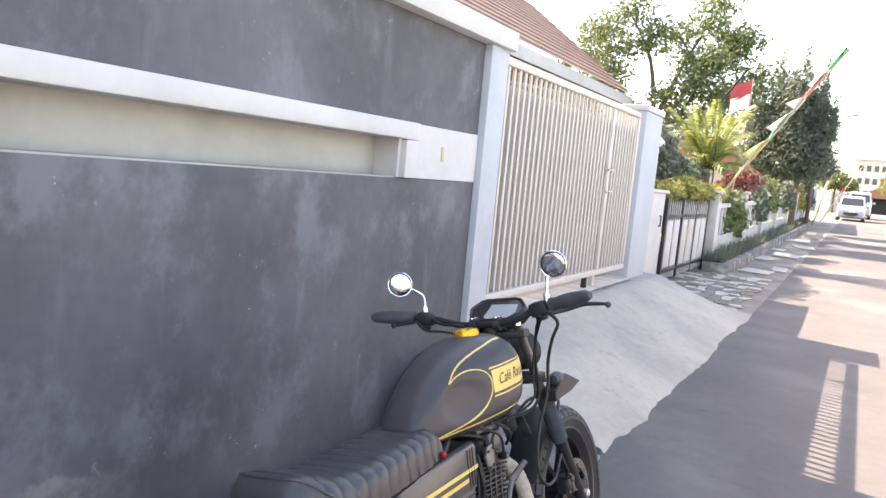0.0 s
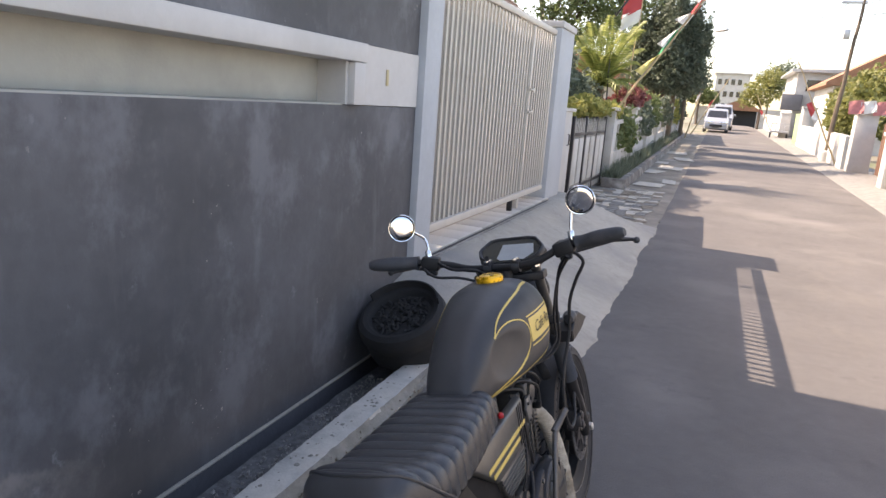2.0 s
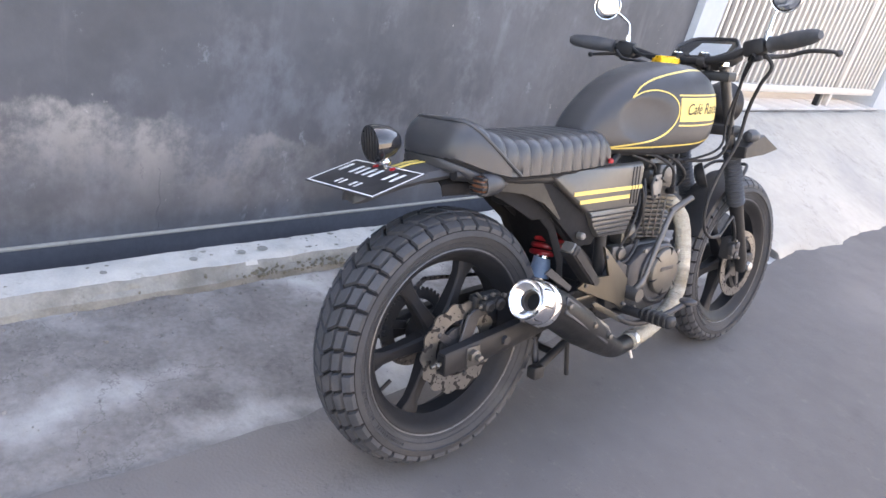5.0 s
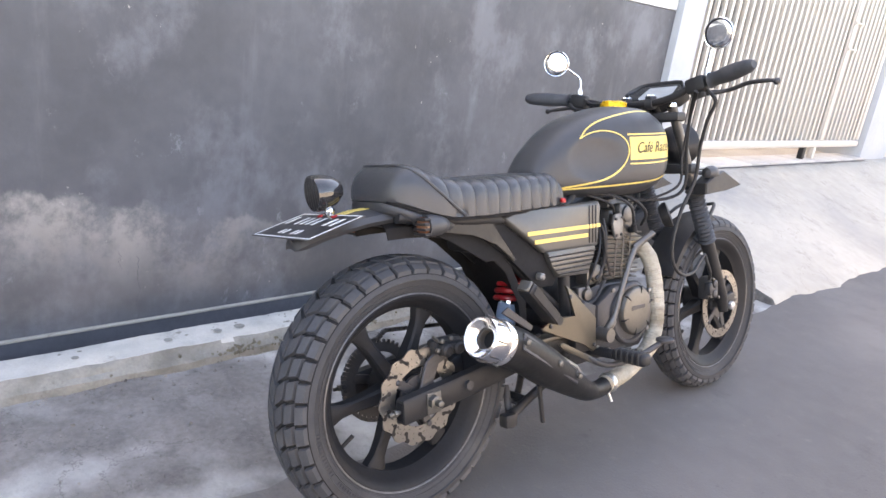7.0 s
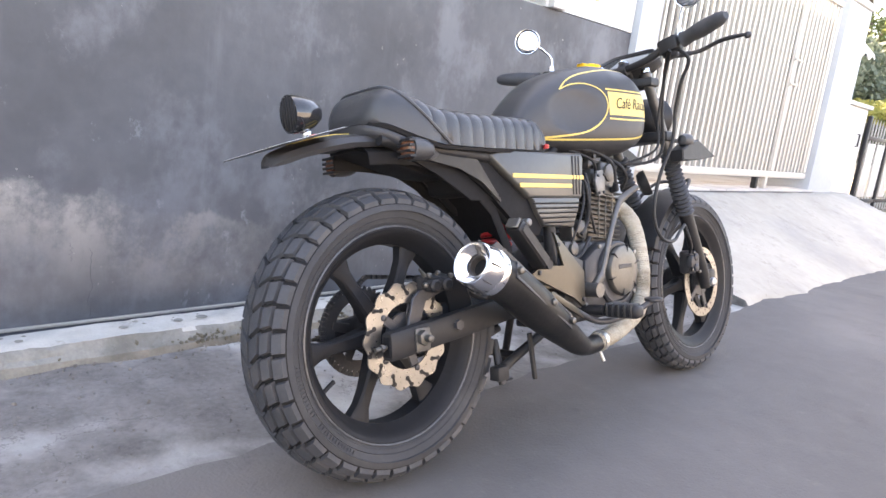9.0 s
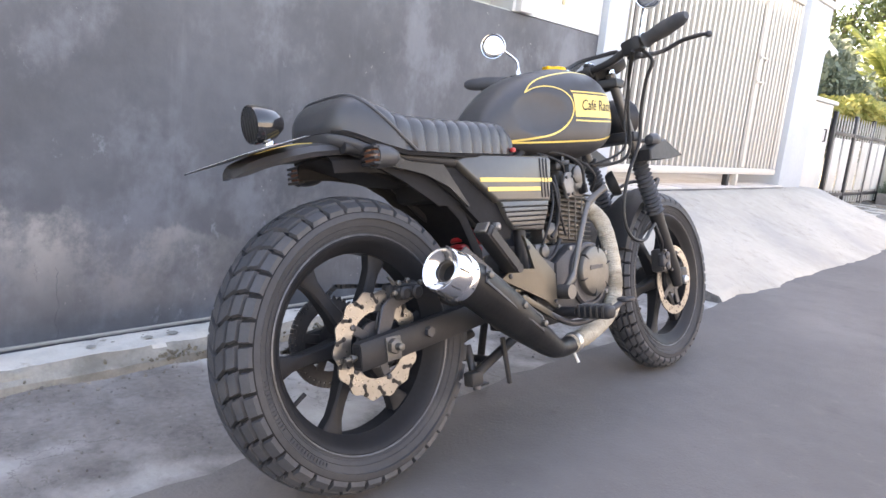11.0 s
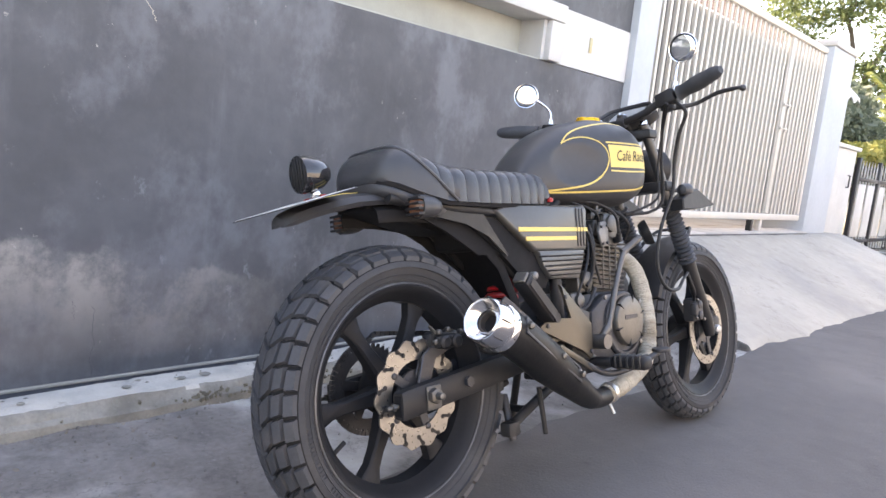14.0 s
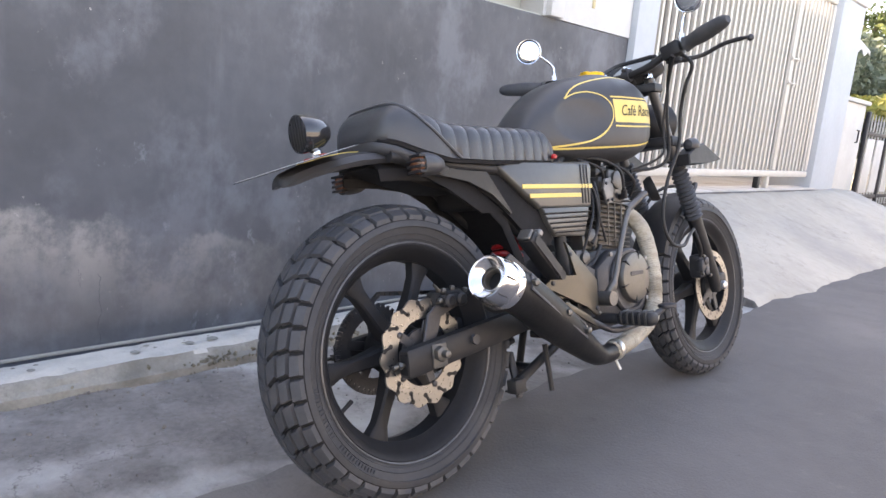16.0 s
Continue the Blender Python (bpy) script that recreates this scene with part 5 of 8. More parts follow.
lathe(bm, [(0.022, 0), (0.026, 0.004), (0.026, 0.010), (0.02, 0.013)], Matrix.Translation((0.205, 0.81, 0.288)), 20)
part("brake_pedal", bm, M["cast"], bike, "worn round brake pedal")
bm = B()
tube(bm, curve_pts([(0.145, 0.60, 0.345), (0.163, 0.618, 0.385), (0.168, 0.65, 0.47), (0.168, 0.695, 0.555), (0.170, 0.714, 0.582)]), [0.012] * 8 + [0.0078] * 25, 12)
lathe(bm, [(0.020, -0.01), (0.020, 0.033)], Matrix.Translation((0.135, 0.60, 0.34)) @ AXIS_X, 20)
tube(bm, [(0.166, 0.708, 0.576), (0.182, 0.745, 0.603), (0.190, 0.766, 0.616)], [0.011, 0.0095, 0.0095], 12)
part("kick_starter", bm, M["engine"], bike, "grey kick start lever")

# stands and bits under the frame
bm = B()
tube(bm, [(-0.09, 0.53, 0.27), (-0.165, 0.575, 0.12), (-0.205, 0.60, 0.058)], 0.011)
box(bm, (-0.23, 0.575, 0.049), (-0.18, 0.63, 0.057), 0.003, None, 1)
part("side_stand", bm, M["frame_black"], bike, "black steel side stand")
bm = B()
for s in (-1, 1):
    tube(bm, [(0.08 * s, 0.46, 0.24), (0.095 * s, 0.33, 0.200), (0.105 * s, 0.26, 0.178)], 0.012)
    box(bm, (0.105 * s - 0.016, 0.235, 0.155), (0.105 * s + 0.016, 0.275, 0.19), 0.006)
tube(bm, [(-0.08, 0.34, 0.20), (0.08, 0.34, 0.20)], 0.010)
part("centre_stand", bm, M["frame_black"], bike, "dirty folded centre stand")
bm = B()
tube(bm, [(0.115, 0.36, 0.255), (0.12, 0.369, 0.139)], 0.0065, 8)
part("drain_tube", bm, M["frame_black"], bike, "black rubber drain tube")
bm = B()
tube(bm, curve_pts([(0.05, 0.30, 0.24), (0.07, 0.29, 0.19), (0.08, 0.292, 0.135)]), 0.010, 10)
part("breather_tube", bm, M["cast"], bike, "dirty breather tube")

# side covers
for s in (1, -1):
    mm = Matrix.Translation((0.088 if s > 0 else -0.115, 0, 0)) @ RIGHT
    bm = B()
    prism(bm, [(0.228, 0.697), (0.30, 0.705), (0.616, 0.714), (0.627, 0.70), (0.612, 0.588), (0.388, 0.590)], 0.027, mm, 0.010, 3)
    cover = part("side_cover", bm, M["satin_grey"], bike, "satin grey side cover")
    x = 0.1155 * s
    for z0, z1, y0, y1 in ((0.6405, 0.6515, 0.324, 0.6195), (0.617, 0.628, 0.350, 0.566)):
        bm = B()
        box(bm, (x - 0.0012, y0, z0), (x + 0.0012, y1, z1), 0.0008, None, 1)
        part("stripe", bm, M["yellow"], cover, "yellow painted stripe")
    for k in range(3):
        bm = B()
        box(bm, (x - 0.0014, 0.569 + k * 0.014, 0.600), (x + 0.0014, 0.5735 + k * 0.014, 0.704), 0.001, None, 1)
        part("vent_slot", bm, M["frame_black"], cover)
    bm = B()                                                     # ribbed foot of the cover
    prism(bm, [(0.397, 0.592), (0.605, 0.592), (0.598, 0.560), (0.573, 0.513), (0.448, 0.518), (0.420, 0.553)], 0.024, mm, 0.006, 2)
    part("cover_foot", bm, M["satin_grey"], cover)
    for k, (y0, y1) in enumerate(((0.404, 0.601), (0.414, 0.596), (0.424, 0.588), (0.434, 0.581), (0.445, 0.575))):
        z = 0.5745 - k * 0.0125
        bm = B()
        box(bm, (0.1105 * s if s > 0 else -0.1165, y0, z), (0.1128 if s > 0 else -0.114, y1, z + 0.0032), 0.0008, None, 1)
        part("louvre", bm, M["undertray"], cover, "thin dark slot")
        bm = B()
        box(bm, (0.1105 * s if s > 0 else -0.1165, y0, z + 0.0034), (0.1150 if s > 0 else -0.114, y1, z + 0.0052), 0.0008, None, 1)
        part("louvre_lip", bm, M["satin_grey"], cover)
    for y, z in ((0.222, 0.712), (0.47, 0.722)):
        bm = B()
        lathe(bm, [(0.007, 0), (0.008, 0.008), (0.004, 0.012)], Matrix.Translation((0.108 * s, y, z - 0.004)), 10)
        part("cover_screw", bm, M["red"], cover, "red anodised screw")
    bm = B()
    lathe(bm, [(0.010, -0.012), (0.010, 0.004), (0.006, 0.008)], Matrix.Translation((0.112 * s, 0.378, 0.53)) @ (AXIS_X if s > 0 else pose(0, 0, 0, 0, -90, 0)), 12)
    part("strut_bolt", bm, M["engine_light"], cover, "worn bright bolt")


# seat
def interp(table, y):
    """A smooth value out of a table that never swings past its stations."""
    if y <= table[0][0]:
        return table[0][1]
    if y >= table[-1][0]:
        return table[-1][1]
    k = max(i for i in range(len(table) - 1) if table[i][0] <= y)
    h = [b2[0] - a[0] for a, b2 in zip(table, table[1:])]
    d = [(b2[1] - a[1]) / w for (a, b2), w in zip(zip(table, table[1:]), h)]

    def slope(i):
        if i == 0 or i == len(table) - 1:
            return d[min(i, len(d) - 1)]
        return 0.0 if d[i - 1] * d[i] <= 0 else 2 * d[i - 1] * d[i] / (d[i - 1] + d[i])
    t = (y - table[k][0]) / h[k]
    return table[k][1] * (1 + 2 * t) * (1 - t) ** 2 + slope(k) * h[k] * t * (1 - t) ** 2 + table[k + 1][1] * t * t * (3 - 2 * t) - slope(k + 1) * h[k] * t * t * (1 - t)


SEAT_TOP = [(-0.082, 0.764), (-0.078, 0.775), (-0.066, 0.804), (-0.050, 0.823), (-0.027, 0.833), (-0.005, 0.829), (0.02, 0.819), (0.05, 0.807), (0.08, 0.799), (0.12, 0.794), (0.18, 0.792), (0.30, 0.795), (0.43, 0.797), (0.462, 0.792), (0.478, 0.770)]
SEAT_BOT = [(-0.082, 0.757), (-0.05, 0.746), (-0.01, 0.731), (0.04, 0.716), (0.09, 0.708), (0.20, 0.707), (0.30, 0.709), (0.465, 0.714)]
SEAT_HW = [(-0.082, 0.034), (-0.078, 0.062), (-0.064, 0.090), (-0.042, 0.108), (-0.01, 0.118), (0.05, 0.130), (0.15, 0.129), (0.25, 0.124), (0.40, 0.112), (0.478, 0.10)]


def seat_section(y):
    """How round the section is: a softly boxed hump, a flat pad."""
    w = min(1.0, max(0.0, (y + 0.05) / 0.2))
    return 0.52 - 0.18 * w, 0.54 - 0.10 * w


def seam_y(sa, ez):
    """Where the smooth hump ends and the ribbed pad begins, round the section."""
    return 0.108 - 0.150 * max(0.0, sa) ** (ez * 1.1)


def seat_rows(y0, y1, d, ribbed):
    rows = []
    for y in steps(y0, y1, d):
        top, bot, hw = interp(SEAT_TOP, y), interp(SEAT_BOT, y), interp(SEAT_HW, y)
        if ribbed:
            f = ((y - 0.14) % 0.0405) / 0.0405
            top += 0.010 * (abs(math.sin(math.pi * f)) ** 0.3 - 0.85)
            hw += 0.007 * (abs(math.sin(math.pi * f)) ** 0.3 - 0.85)
        ex, ez = seat_section(y)
        row = []
        for k in range(57):
            a = math.pi * k / 56
            ca, sa = math.cos(a), math.sin(a)
            inside = not ribbed and y > seam_y(sa, ez)
            tuck = (ribbed and y < seam_y(sa, ez)) or inside
            g = 0.955 if tuck else 1.0
            row.append((hw * g * math.copysign(abs(ca) ** ex, ca), y, bot + (top - bot) * g * max(0.0, sa) ** ez))
        row += [(-hw * 0.9, y, bot - 0.006), (hw * 0.9, y, bot - 0.006)]
        rows.append(row)
    return rows


bm = B()
rings(bm, seat_rows(-0.082, 0.112, 0.0025, False))
seat = part("seat", bm, M["vinyl"], bike, "black vinyl seat with a raised tail hump")
bm = B()
rings(bm, seat_rows(-0.052, 0.478, 0.003, True))
part("seat_pad", bm, M["vinyl"], seat, "tuck-and-roll ribbed seat pad", sharp=60)
bm = B()
pts = []
for k in range(49):
    a = math.pi * k / 48
    ca, sa = math.cos(a), math.sin(a)
    y = seam_y(sa, 0.48)
    top, bot, hw = interp(SEAT_TOP, y), interp(SEAT_BOT, y), interp(SEAT_HW, y)
    ex, ez = seat_section(y)
    pts.append((hw * math.copysign(abs(ca) ** ex, ca), y, bot + (top - bot) * max(0.0, sa) ** ez + 0.0005))
tube(bm, pts, 0.0042, 8)
part("seat_piping", bm, M["vinyl"], seat)
bm = B()
rows = []
for y in steps(-0.074, 0.465, 0.0125):
    hw, bot = interp(SEAT_HW, y) - 0.002, interp(SEAT_BOT, y)
    rows.append([(-hw, y, bot - 0.002), (hw, y, bot - 0.002), (hw * 0.98, y, bot - 0.009), (-hw * 0.98, y, bot - 0.009)])
rings(bm, rows)
part("seat_base", bm, M["undertray"], seat, "black seat pan")

# tail: mudguard blade with a yellow stripe, plate, lamp, indicators
bm = B()
rows = []
BLADE = ((0.06, 0.722, 0.075), (-0.04, 0.724, 0.074), (-0.12, 0.717, 0.070), (-0.17, 0.707, 0.062), (-0.22, 0.693, 0.050), (-0.25, 0.682, 0.042), (-0.266, 0.675, 0.034), (-0.275, 0.668, 0.020))
for i, (y, z, hw) in enumerate(BLADE):
    th = 0.020 if i < 6 else (0.017, 0.010)[i - 6]
    rows.append([(hw * a, y, z + 0.014 * (1 - a * a) - (0.010 if abs(a) == 1 else 0)) for a in (-1, -0.9, -0.5, 0, 0.5, 0.9, 1)] + [(hw * a * 0.97, y, z - th + 0.004 * (1 - a * a)) for a in (0.9, 0.5, 0, -0.5, -0.9)])
rings(bm, rows)
blade = part("rear_mudguard", bm, M["matt_black"], bike, "short matt black rear mudguard")
for x in (0.010, -0.010):
    bm = B()
    rows = [[(x + dx, y, z + 0.0152) for dx in (-0.005, 0.005)] + [(x + dx, y, z + 0.0135) for dx in (0.005, -0.005)] for y, z, hw in BLADE[1:5]]
    rings(bm, rows)
    part("stripe", bm, M["yellow"], blade, "yellow painted stripe")
bm = B()
rows = []
for y in [-0.084, -0.081, -0.076, -0.068] + steps(-0.058, 0.10, 0.0125):
    hw, bot = interp(SEAT_HW, y + 0.002) * 0.97 - 0.022 * max(0.0, (y - 0.03) / 0.07), interp(SEAT_BOT, y)
    deep = 0.030 + 0.008 * min(1.0, max(0.0, (y + 0.08) / 0.1))
    side = [(0.90, -0.008), (0.97, -0.011), (1.0, -0.017), (0.99, -0.024), (0.94, -deep + 0.003), (0.86, -deep)]
    rows.append([(hw * a, y, bot + d) for a, d in side] + [(-hw * a, y, bot + d) for a, d in reversed(side)])
rings(bm, rows)
part("tail_hoop", bm, M["matt_black"], bike, "rounded black hoop under the hump")

pm = Matrix.Translation((-0.008, -0.230, 0.706)) @ pose(0, 0, 0, 16, -1.5, 0)
bm = B()
box(bm, (-0.13, -0.07, -0.001), (0.13, 0.07, 0.001), 0.0005, pm, 1)
plate = part("number_plate", bm, M["plate_black"], bike, "bent black number plate with a white border")
bm = B()
for lo, hi in (((-0.126, 0.063, 0.0011), (0.126, 0.066, 0.0018)), ((-0.126, -0.066, 0.0011), (0.126, -0.063, 0.0018)), ((-0.126, -0.063, 0.0011), (-0.123, 0.063, 0.0018)), ((0.123, -0.063, 0.0011), (0.126, 0.063, 0.0018))):
    box(bm, lo, hi, 0, pm)
part("plate_border", bm, M["white_paint"], plate, smooth=False)
for x0, w, y0, y1 in [(x, 0.010, 0.004, 0.044) for x in (-0.108, -0.066, -0.041, -0.016, 0.009, 0.058, 0.085)] + [(x, 0.007, -0.048, -0.026) for x in (-0.044, -0.026, 0.012, 0.030)]:
    bm = B()
    box(bm, (x0, y0, 0.0011), (x0 + w, y1, 0.002), 0.0003, pm, 1)
    part("plate_mark", bm, M["mark_grey"], plate, "plain greyish white bar")
for x in (-0.03, 0.03):
    bm = B()
    lathe(bm, [(0.007, 0.001), (0.007, 0.004), (0.004, 0.005)], pm @ Matrix.Translation((x, 0.055, 0)), 10)
    part("plate_bolt", bm, M["red"], plate, "red anodised bolt")

lm = Matrix.Translation((-0.026, -0.188, 0.774)) @ pose(0, 0, 0, 96, 0, -5) @ Matrix.Diagonal((0.82, 0.82, 0.76, 1))     # z axis to the rear
bm = B()
lathe(bm, [(0.006, -0.075), (0.024, -0.068), (0.040, -0.045), (0.048, -0.012), (0.050, 0.012), (0.048, 0.020), (0.044, 0.020), (0.042, 0.006), (0.0, 0.005)], lm, 36)
lamp = part("tail_lamp", bm, M["smoke"], bike, "gloss black bullet tail lamp with a slotted grille")
for k in range(6):
    x = -0.035 + k * 0.014
    hh = math.sqrt(0.044 ** 2 - x * x)
    bm = B()
    box(bm, (x - 0.0035, -hh, 0.008), (x + 0.0035, hh, 0.022), 0.0015, lm, 1)
    part("grille_bar", bm, M["frame_black"], lamp)
bm = B()
lathe(bm, [(0.008, -0.07), (0.008, -0.06), (0.013, -0.052), (0.013, -0.045), (0.009, -0.04)], Matrix.Translation((-0.022, -0.165, 0.782)), 14)
lathe(bm, [(0.018, -0.082), (0.018, -0.074)], Matrix.Translation((-0.022, -0.165, 0.782)), 6)
part("lamp_stem", bm, M["chrome"], lamp, "chrome lamp stem")


def indicator(m, label):
    bm = B()
    lathe(bm, [(0.006, -0.045), (0.014, -0.04), (0.022, -0.022), (0.0255, 0.0), (0.0255, 0.022), (0.022, 0.022)], m, 24)
    ind = part("indicator", bm, M["matt_black"], bike, label)
    bm = B()
    lathe(bm, [(0.022, 0.018), (0.021, 0.03), (0.012, 0.036), (0.0, 0.037)], m, 24)
    part("lens", bm, M["amber"], ind, "smoked amber lens")
    bm = B()
    for a in range(4):
        box(bm, (-0.022, -0.003 + (a - 1.5) * 0.011, 0.02), (0.022, 0.003 + (a - 1.5) * 0.011, 0.037), 0.001, m, 1)
    part("lens_guard", bm, M["frame_black"], ind)
    return ind


indicator(Matrix.Translation((0.120, 0.012, 0.694)) @ pose(0, 0, 0, 90, 0, 0), "black bullet rear indicator")
indicator(Matrix.Translation((-0.128, -0.010, 0.682)) @ pose(0, 0, 0, 90, 0, 0), "black bullet rear indicator")
bm = B()
tube(bm, [(-0.12, 0.022, 0.695), (0.12, 0.022, 0.695)], 0.008)
part("indicator_bar", bm, M["frame_black"], bike)

# ---- tank ----
T_TOP = [(0, 0.800), (0.05, 0.842), (0.12, 0.878), (0.22, 0.918), (0.35, 0.950), (0.5, 0.972), (0.65, 0.985), (0.8, 0.984), (0.9, 0.968), (0.96, 0.938), (1, 0.885)]
T_BOT = [(0, 0.764), (0.06, 0.744), (0.2, 0.729), (0.4, 0.720), (0.75, 0.718), (0.88, 0.735), (0.96, 0.768), (1, 0.80)]
T_HW = [(0, 0.05), (0.04, 0.064), (0.10, 0.074), (0.2, 0.086), (0.32, 0.101), (0.45, 0.119), (0.57, 0.132), (0.7, 0.141), (0.82, 0.143), (0.91, 0.132), (0.965, 0.105), (1, 0.06)]
TY0, TY1 = 0.415, 0.975


def tank_at(y):
    t = (y - TY0) / (TY1 - TY0)
    top, bot = interp(T_TOP, t), interp(T_BOT, t)
    return interp(T_HW, t), top, bot, bot + 0.42 * (top - bot)


def knee(y, z):
    d = ((y - 0.616) / 0.098) ** 2 + ((z - 0.829) / 0.061) ** 2
    return 0.0135 * max(0.0, 1 - d ** 1.4) ** 0.9 if d < 1 else 0.0


def tank_x(y, z):
    hw, top, bot, mid = tank_at(y)
    h = top - mid if z > mid else mid - bot
    n = 2.8 if z > mid else 3.3
    return hw * max(0.0, 1 - min(1, abs(z - mid) / h) ** n) ** (1 / n) - knee(y, z)


bm = B()
rows = []
ts = [0, 0.012, 0.03, 0.06] + steps(0.09, 0.90, 0.018) + [0.92, 0.94, 0.955, 0.968, 0.98, 0.99, 1.0]
for t in ts:
    y = TY0 + t * (TY1 - TY0)
    hw, top, bot, mid = tank_at(y)
    row = []
    for k in range(96):
        a = 2 * math.pi * k / 96
        ca, sa = math.cos(a), math.sin(a)
        n = 2.8 if sa > 0 else 3.3
        x = hw * math.copysign(abs(ca) ** (2 / n), ca)
        z = mid + (top - mid if sa > 0 else mid - bot) * math.copysign(abs(sa) ** (2 / n), sa)
        x -= math.copysign(knee(y, z), x) if abs(ca) > 0.3 else 0
        row.append((x, y, z))
    rows.append(row)
rings(bm, rows)
tank = part("fuel_tank", bm, M["matt_black"], bike, "matt black teardrop fuel tank with knee dents", sharp=70)


def ribbon(path, width, side, lift_off=0.0012, n=10):
    """A painted line that lies on the tank, along (y, z) points."""
    pts = curve_pts([(0, y, z) for y, z in path], n)
    bm = B()
    rows = []
    for i, p in enumerate(pts):
        d = (pts[min(i + 1, len(pts) - 1)] - pts[max(i - 1, 0)]).normalized()
        nrm = Vector((0, -d.z, d.y))
        w = width[0] + (width[1] - width[0]) * i / (len(pts) - 1) if isinstance(width, tuple) else width
        row = []
        for k in (-1, -0.33, 0.33, 1):
            q = p + nrm * (w / 2 * k)
            row.append((side * (tank_x(q.y, q.z) + lift_off), q.y, q.z))
        rows.append(row)
    rings(bm, rows, closed=False, cap=False)
    return bm


for side in (1, -1):
    for path, width in (([(0.492, 0.749), (0.60, 0.751), (0.72, 0.755), (0.85, 0.763), (0.93, 0.780)], 0.0048),
                        ([(0.492, 0.752), (0.58, 0.761), (0.645, 0.772), (0.69, 0.792), (0.720, 0.822), (0.730, 0.850), (0.722, 0.878), (0.695, 0.899), (0.650, 0.908), (0.605, 0.902), (0.566, 0.886)], (0.0052, 0.0030)),
                        ([(0.566, 0.886), (0.600, 0.914), (0.65, 0.936), (0.73, 0.955), (0.81, 0.966), (0.87, 0.967)], (0.0030, 0.0046)),
                        ([(0.735, 0.814), (0.80, 0.814), (0.87, 0.817), (0.935, 0.822)], 0.0045),
                        ([(0.728, 0.897), (0.80, 0.898), (0.87, 0.900), (0.93, 0.902)], 0.0045)):
        part("pinstripe", ribbon(path, width, side), M["yellow"], tank, "yellow painted line")
    band = part("tank_band", ribbon([(0.735, 0.857), (0.80, 0.858), (0.87, 0.860), (0.938, 0.863)], 0.066, side), M["yellow"], tank, "broad yellow painted band")

cu = bpy.data.curves.new("lettering", "FONT")
cu.body, cu.size, cu.shear, cu.align_x, cu.align_y, cu.resolution_u = "Caf\u00e9 Racer", 0.045, 0.3, "CENTER", "CENTER", 3
tmp = new("lettering", cu)
bpy.context.view_layer.update()
me = bpy.data.meshes.new_from_object(tmp.evaluated_get(bpy.context.evaluated_depsgraph_get()))
bpy.data.objects.remove(tmp)
lb = B()
lb.from_mesh(me)
bmesh.ops.triangulate(lb, faces=lb.faces)
bmesh.ops.subdivide_edges(lb, edges=[e for e in lb.edges if e.calc_length() > 0.008], cuts=1)
for v in lb.verts:
    y, z = 0.842 + v.co.x * 0.82, 0.860 + v.co.y + (v.co.x * 0.03)
    v.co = Vector((tank_x(y, z) + 0.0026, y, z))
part("lettering", lb, M["frame_black"], tank, "black script lettering on the yellow band", smooth=False)

bm = B()
cap_m = Matrix.Translation((0, 0.834, 0.984)) @ pose(0, 0, 0, 1, 0, 0)
lathe(bm, [(0.040, -0.01), (0.041, 0.010), (0.040, 0.014), (0.036, 0.016), (0.030, 0.016), (0.028, 0.019), (0.0, 0.019)], cap_m, 36)
box(bm, (-0.012, -0.041, 0.012), (0.012, -0.010, 0.021), 0.003, cap_m)
part("filler_cap", bm, M["gold"], tank, "gold anodised filler cap")

# ---- steering: forks, bars, instruments, lamps ----
for s in (-1, 1):
    x = 0.092 * s
    bm = B()
    tube(bm, [(x, fork_y(0.985), 0.985), (x, fork_y(0.55), 0.55)], 0.016, 16)
    leg = steered(part("fork_tube", bm, M["engine"], bike, "dull steel fork stanchion"))
    bm = B()
    tube(bm, [(x, fork_y(0.54), 0.54), (x, fork_y(0.50), 0.50), (x, fork_y(0.33), 0.33), (x, fork_y(0.275) - 0.01, 0.275)], [0.024, 0.023, 0.022, 0.017], 16)
    box(bm, (x - 0.012, FC[1] - 0.02, 0.275), (x + 0.012, FC[1] + 0.04, 0.335), 0.008)
    part("fork_slider", bm, M["frame_black"], leg, "black lower fork leg")
    bm = B()
    n = 15
    pts, rr = [], []
    for k in range(n * 4):
        z = 0.735 - 0.20 * k / (n * 4 - 1)
        pts.append((x, fork_y(z), z))
        rr.append(0.0245 + 0.0042 * math.sin(2 * math.pi * k / 4) + 0.002 * k / (n * 4))
    tube(bm, pts, rr, 18)
    part("fork_gaiter", bm, M["black_rubber"], leg, "ribbed black rubber gaiter")
    bm = B()
    lathe(bm, [(0.016, 0), (0.016, 0.012), (0.01, 0.016)], Matrix.Translation((x + 0.012 * s, FC[1], FC[2])) @ (AXIS_X if s > 0 else pose(0, 0, 0, 0, -90, 0)), 6)
    part("axle_nut", bm, M["steel"], leg)
bm = B()
for z, hh in ((0.955, 0.014), (0.79, 0.016)):
    y = fork_y(z) - 0.02
    prism(bm, [(-0.115, y + 0.045), (-0.06, y + 0.05), (0.06, y + 0.05), (0.115, y + 0.045), (0.115, y), (0.05, y - 0.03), (-0.05, y - 0.03), (-0.115, y)], 2 * hh, Matrix.Translation((0, 0, z - hh)), 0.006)
for x in (-0.045, 0.045):
    tube(bm, [(x, fork_y(0.95) - 0.01, 0.95), (x, fork_y(0.95) - 0.035, 1.01)], 0.014)
steered(part("fork_yoke", bm, M["frame_black"], bike, "black fork yokes"))
bm = B()                                                         # ignition barrel and chrome nut on the top yoke
lathe(bm, [(0.018, 0), (0.018, 0.02), (0.012, 0.024)], Matrix.Translation((0, 0.985, 0.97)), 20)
steered(part("ignition_lock", bm, M["chrome"], bike, "chrome ignition lock"))
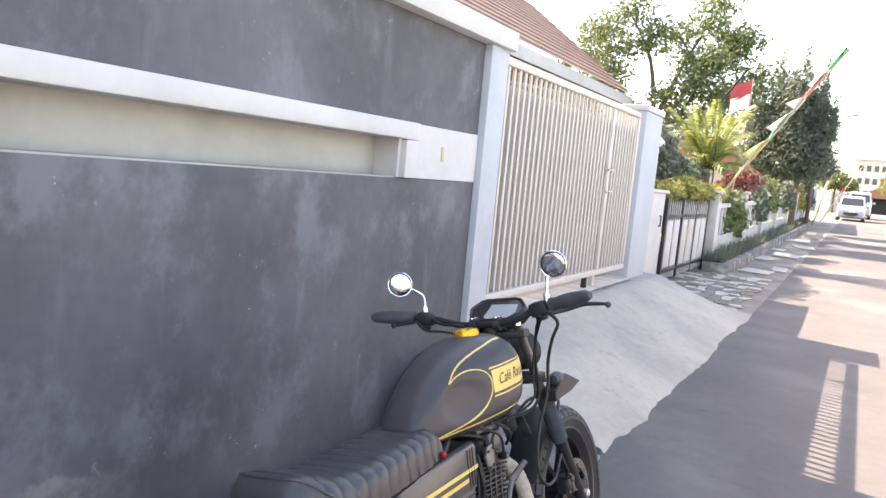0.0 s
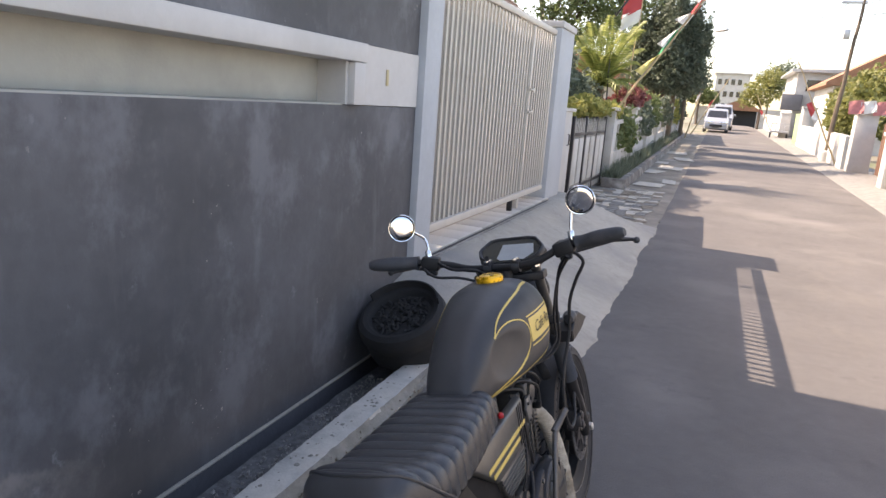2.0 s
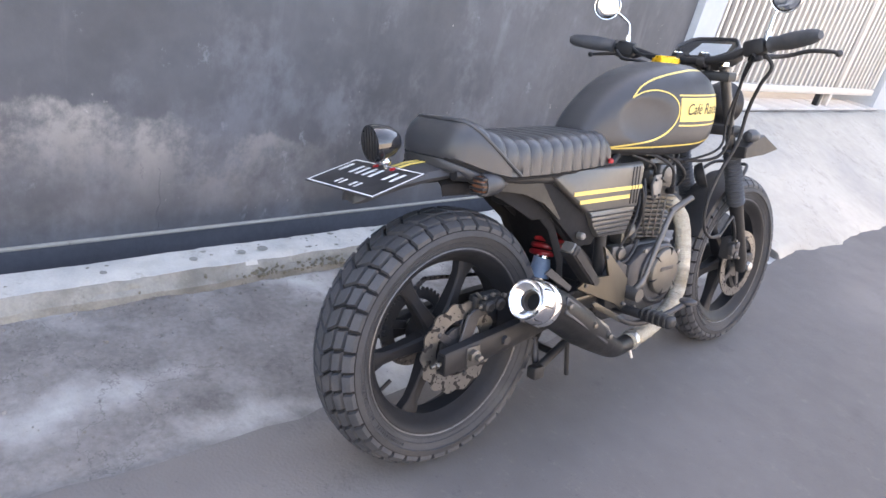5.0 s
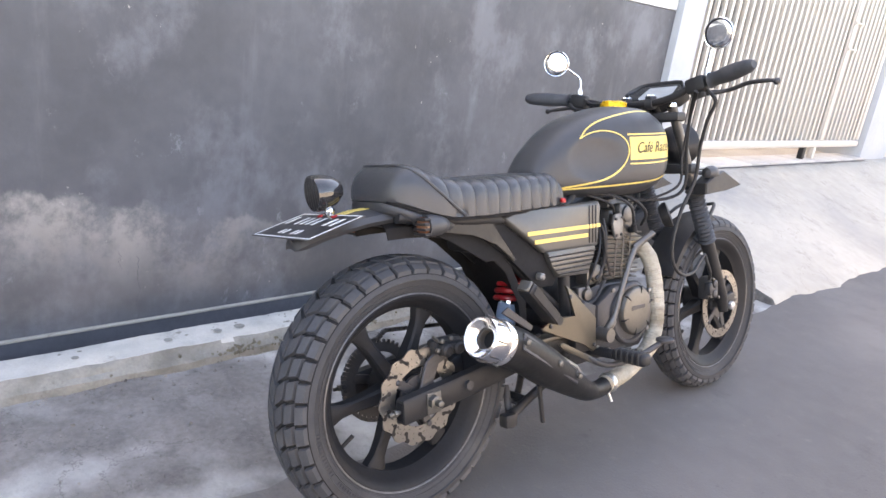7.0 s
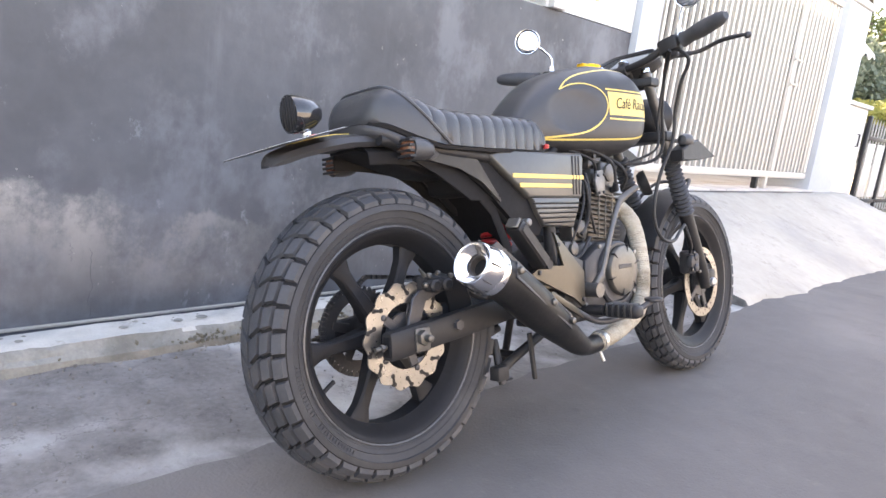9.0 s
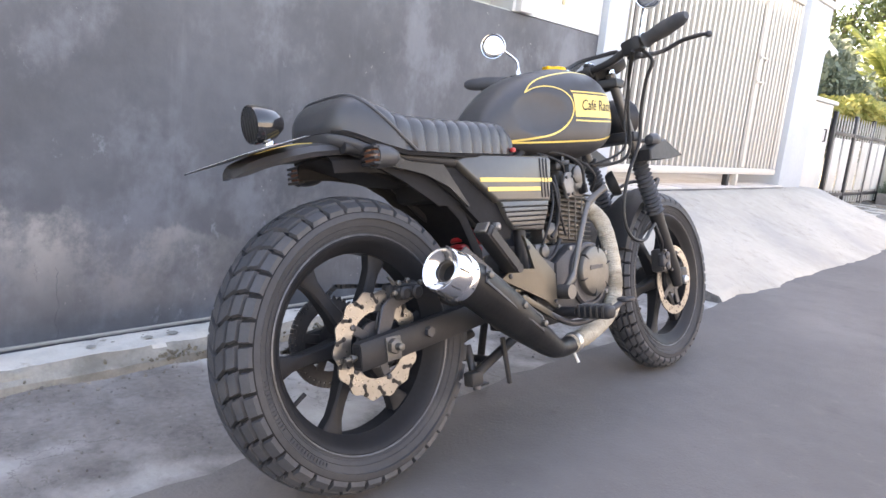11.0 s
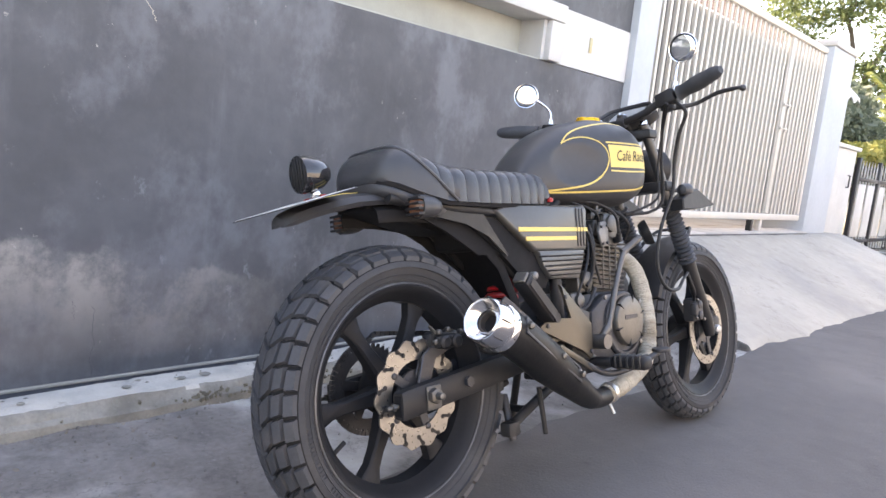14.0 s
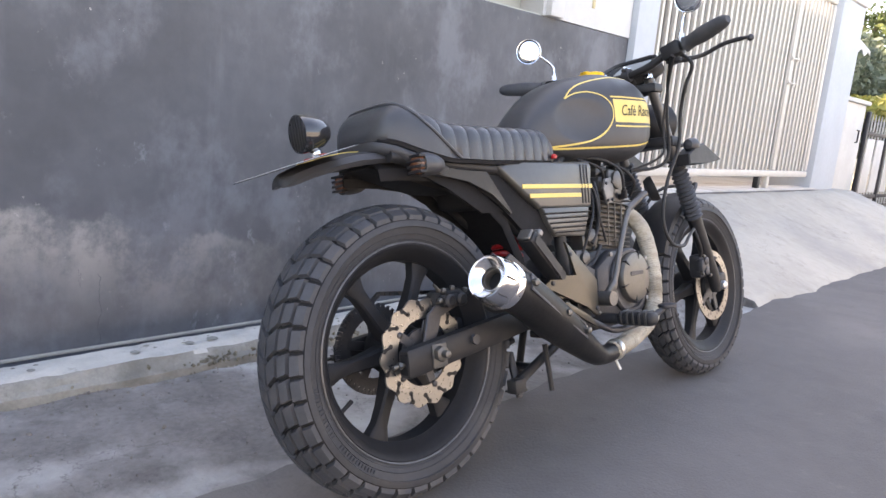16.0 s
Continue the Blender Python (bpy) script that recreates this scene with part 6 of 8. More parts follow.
for x in (-0.092, 0.092):
    bm = B()
    lathe(bm, [(0.014, 0), (0.014, 0.012)], Matrix.Translation((x, fork_y(0.985), 0.985)), 16)
    steered(part("stem_nut", bm, M["chrome"], bike, "chrome fork cap"))

BAR = [(-0.430, 0.907, 1.052), (-0.30, 0.968, 1.037), (-0.20, 0.988, 1.020), (-0.12, 0.984, 1.000), (-0.05, 0.972, 0.998), (0.05, 0.966, 0.998), (0.12, 0.968, 1.010), (0.18, 0.976, 1.036), (0.245, 0.977, 1.050), (0.384, 0.936, 1.074)]
bm = B()
tube(bm, curve_pts(BAR, 6), 0.0115, 14)
bars = part("handlebar", bm, M["frame_black"], bike, "black tubular handlebar")
for s in (-1, 1):
    def P(x, dy=0.0, dz=0.0):
        x = x * s
        for (xa, ya, za), (xb, yb, zb) in zip(BAR, BAR[1:]):
            if x <= xb:
                t = max(0.0, (x - xa) / (xb - xa))
                return Vector((x, ya + (yb - ya) * t + dy, za + (zb - za) * t + dz))
        return Vector((x, BAR[-1][1] + dy, BAR[-1][2] + dz))
    bm = B()
    g0 = 0.285 if s < 0 else 0.238
    pts = [P(g0 + 0.0105 * k) for k in range(15)]
    tube(bm, pts, [0.024, 0.0215, 0.0205, 0.021, 0.0222, 0.0232, 0.0238, 0.0238, 0.0232, 0.0225, 0.0218, 0.0210, 0.0198, 0.0172, 0.011], 18)
    part("grip", bm, M["black_rubber"], bars, "black rubber grip")
    bm = B()
    q = along(P(g0 - 0.07), P(g0))
    box(bm, (-0.024, -0.022, 0), (0.022, 0.024, 0.062), 0.010, q)
    box(bm, (-0.012, -0.038, 0.008), (0.016, -0.02, 0.045), 0.006, q)
    part("switch_block", bm, M["frame_black"], bars)
    bm = B()
    far_y = 0.070 if s < 0 else 0.100
    tube(bm, curve_pts([P(g0 - 0.08, 0.035, -0.004), P(g0 - 0.030, 0.052, -0.024), P(g0 + 0.02, far_y * 0.75, -0.030), P(0.32, far_y * 0.9, -0.026), P(0.385, far_y, -0.038), P(0.400, far_y, -0.042)], 4), [0.0085] * 6 + [0.0066] * 10 + [0.0055, 0.0055, 0.006, 0.006, 0.0065], 10)
    q0 = P(0.402, far_y, -0.042)
    bmesh.ops.create_uvsphere(bm, u_segments=12, v_segments=8, radius=0.010, matrix=Matrix.Translation(q0))
    part("lever", bm, M["cast"], bars, "dark brake lever" if s > 0 else "dark clutch lever")
    if s > 0:
        bm = B()
        box(bm, (0.175, 0.955, 1.03), (0.225, 1.005, 1.062), 0.010)
        part("master_cylinder", bm, M["frame_black"], bars)
    # mirror
    c = Vector((-0.303, 0.925, 1.160)) if s < 0 else Vector((0.266, 0.968, 1.177))
    base = P(0.252 if s < 0 else 0.222, 0.008, 0.02)
    bm = B()
    lathe(bm, [(0.010, 0), (0.010, 0.025), (0.006, 0.03)], Matrix.Translation(base - Vector((0, 0, 0.006))), 12)
    if s < 0:
        stem = curve_pts([base, base + Vector((0.0, 0.005, 0.035)), base + Vector((-0.012, 0.012, 0.062)), c + Vector((0.03, 0.02, -0.02)), c + Vector((0.0, 0.014, 0))])
    else:
        stem = curve_pts([base, base + Vector((0.002, 0.005, 0.04)), base + Vector((0.012, 0.012, 0.085)), c + Vector((0.002, 0.02, -0.03)), c + Vector((0.0, 0.014, 0))])
    tube(bm, stem, 0.0045, 10)
    stalk = part("mirror_stalk", bm, M["chrome"], bike, "curved chrome mirror stalk")
    mm = Matrix.Translation(c) @ pose(0, 0, 0, 93 if s < 0 else 96, 0, 30 if s < 0 else 4) @ Matrix.Diagonal((1.1, 1.1, 1.1, 1))
    bm = B()
    lathe(bm, [(0.0, -0.016), (0.02, -0.014), (0.034, -0.006), (0.0395, 0.001), (0.0400, 0.005), (0.0385, 0.0075), (0.0365, 0.0070), (0.0360, 0.004)], mm, 36)
    part("mirror_shell", bm, M["chrome"], stalk, "round chrome mirror shell")
    bm = B()
    lathe(bm, [(0.0355, 0.0035), (0.034, 0.0046), (0.02, 0.0056), (0.0, 0.006)], mm, 36)
    part("mirror_glass", bm, M["mirror"], stalk, "convex mirror glass")
    bm = B()
    lathe(bm, [(0.0368, 0.0062), (0.0352, 0.0068), (0.0342, 0.0058), (0.0352, 0.0045)], mm, 36, loop=True)
    part("mirror_seal", bm, M["frame_black"], stalk, "thin black rim")

for x in (-0.045, 0.045):                                        # chrome handlebar clamps
    bm = B()
    lathe(bm, [(0.0125, -0.012), (0.019, -0.012), (0.020, 0.0), (0.019, 0.012), (0.0125, 0.012)], Matrix.Translation((x, 0.967, 0.998)) @ AXIS_X, 20, loop=True)
    box(bm, (x - 0.010, 0.948, 1.010), (x + 0.010, 0.986, 1.021), 0.004)
    clamp = part("bar_clamp", bm, M["cast"], bars, "dark handlebar clamp with bright bolts")
    for y in (0.955, 0.979):
        bm = B()
        lathe(bm, [(0.0035, 0.001), (0.0045, 0.003), (0.0085, 0.003), (0.0085, 0.0)], Matrix.Translation((x, y, 1.0205)), 14)
        part("clamp_bolt", bm, M["chrome"], clamp, "chrome socket bolt")

# instrument pod
pod_m = Matrix.Translation((0.012, 1.035, 1.036)) @ pose(0, 0, 0, 33, 0, 0)
HEX = [(-0.112, 0.008), (-0.100, -0.030), (-0.055, -0.060), (0.055, -0.060), (0.100, -0.030), (0.112, 0.008), (0.075, 0.058), (-0.075, 0.058)]
bm = B()
prism(bm, HEX, -0.045, pod_m, 0.014, 3)
pod = steered(part("instrument_pod", bm, M["frame_black"], bike, "black six-sided instrument pod"))
bm = B()
prism(bm, [(x * 0.88, y * 0.85) for x, y in HEX], 0.002, pod_m @ Matrix.Translation((0, 0, 0.0005)), 0.001, 1)
part("pod_glass", bm, M["smoke"], pod, "glossy dark instrument glass")
# pale display, drawn large to carry the sky's reflection in its colour
bm = B()
prism(bm, [(-0.040, -0.036), (-0.028, -0.046), (0.050, -0.046), (0.078, -0.020), (0.072, 0.024), (-0.030, 0.028)], 0.0014, pod_m @ Matrix.Translation((0, 0, 0.0028)), 0.0006, 1)
part("display", bm, M["lcd_glare"], pod, "pale display panel with sky glare in its colour")
bm = B()                                                         # raised rounded rim
rim = [Vector((x, y, 0)) for x, y in HEX]
ring_pts = []
for a, b2 in zip(rim, rim[1:] + rim[:1]):
    ring_pts += [a.lerp(b2, 0.14), a.lerp(b2, 0.5), a.lerp(b2, 0.86)]
rings(bm, [[pod_m @ Vector((p.x * f, p.y * f, z)) for f, z in ((1.0, -0.010), (0.99, 0.004), (0.955, 0.009), (0.91, 0.007), (0.885, 0.0))] for p in ring_pts], loop=True)
part("pod_trim", bm, M["matt_black"], pod, "rounded black rim")
bm = B()                                                         # switch stalk on the pod
tube(bm, [pod_m @ Vector((-0.06, -0.05, 0)), pod_m @ Vector((-0.062, -0.055, 0.03))], 0.007, 10)
part("pod_switch", bm, M["frame_black"], pod)
bm = B()
lathe(bm, [(0.02, -0.085), (0.055, -0.06), (0.074, -0.02), (0.078, 0.02), (0.082, 0.026), (0.082, 0.036), (0.076, 0.038), (0.05, 0.048), (0.0, 0.052)], Matrix.Translation((0, 1.185, 0.868)) @ pose(0, 0, 0, -88, 0, 0) @ Matrix.Diagonal((0.88, 0.88, 0.88, 1)), 40)
steered(part("headlamp", bm, M["frame_black"], bike, "round black headlamp"))
for s in (-1, 1):
    m = Matrix.Translation((0.140 * s, 1.165, 0.775)) @ pose(0, 0, 0, -90, 0, 0)
    bm = B()
    lathe(bm, [(0.0, -0.03), (0.016, -0.024), (0.0225, -0.005), (0.0225, 0.012), (0.018, 0.026), (0.0, 0.032)], m, 20)
    tube(bm, [(0.08 * s, 1.10, 0.775), (0.140 * s, 1.165, 0.775)], 0.007, 10)
    ind = steered(part("front_indicator", bm, M["matt_black"], bike, "black bullet front indicator"))
    bm = B()
    prism(bm, [(1.115, 0.742), (1.17, 0.768), (1.225, 0.780), (1.345, 0.729), (1.24, 0.714), (1.115, 0.706)], 0.05, Matrix.Translation((0.132 * s - 0.025, 0, 0)) @ RIGHT, 0.004, 1)
    part("indicator_wing", bm, M["frame_black"], ind, "pointed black shell")
bm = B()                                                         # short front mudguard
rows = []
for k in range(10):
    a = radians(100 + k * 6.2)
    r = 0.338
    p = Vector((0, FC[1] + r * math.cos(a), FC[2] + r * math.sin(a)))
    d = Vector((0, math.cos(a), math.sin(a)))
    prof = [(-0.062, -0.02), (-0.06, -0.004), (-0.03, 0.006), (0, 0.009), (0.03, 0.006), (0.06, -0.004), (0.062, -0.02)]
    rows.append([p + Vector((x, 0, 0)) + d * h for x, h in prof] + [p + Vector((x * 0.96, 0, 0)) + d * (h - 0.004) for x, h in reversed(prof)])
rings(bm, rows)
guard = steered(part("front_mudguard", bm, M["frame_black"], bike, "short black front mudguard"))
bm = B()
for s in (-1, 1):
    a = Vector((0.062 * s, fork_y(0.60) + 0.01, 0.615))
    tube(bm, curve_pts([(0.092 * s, fork_y(0.54), 0.53), (0.085 * s, fork_y(0.58) + 0.03, 0.60), (0.06 * s, fork_y(0.6) + 0.13, 0.655), (0, fork_y(0.6) + 0.20, 0.652)]), 0.006, 10)
part("guard_stay", bm, M["frame_black"], guard)
bm = B()                                                         # front caliper
box(bm, (0.056, 1.25, 0.33), (0.098, 1.305, 0.41), 0.010)
box(bm, (0.085, 1.24, 0.35), (0.112, 1.295, 0.395), 0.008)
for z in (0.352, 0.388):
    lathe(bm, [(0.014, 0), (0.014, 0.005), (0.009, 0.008)], Matrix.Translation((0.110, 1.268, z)) @ AXIS_X, 14)
fcal = steered(part("front_caliper", bm, M["cast"], bike, "dark cast front brake caliper"))
for y, z in ((1.246, 0.345), (1.262, 0.404), (1.300, 0.336)):
    bm = B()
    lathe(bm, [(0.006, 0), (0.006, 0.007), (0.003, 0.009)], Matrix.Translation((0.104, y, z)) @ AXIS_X, 8)
    part("caliper_bolt", bm, M["cover"], fcal, "dull steel bolt")


def hose(pts, r=0.0045, label="", material=None):
    bm = B()
    tube(bm, curve_pts(pts, 8), r, 8)
    part("cable", bm, material or M["frame_black"], bike, label)


hose([(0.215, 0.98, 1.03), (0.245, 0.995, 0.99), (0.215, 1.005, 0.935), (0.180, 1.03, 0.86), (0.165, 1.03, 0.76), (0.145, 0.985, 0.66), (0.14, 0.950, 0.57), (0.14, 0.955, 0.50), (0.138, 1.005, 0.458), (0.132, 1.08, 0.452), (0.124, 1.135, 0.478), (0.114, 1.19, 0.50)], 0.0055, "black brake hose")
hose([(0.114, 1.19, 0.50), (0.122, 1.200, 0.46), (0.118, 1.222, 0.43), (0.10, 1.250, 0.405)], 0.0055, "black brake hose to the caliper")
hose([(0.21, 0.945, 1.02), (0.17, 0.99, 0.97), (0.14, 1.02, 0.86), (0.13, 1.03, 0.74), (0.10, 0.98, 0.70), (0.04, 0.86, 0.70)], 0.005, "black throttle cable")
hose([(0.215, 0.945, 1.015), (0.16, 1.00, 0.94), (0.13, 1.01, 0.83), (0.125, 1.0, 0.74), (0.07, 0.90, 0.695)], 0.004)
hose([(-0.21, 0.96, 1.03), (-0.15, 0.93, 1.01), (-0.07, 0.93, 1.00), (-0.03, 0.97, 0.95)], 0.005, "black clutch cable")
hose([(-0.25, 0.93, 1.02), (-0.20, 0.905, 0.995), (-0.12, 0.91, 0.985), (-0.05, 0.95, 0.95)], 0.0045)
hose([(0.06, 0.99, 0.95), (0.07, 1.0, 0.86), (0.06, 0.96, 0.78), (0.03, 0.92, 0.74)], 0.006)
hose([(0.0, 1.09, 0.90), (0.05, 1.03, 0.86), (0.04, 0.99, 0.80), (0.02, 0.94, 0.76)], 0.008, "taped wiring loom")
hose([(-0.04, 1.09, 0.88), (-0.05, 1.02, 0.82), (-0.03, 0.96, 0.76)], 0.006)

# ---- bin beside the wall ----
rubber_bin = root("rubber_bin", pose(-1.10, 2.45, 0.02, 26, -8, 0) @ Matrix.Diagonal((1.04, 1.04, 0.95, 1)), "squat black bin made of old tyres beside the wall", "bin")
bm = B()
lathe(bm, [(0.17, 0.0), (0.21, 0.02), (0.232, 0.06), (0.236, 0.11), (0.226, 0.15), (0.236, 0.18), (0.250, 0.21), (0.252, 0.25), (0.240, 0.288), (0.212, 0.303), (0.188, 0.296), (0.176, 0.278), (0.168, 0.262), (0.0, 0.256)], Matrix(), 52)
part("body", bm, M["bin_rubber"], rubber_bin)
bm = B()
rt = random.Random(31)
for k in range(120):
    a, r = rt.uniform(0, 6.28), 0.150 * math.sqrt(rt.random())
    c = Vector((r * math.cos(a), r * math.sin(a), 0.262 + rt.uniform(0, 0.010)))
    a = rt.uniform(0, 6.28)
    d = Vector((math.cos(a), math.sin(a), 0)) * rt.uniform(0.014, 0.028)
    tube(bm, [c - d, c + Vector((0, 0, rt.uniform(0.004, 0.012))), c + d], [0.006, 0.010, 0.006], 7)
part("rubber_tangle", bm, M["bin_rubber"], rubber_bin, "tangle of rubber strips inside")["kind"] = "stuff"
bm = B()
rows = []
for k in range(19):
    a = radians(20 + k * 140 / 18)
    rows.append([(r * math.cos(a), r * math.sin(a), z) for r, z in ((0.215, 0.28), (0.222, 0.345), (0.212, 0.345), (0.205, 0.28))])
rings(bm, rows)
part("raised_rim", bm, M["bin_rubber"], rubber_bin)

# ---- foliage ----
def leaf_mat(name, col, col2, rough=0.55):
    m = bpy.data.materials.new(name)
    m.use_nodes = True
    n, l = m.node_tree.nodes, m.node_tree.links
    b = n["Principled BSDF"]
    geo = n.new("ShaderNodeNewGeometry")
    x = n.new("ShaderNodeMix")
    x.data_type = "RGBA"
    x.inputs["A"].default_value, x.inputs["B"].default_value = (*col, 1), (*col2, 1)
    l.new(geo.outputs["Random Per Island"], x.inputs["Factor"])
    l.new(x.outputs["Result"], b.inputs["Base Color"])
    b.inputs["Roughness"].default_value = rough
    thin = n.new("ShaderNodeBsdfTranslucent")                    # light shows through the leaves
    l.new(x.outputs["Result"], thin.inputs["Color"])
    both = n.new("ShaderNodeMixShader")
    both.inputs[0].default_value = 0.42
    l.new(b.outputs[0], both.inputs[1])
    l.new(thin.outputs[0], both.inputs[2])
    l.new(both.outputs[0], n["Material Output"].inputs["Surface"])
    b.inputs["Transmission Weight"].default_value = 0.0
    b.inputs["Subsurface Weight"].default_value = 0.0
    return m


M["leaf_green"] = leaf_mat("green_leaves", (0.085, 0.12, 0.045), (0.20, 0.24, 0.10))
M["leaf_dark"] = leaf_mat("dark_conifer_leaves", (0.085, 0.112, 0.085), (0.19, 0.225, 0.16))
M["leaf_yellow"] = leaf_mat("yellow_green_leaves", (0.23, 0.25, 0.07), (0.45, 0.41, 0.13))
M["leaf_olive"] = leaf_mat("olive_leaves", (0.13, 0.15, 0.05), (0.28, 0.27, 0.09))
M["leaf_red"] = leaf_mat("red_leaves", (0.16, 0.05, 0.05), (0.34, 0.13, 0.12))
M["leaf_palm"] = leaf_mat("palm_fronds", (0.16, 0.21, 0.06), (0.36, 0.38, 0.13))
M["slab_pale"] = mat("dusty_pale_slab", (0.46, 0.43, 0.38), 0.9, var=0.25, scale=9, bump=0.5)
M["slab_brown"] = mat("earthy_slab", (0.22, 0.185, 0.145), 0.95, var=0.3, scale=9, bump=0.5)
M["slab_grey"] = mat("grey_slab", (0.20, 0.195, 0.185), 0.92, var=0.3, scale=9, bump=0.5)
M["bark"] = mat("tree_bark", (0.13, 0.10, 0.075), 0.9, var=0.3, scale=8, bump=0.8, bscale=30)
M["bamboo"] = mat("dry_bamboo", (0.42, 0.33, 0.2), 0.6, var=0.15, scale=12)
# red paled towards pink, with the distance haze put into its colour
M["cloth_hazed"] = mat("hazed_red_cloth", (0.52, 0.20, 0.20), 0.8, var=0.25, scale=8)
M["cloth_white"] = mat("white_cloth", (0.72, 0.72, 0.70), 0.8, var=0.05)
M["cloth_red"] = mat("red_cloth", (0.5, 0.07, 0.075), 0.8, var=0.1)
M["cloth_green"] = mat("green_cloth", (0.05, 0.34, 0.16), 0.8, var=0.1)
M["cloth_yellow"] = mat("pale_yellow_cloth", (0.62, 0.56, 0.22), 0.8, var=0.1)
M["old_white"] = mat("stained_white_paint", (0.50, 0.49, 0.47), 0.85, var=0.14, scale=3, bump=0.2, col2=(0.4, 0.38, 0.34), amount=0.25)
M["balcony"] = mat("grey_balcony_paint", (0.16, 0.16, 0.17), 0.8, var=0.2, scale=3)
M["iron"] = mat("dark_iron", (0.03, 0.03, 0.035), 0.5, 0.3, var=0.2)
M["green_paint"] = mat("light_green_paint", (0.34, 0.5, 0.2), 0.7, var=0.1)
M["car_white"] = mat("silver_car_paint", (0.27, 0.285, 0.31), 0.22, var=0.03, scale=2, coat=0.6)
M["brick_roof"] = mat("orange_roof_tiles", (0.30, 0.15, 0.09), 0.85, var=0.25, scale=5, bump=0.5, bscale=14)
M["wood"] = mat("brown_wooden_gate", (0.16, 0.085, 0.06), 0.7, var=0.2, scale=5)


def leaves(name, blobs, count, size, material, parent, seed, label="", shell=0.45, long=1.6):
    """A crown of many small leaves in several ragged clumps."""
    rng = np.random.RandomState(seed)
    vol = np.array([b[3] * b[4] * b[5] for b in blobs]) ** 0.75
    which = rng.choice(len(blobs), count, p=vol / vol.sum())
    bl = np.array(blobs)[which]
    d = rng.normal(size=(count, 3))
    d /= np.linalg.norm(d, axis=1)[:, None]
    r = shell + (1 - shell) * rng.rand(count) ** 0.6
    r *= 1 + 0.22 * np.sin(d[:, 0] * 7 + which) * np.sin(d[:, 2] * 6 + which * 2.0)
    c = bl[:, :3] + d * bl[:, 3:6] * r[:, None]
    a = rng.normal(size=(count, 3))
    a /= np.linalg.norm(a, axis=1)[:, None]
    b2 = np.cross(a, rng.normal(size=(count, 3)))
    b2 /= np.linalg.norm(b2, axis=1)[:, None]
    s = size * (0.6 + 0.8 * rng.rand(count))[:, None]
    v = np.empty((count, 4, 3))
    v[:, 0], v[:, 1], v[:, 2], v[:, 3] = c - a * s * long / 2, c + b2 * s * 0.4, c + a * s * long / 2, c - b2 * s * 0.4
    me = bpy.data.meshes.new(name)
    me.from_pydata(v.reshape(-1, 3).tolist(), [], np.arange(count * 4).reshape(-1, 4).tolist())
    me.materials.append(material)
    ob = new(name, me)
    ob.parent = parent
    ob["kind"] = "stuff"
    return tagged(ob, label)


def limbs(parent, base, top, r, branches, seed):
    rng = random.Random(seed)
    bm = B()
    base, top = Vector(base), Vector(top)
    mid = base.lerp(top, 0.5) + Vector((rng.uniform(-0.15, 0.15), rng.uniform(-0.15, 0.15), 0))
    tube(bm, curve_pts([base, mid, top], 6), [r * (1.15 - 0.6 * k / 12) for k in range(13)], 10)
    part("trunk", bm, M["bark"], parent)
    for a, b2 in branches:
        a, b2 = Vector(a), Vector(b2)
        m = a.lerp(b2, 0.5) + Vector((rng.uniform(-0.3, 0.3), rng.uniform(-0.3, 0.3), rng.uniform(0, 0.4)))
        bm = B()
        tube(bm, curve_pts([a, m, b2], 5), [r * (0.5 - 0.38 * k / 10) for k in range(11)], 8)
        for j in range(4):
            p = m.lerp(b2, 0.1 + 0.22 * j)
            q = p + Vector((rng.uniform(-0.9, 0.9), rng.uniform(-0.9, 0.9), rng.uniform(0.0, 0.8)))
            tube(bm, [p, p.lerp(q, 0.5) + Vector((0, 0, 0.08)), q], [r * 0.14, r * 0.1, r * 0.05], 6)
        part("branch", bm, M["bark"], parent)


# broad tree behind the carport
tree = root("broadleaf_tree", pose(-5.2, 21, -0.5), "tall sparse broadleaf tree behind the houses", "tree")
br = [((0, 0, 3.6), (-2.6, 0.3, 6.3)), ((0, 0, 3.9), (-1.0, -0.6, 7.4)), ((0, 0, 4.2), (1.2, 0.4, 7.2)), ((0, 0, 3.8), (1.9, 0.2, 6.1)), ((0, 0, 3.4), (1.4, -0.9, 5.2)), ((0, 0, 3.3), (-1.8, -0.8, 5.0))]
limbs(tree, (0, 0, 0), (0, 0, 4.3), 0.19, br, 3)
blobs = [(x + dx, y, z + dz, 0.85, 0.85, 0.5) for _, (x, y, z) in br for dx, dz in ((0, 0), (0.95, -0.55), (-0.85, -0.4), (0.2, 0.6), (0.5, -1.0), (-0.4, -1.1))]
leaves("crown", blobs, 21000, 0.085, M["leaf_green"], tree, 5, "sparse olive-green leaves", 0.05)

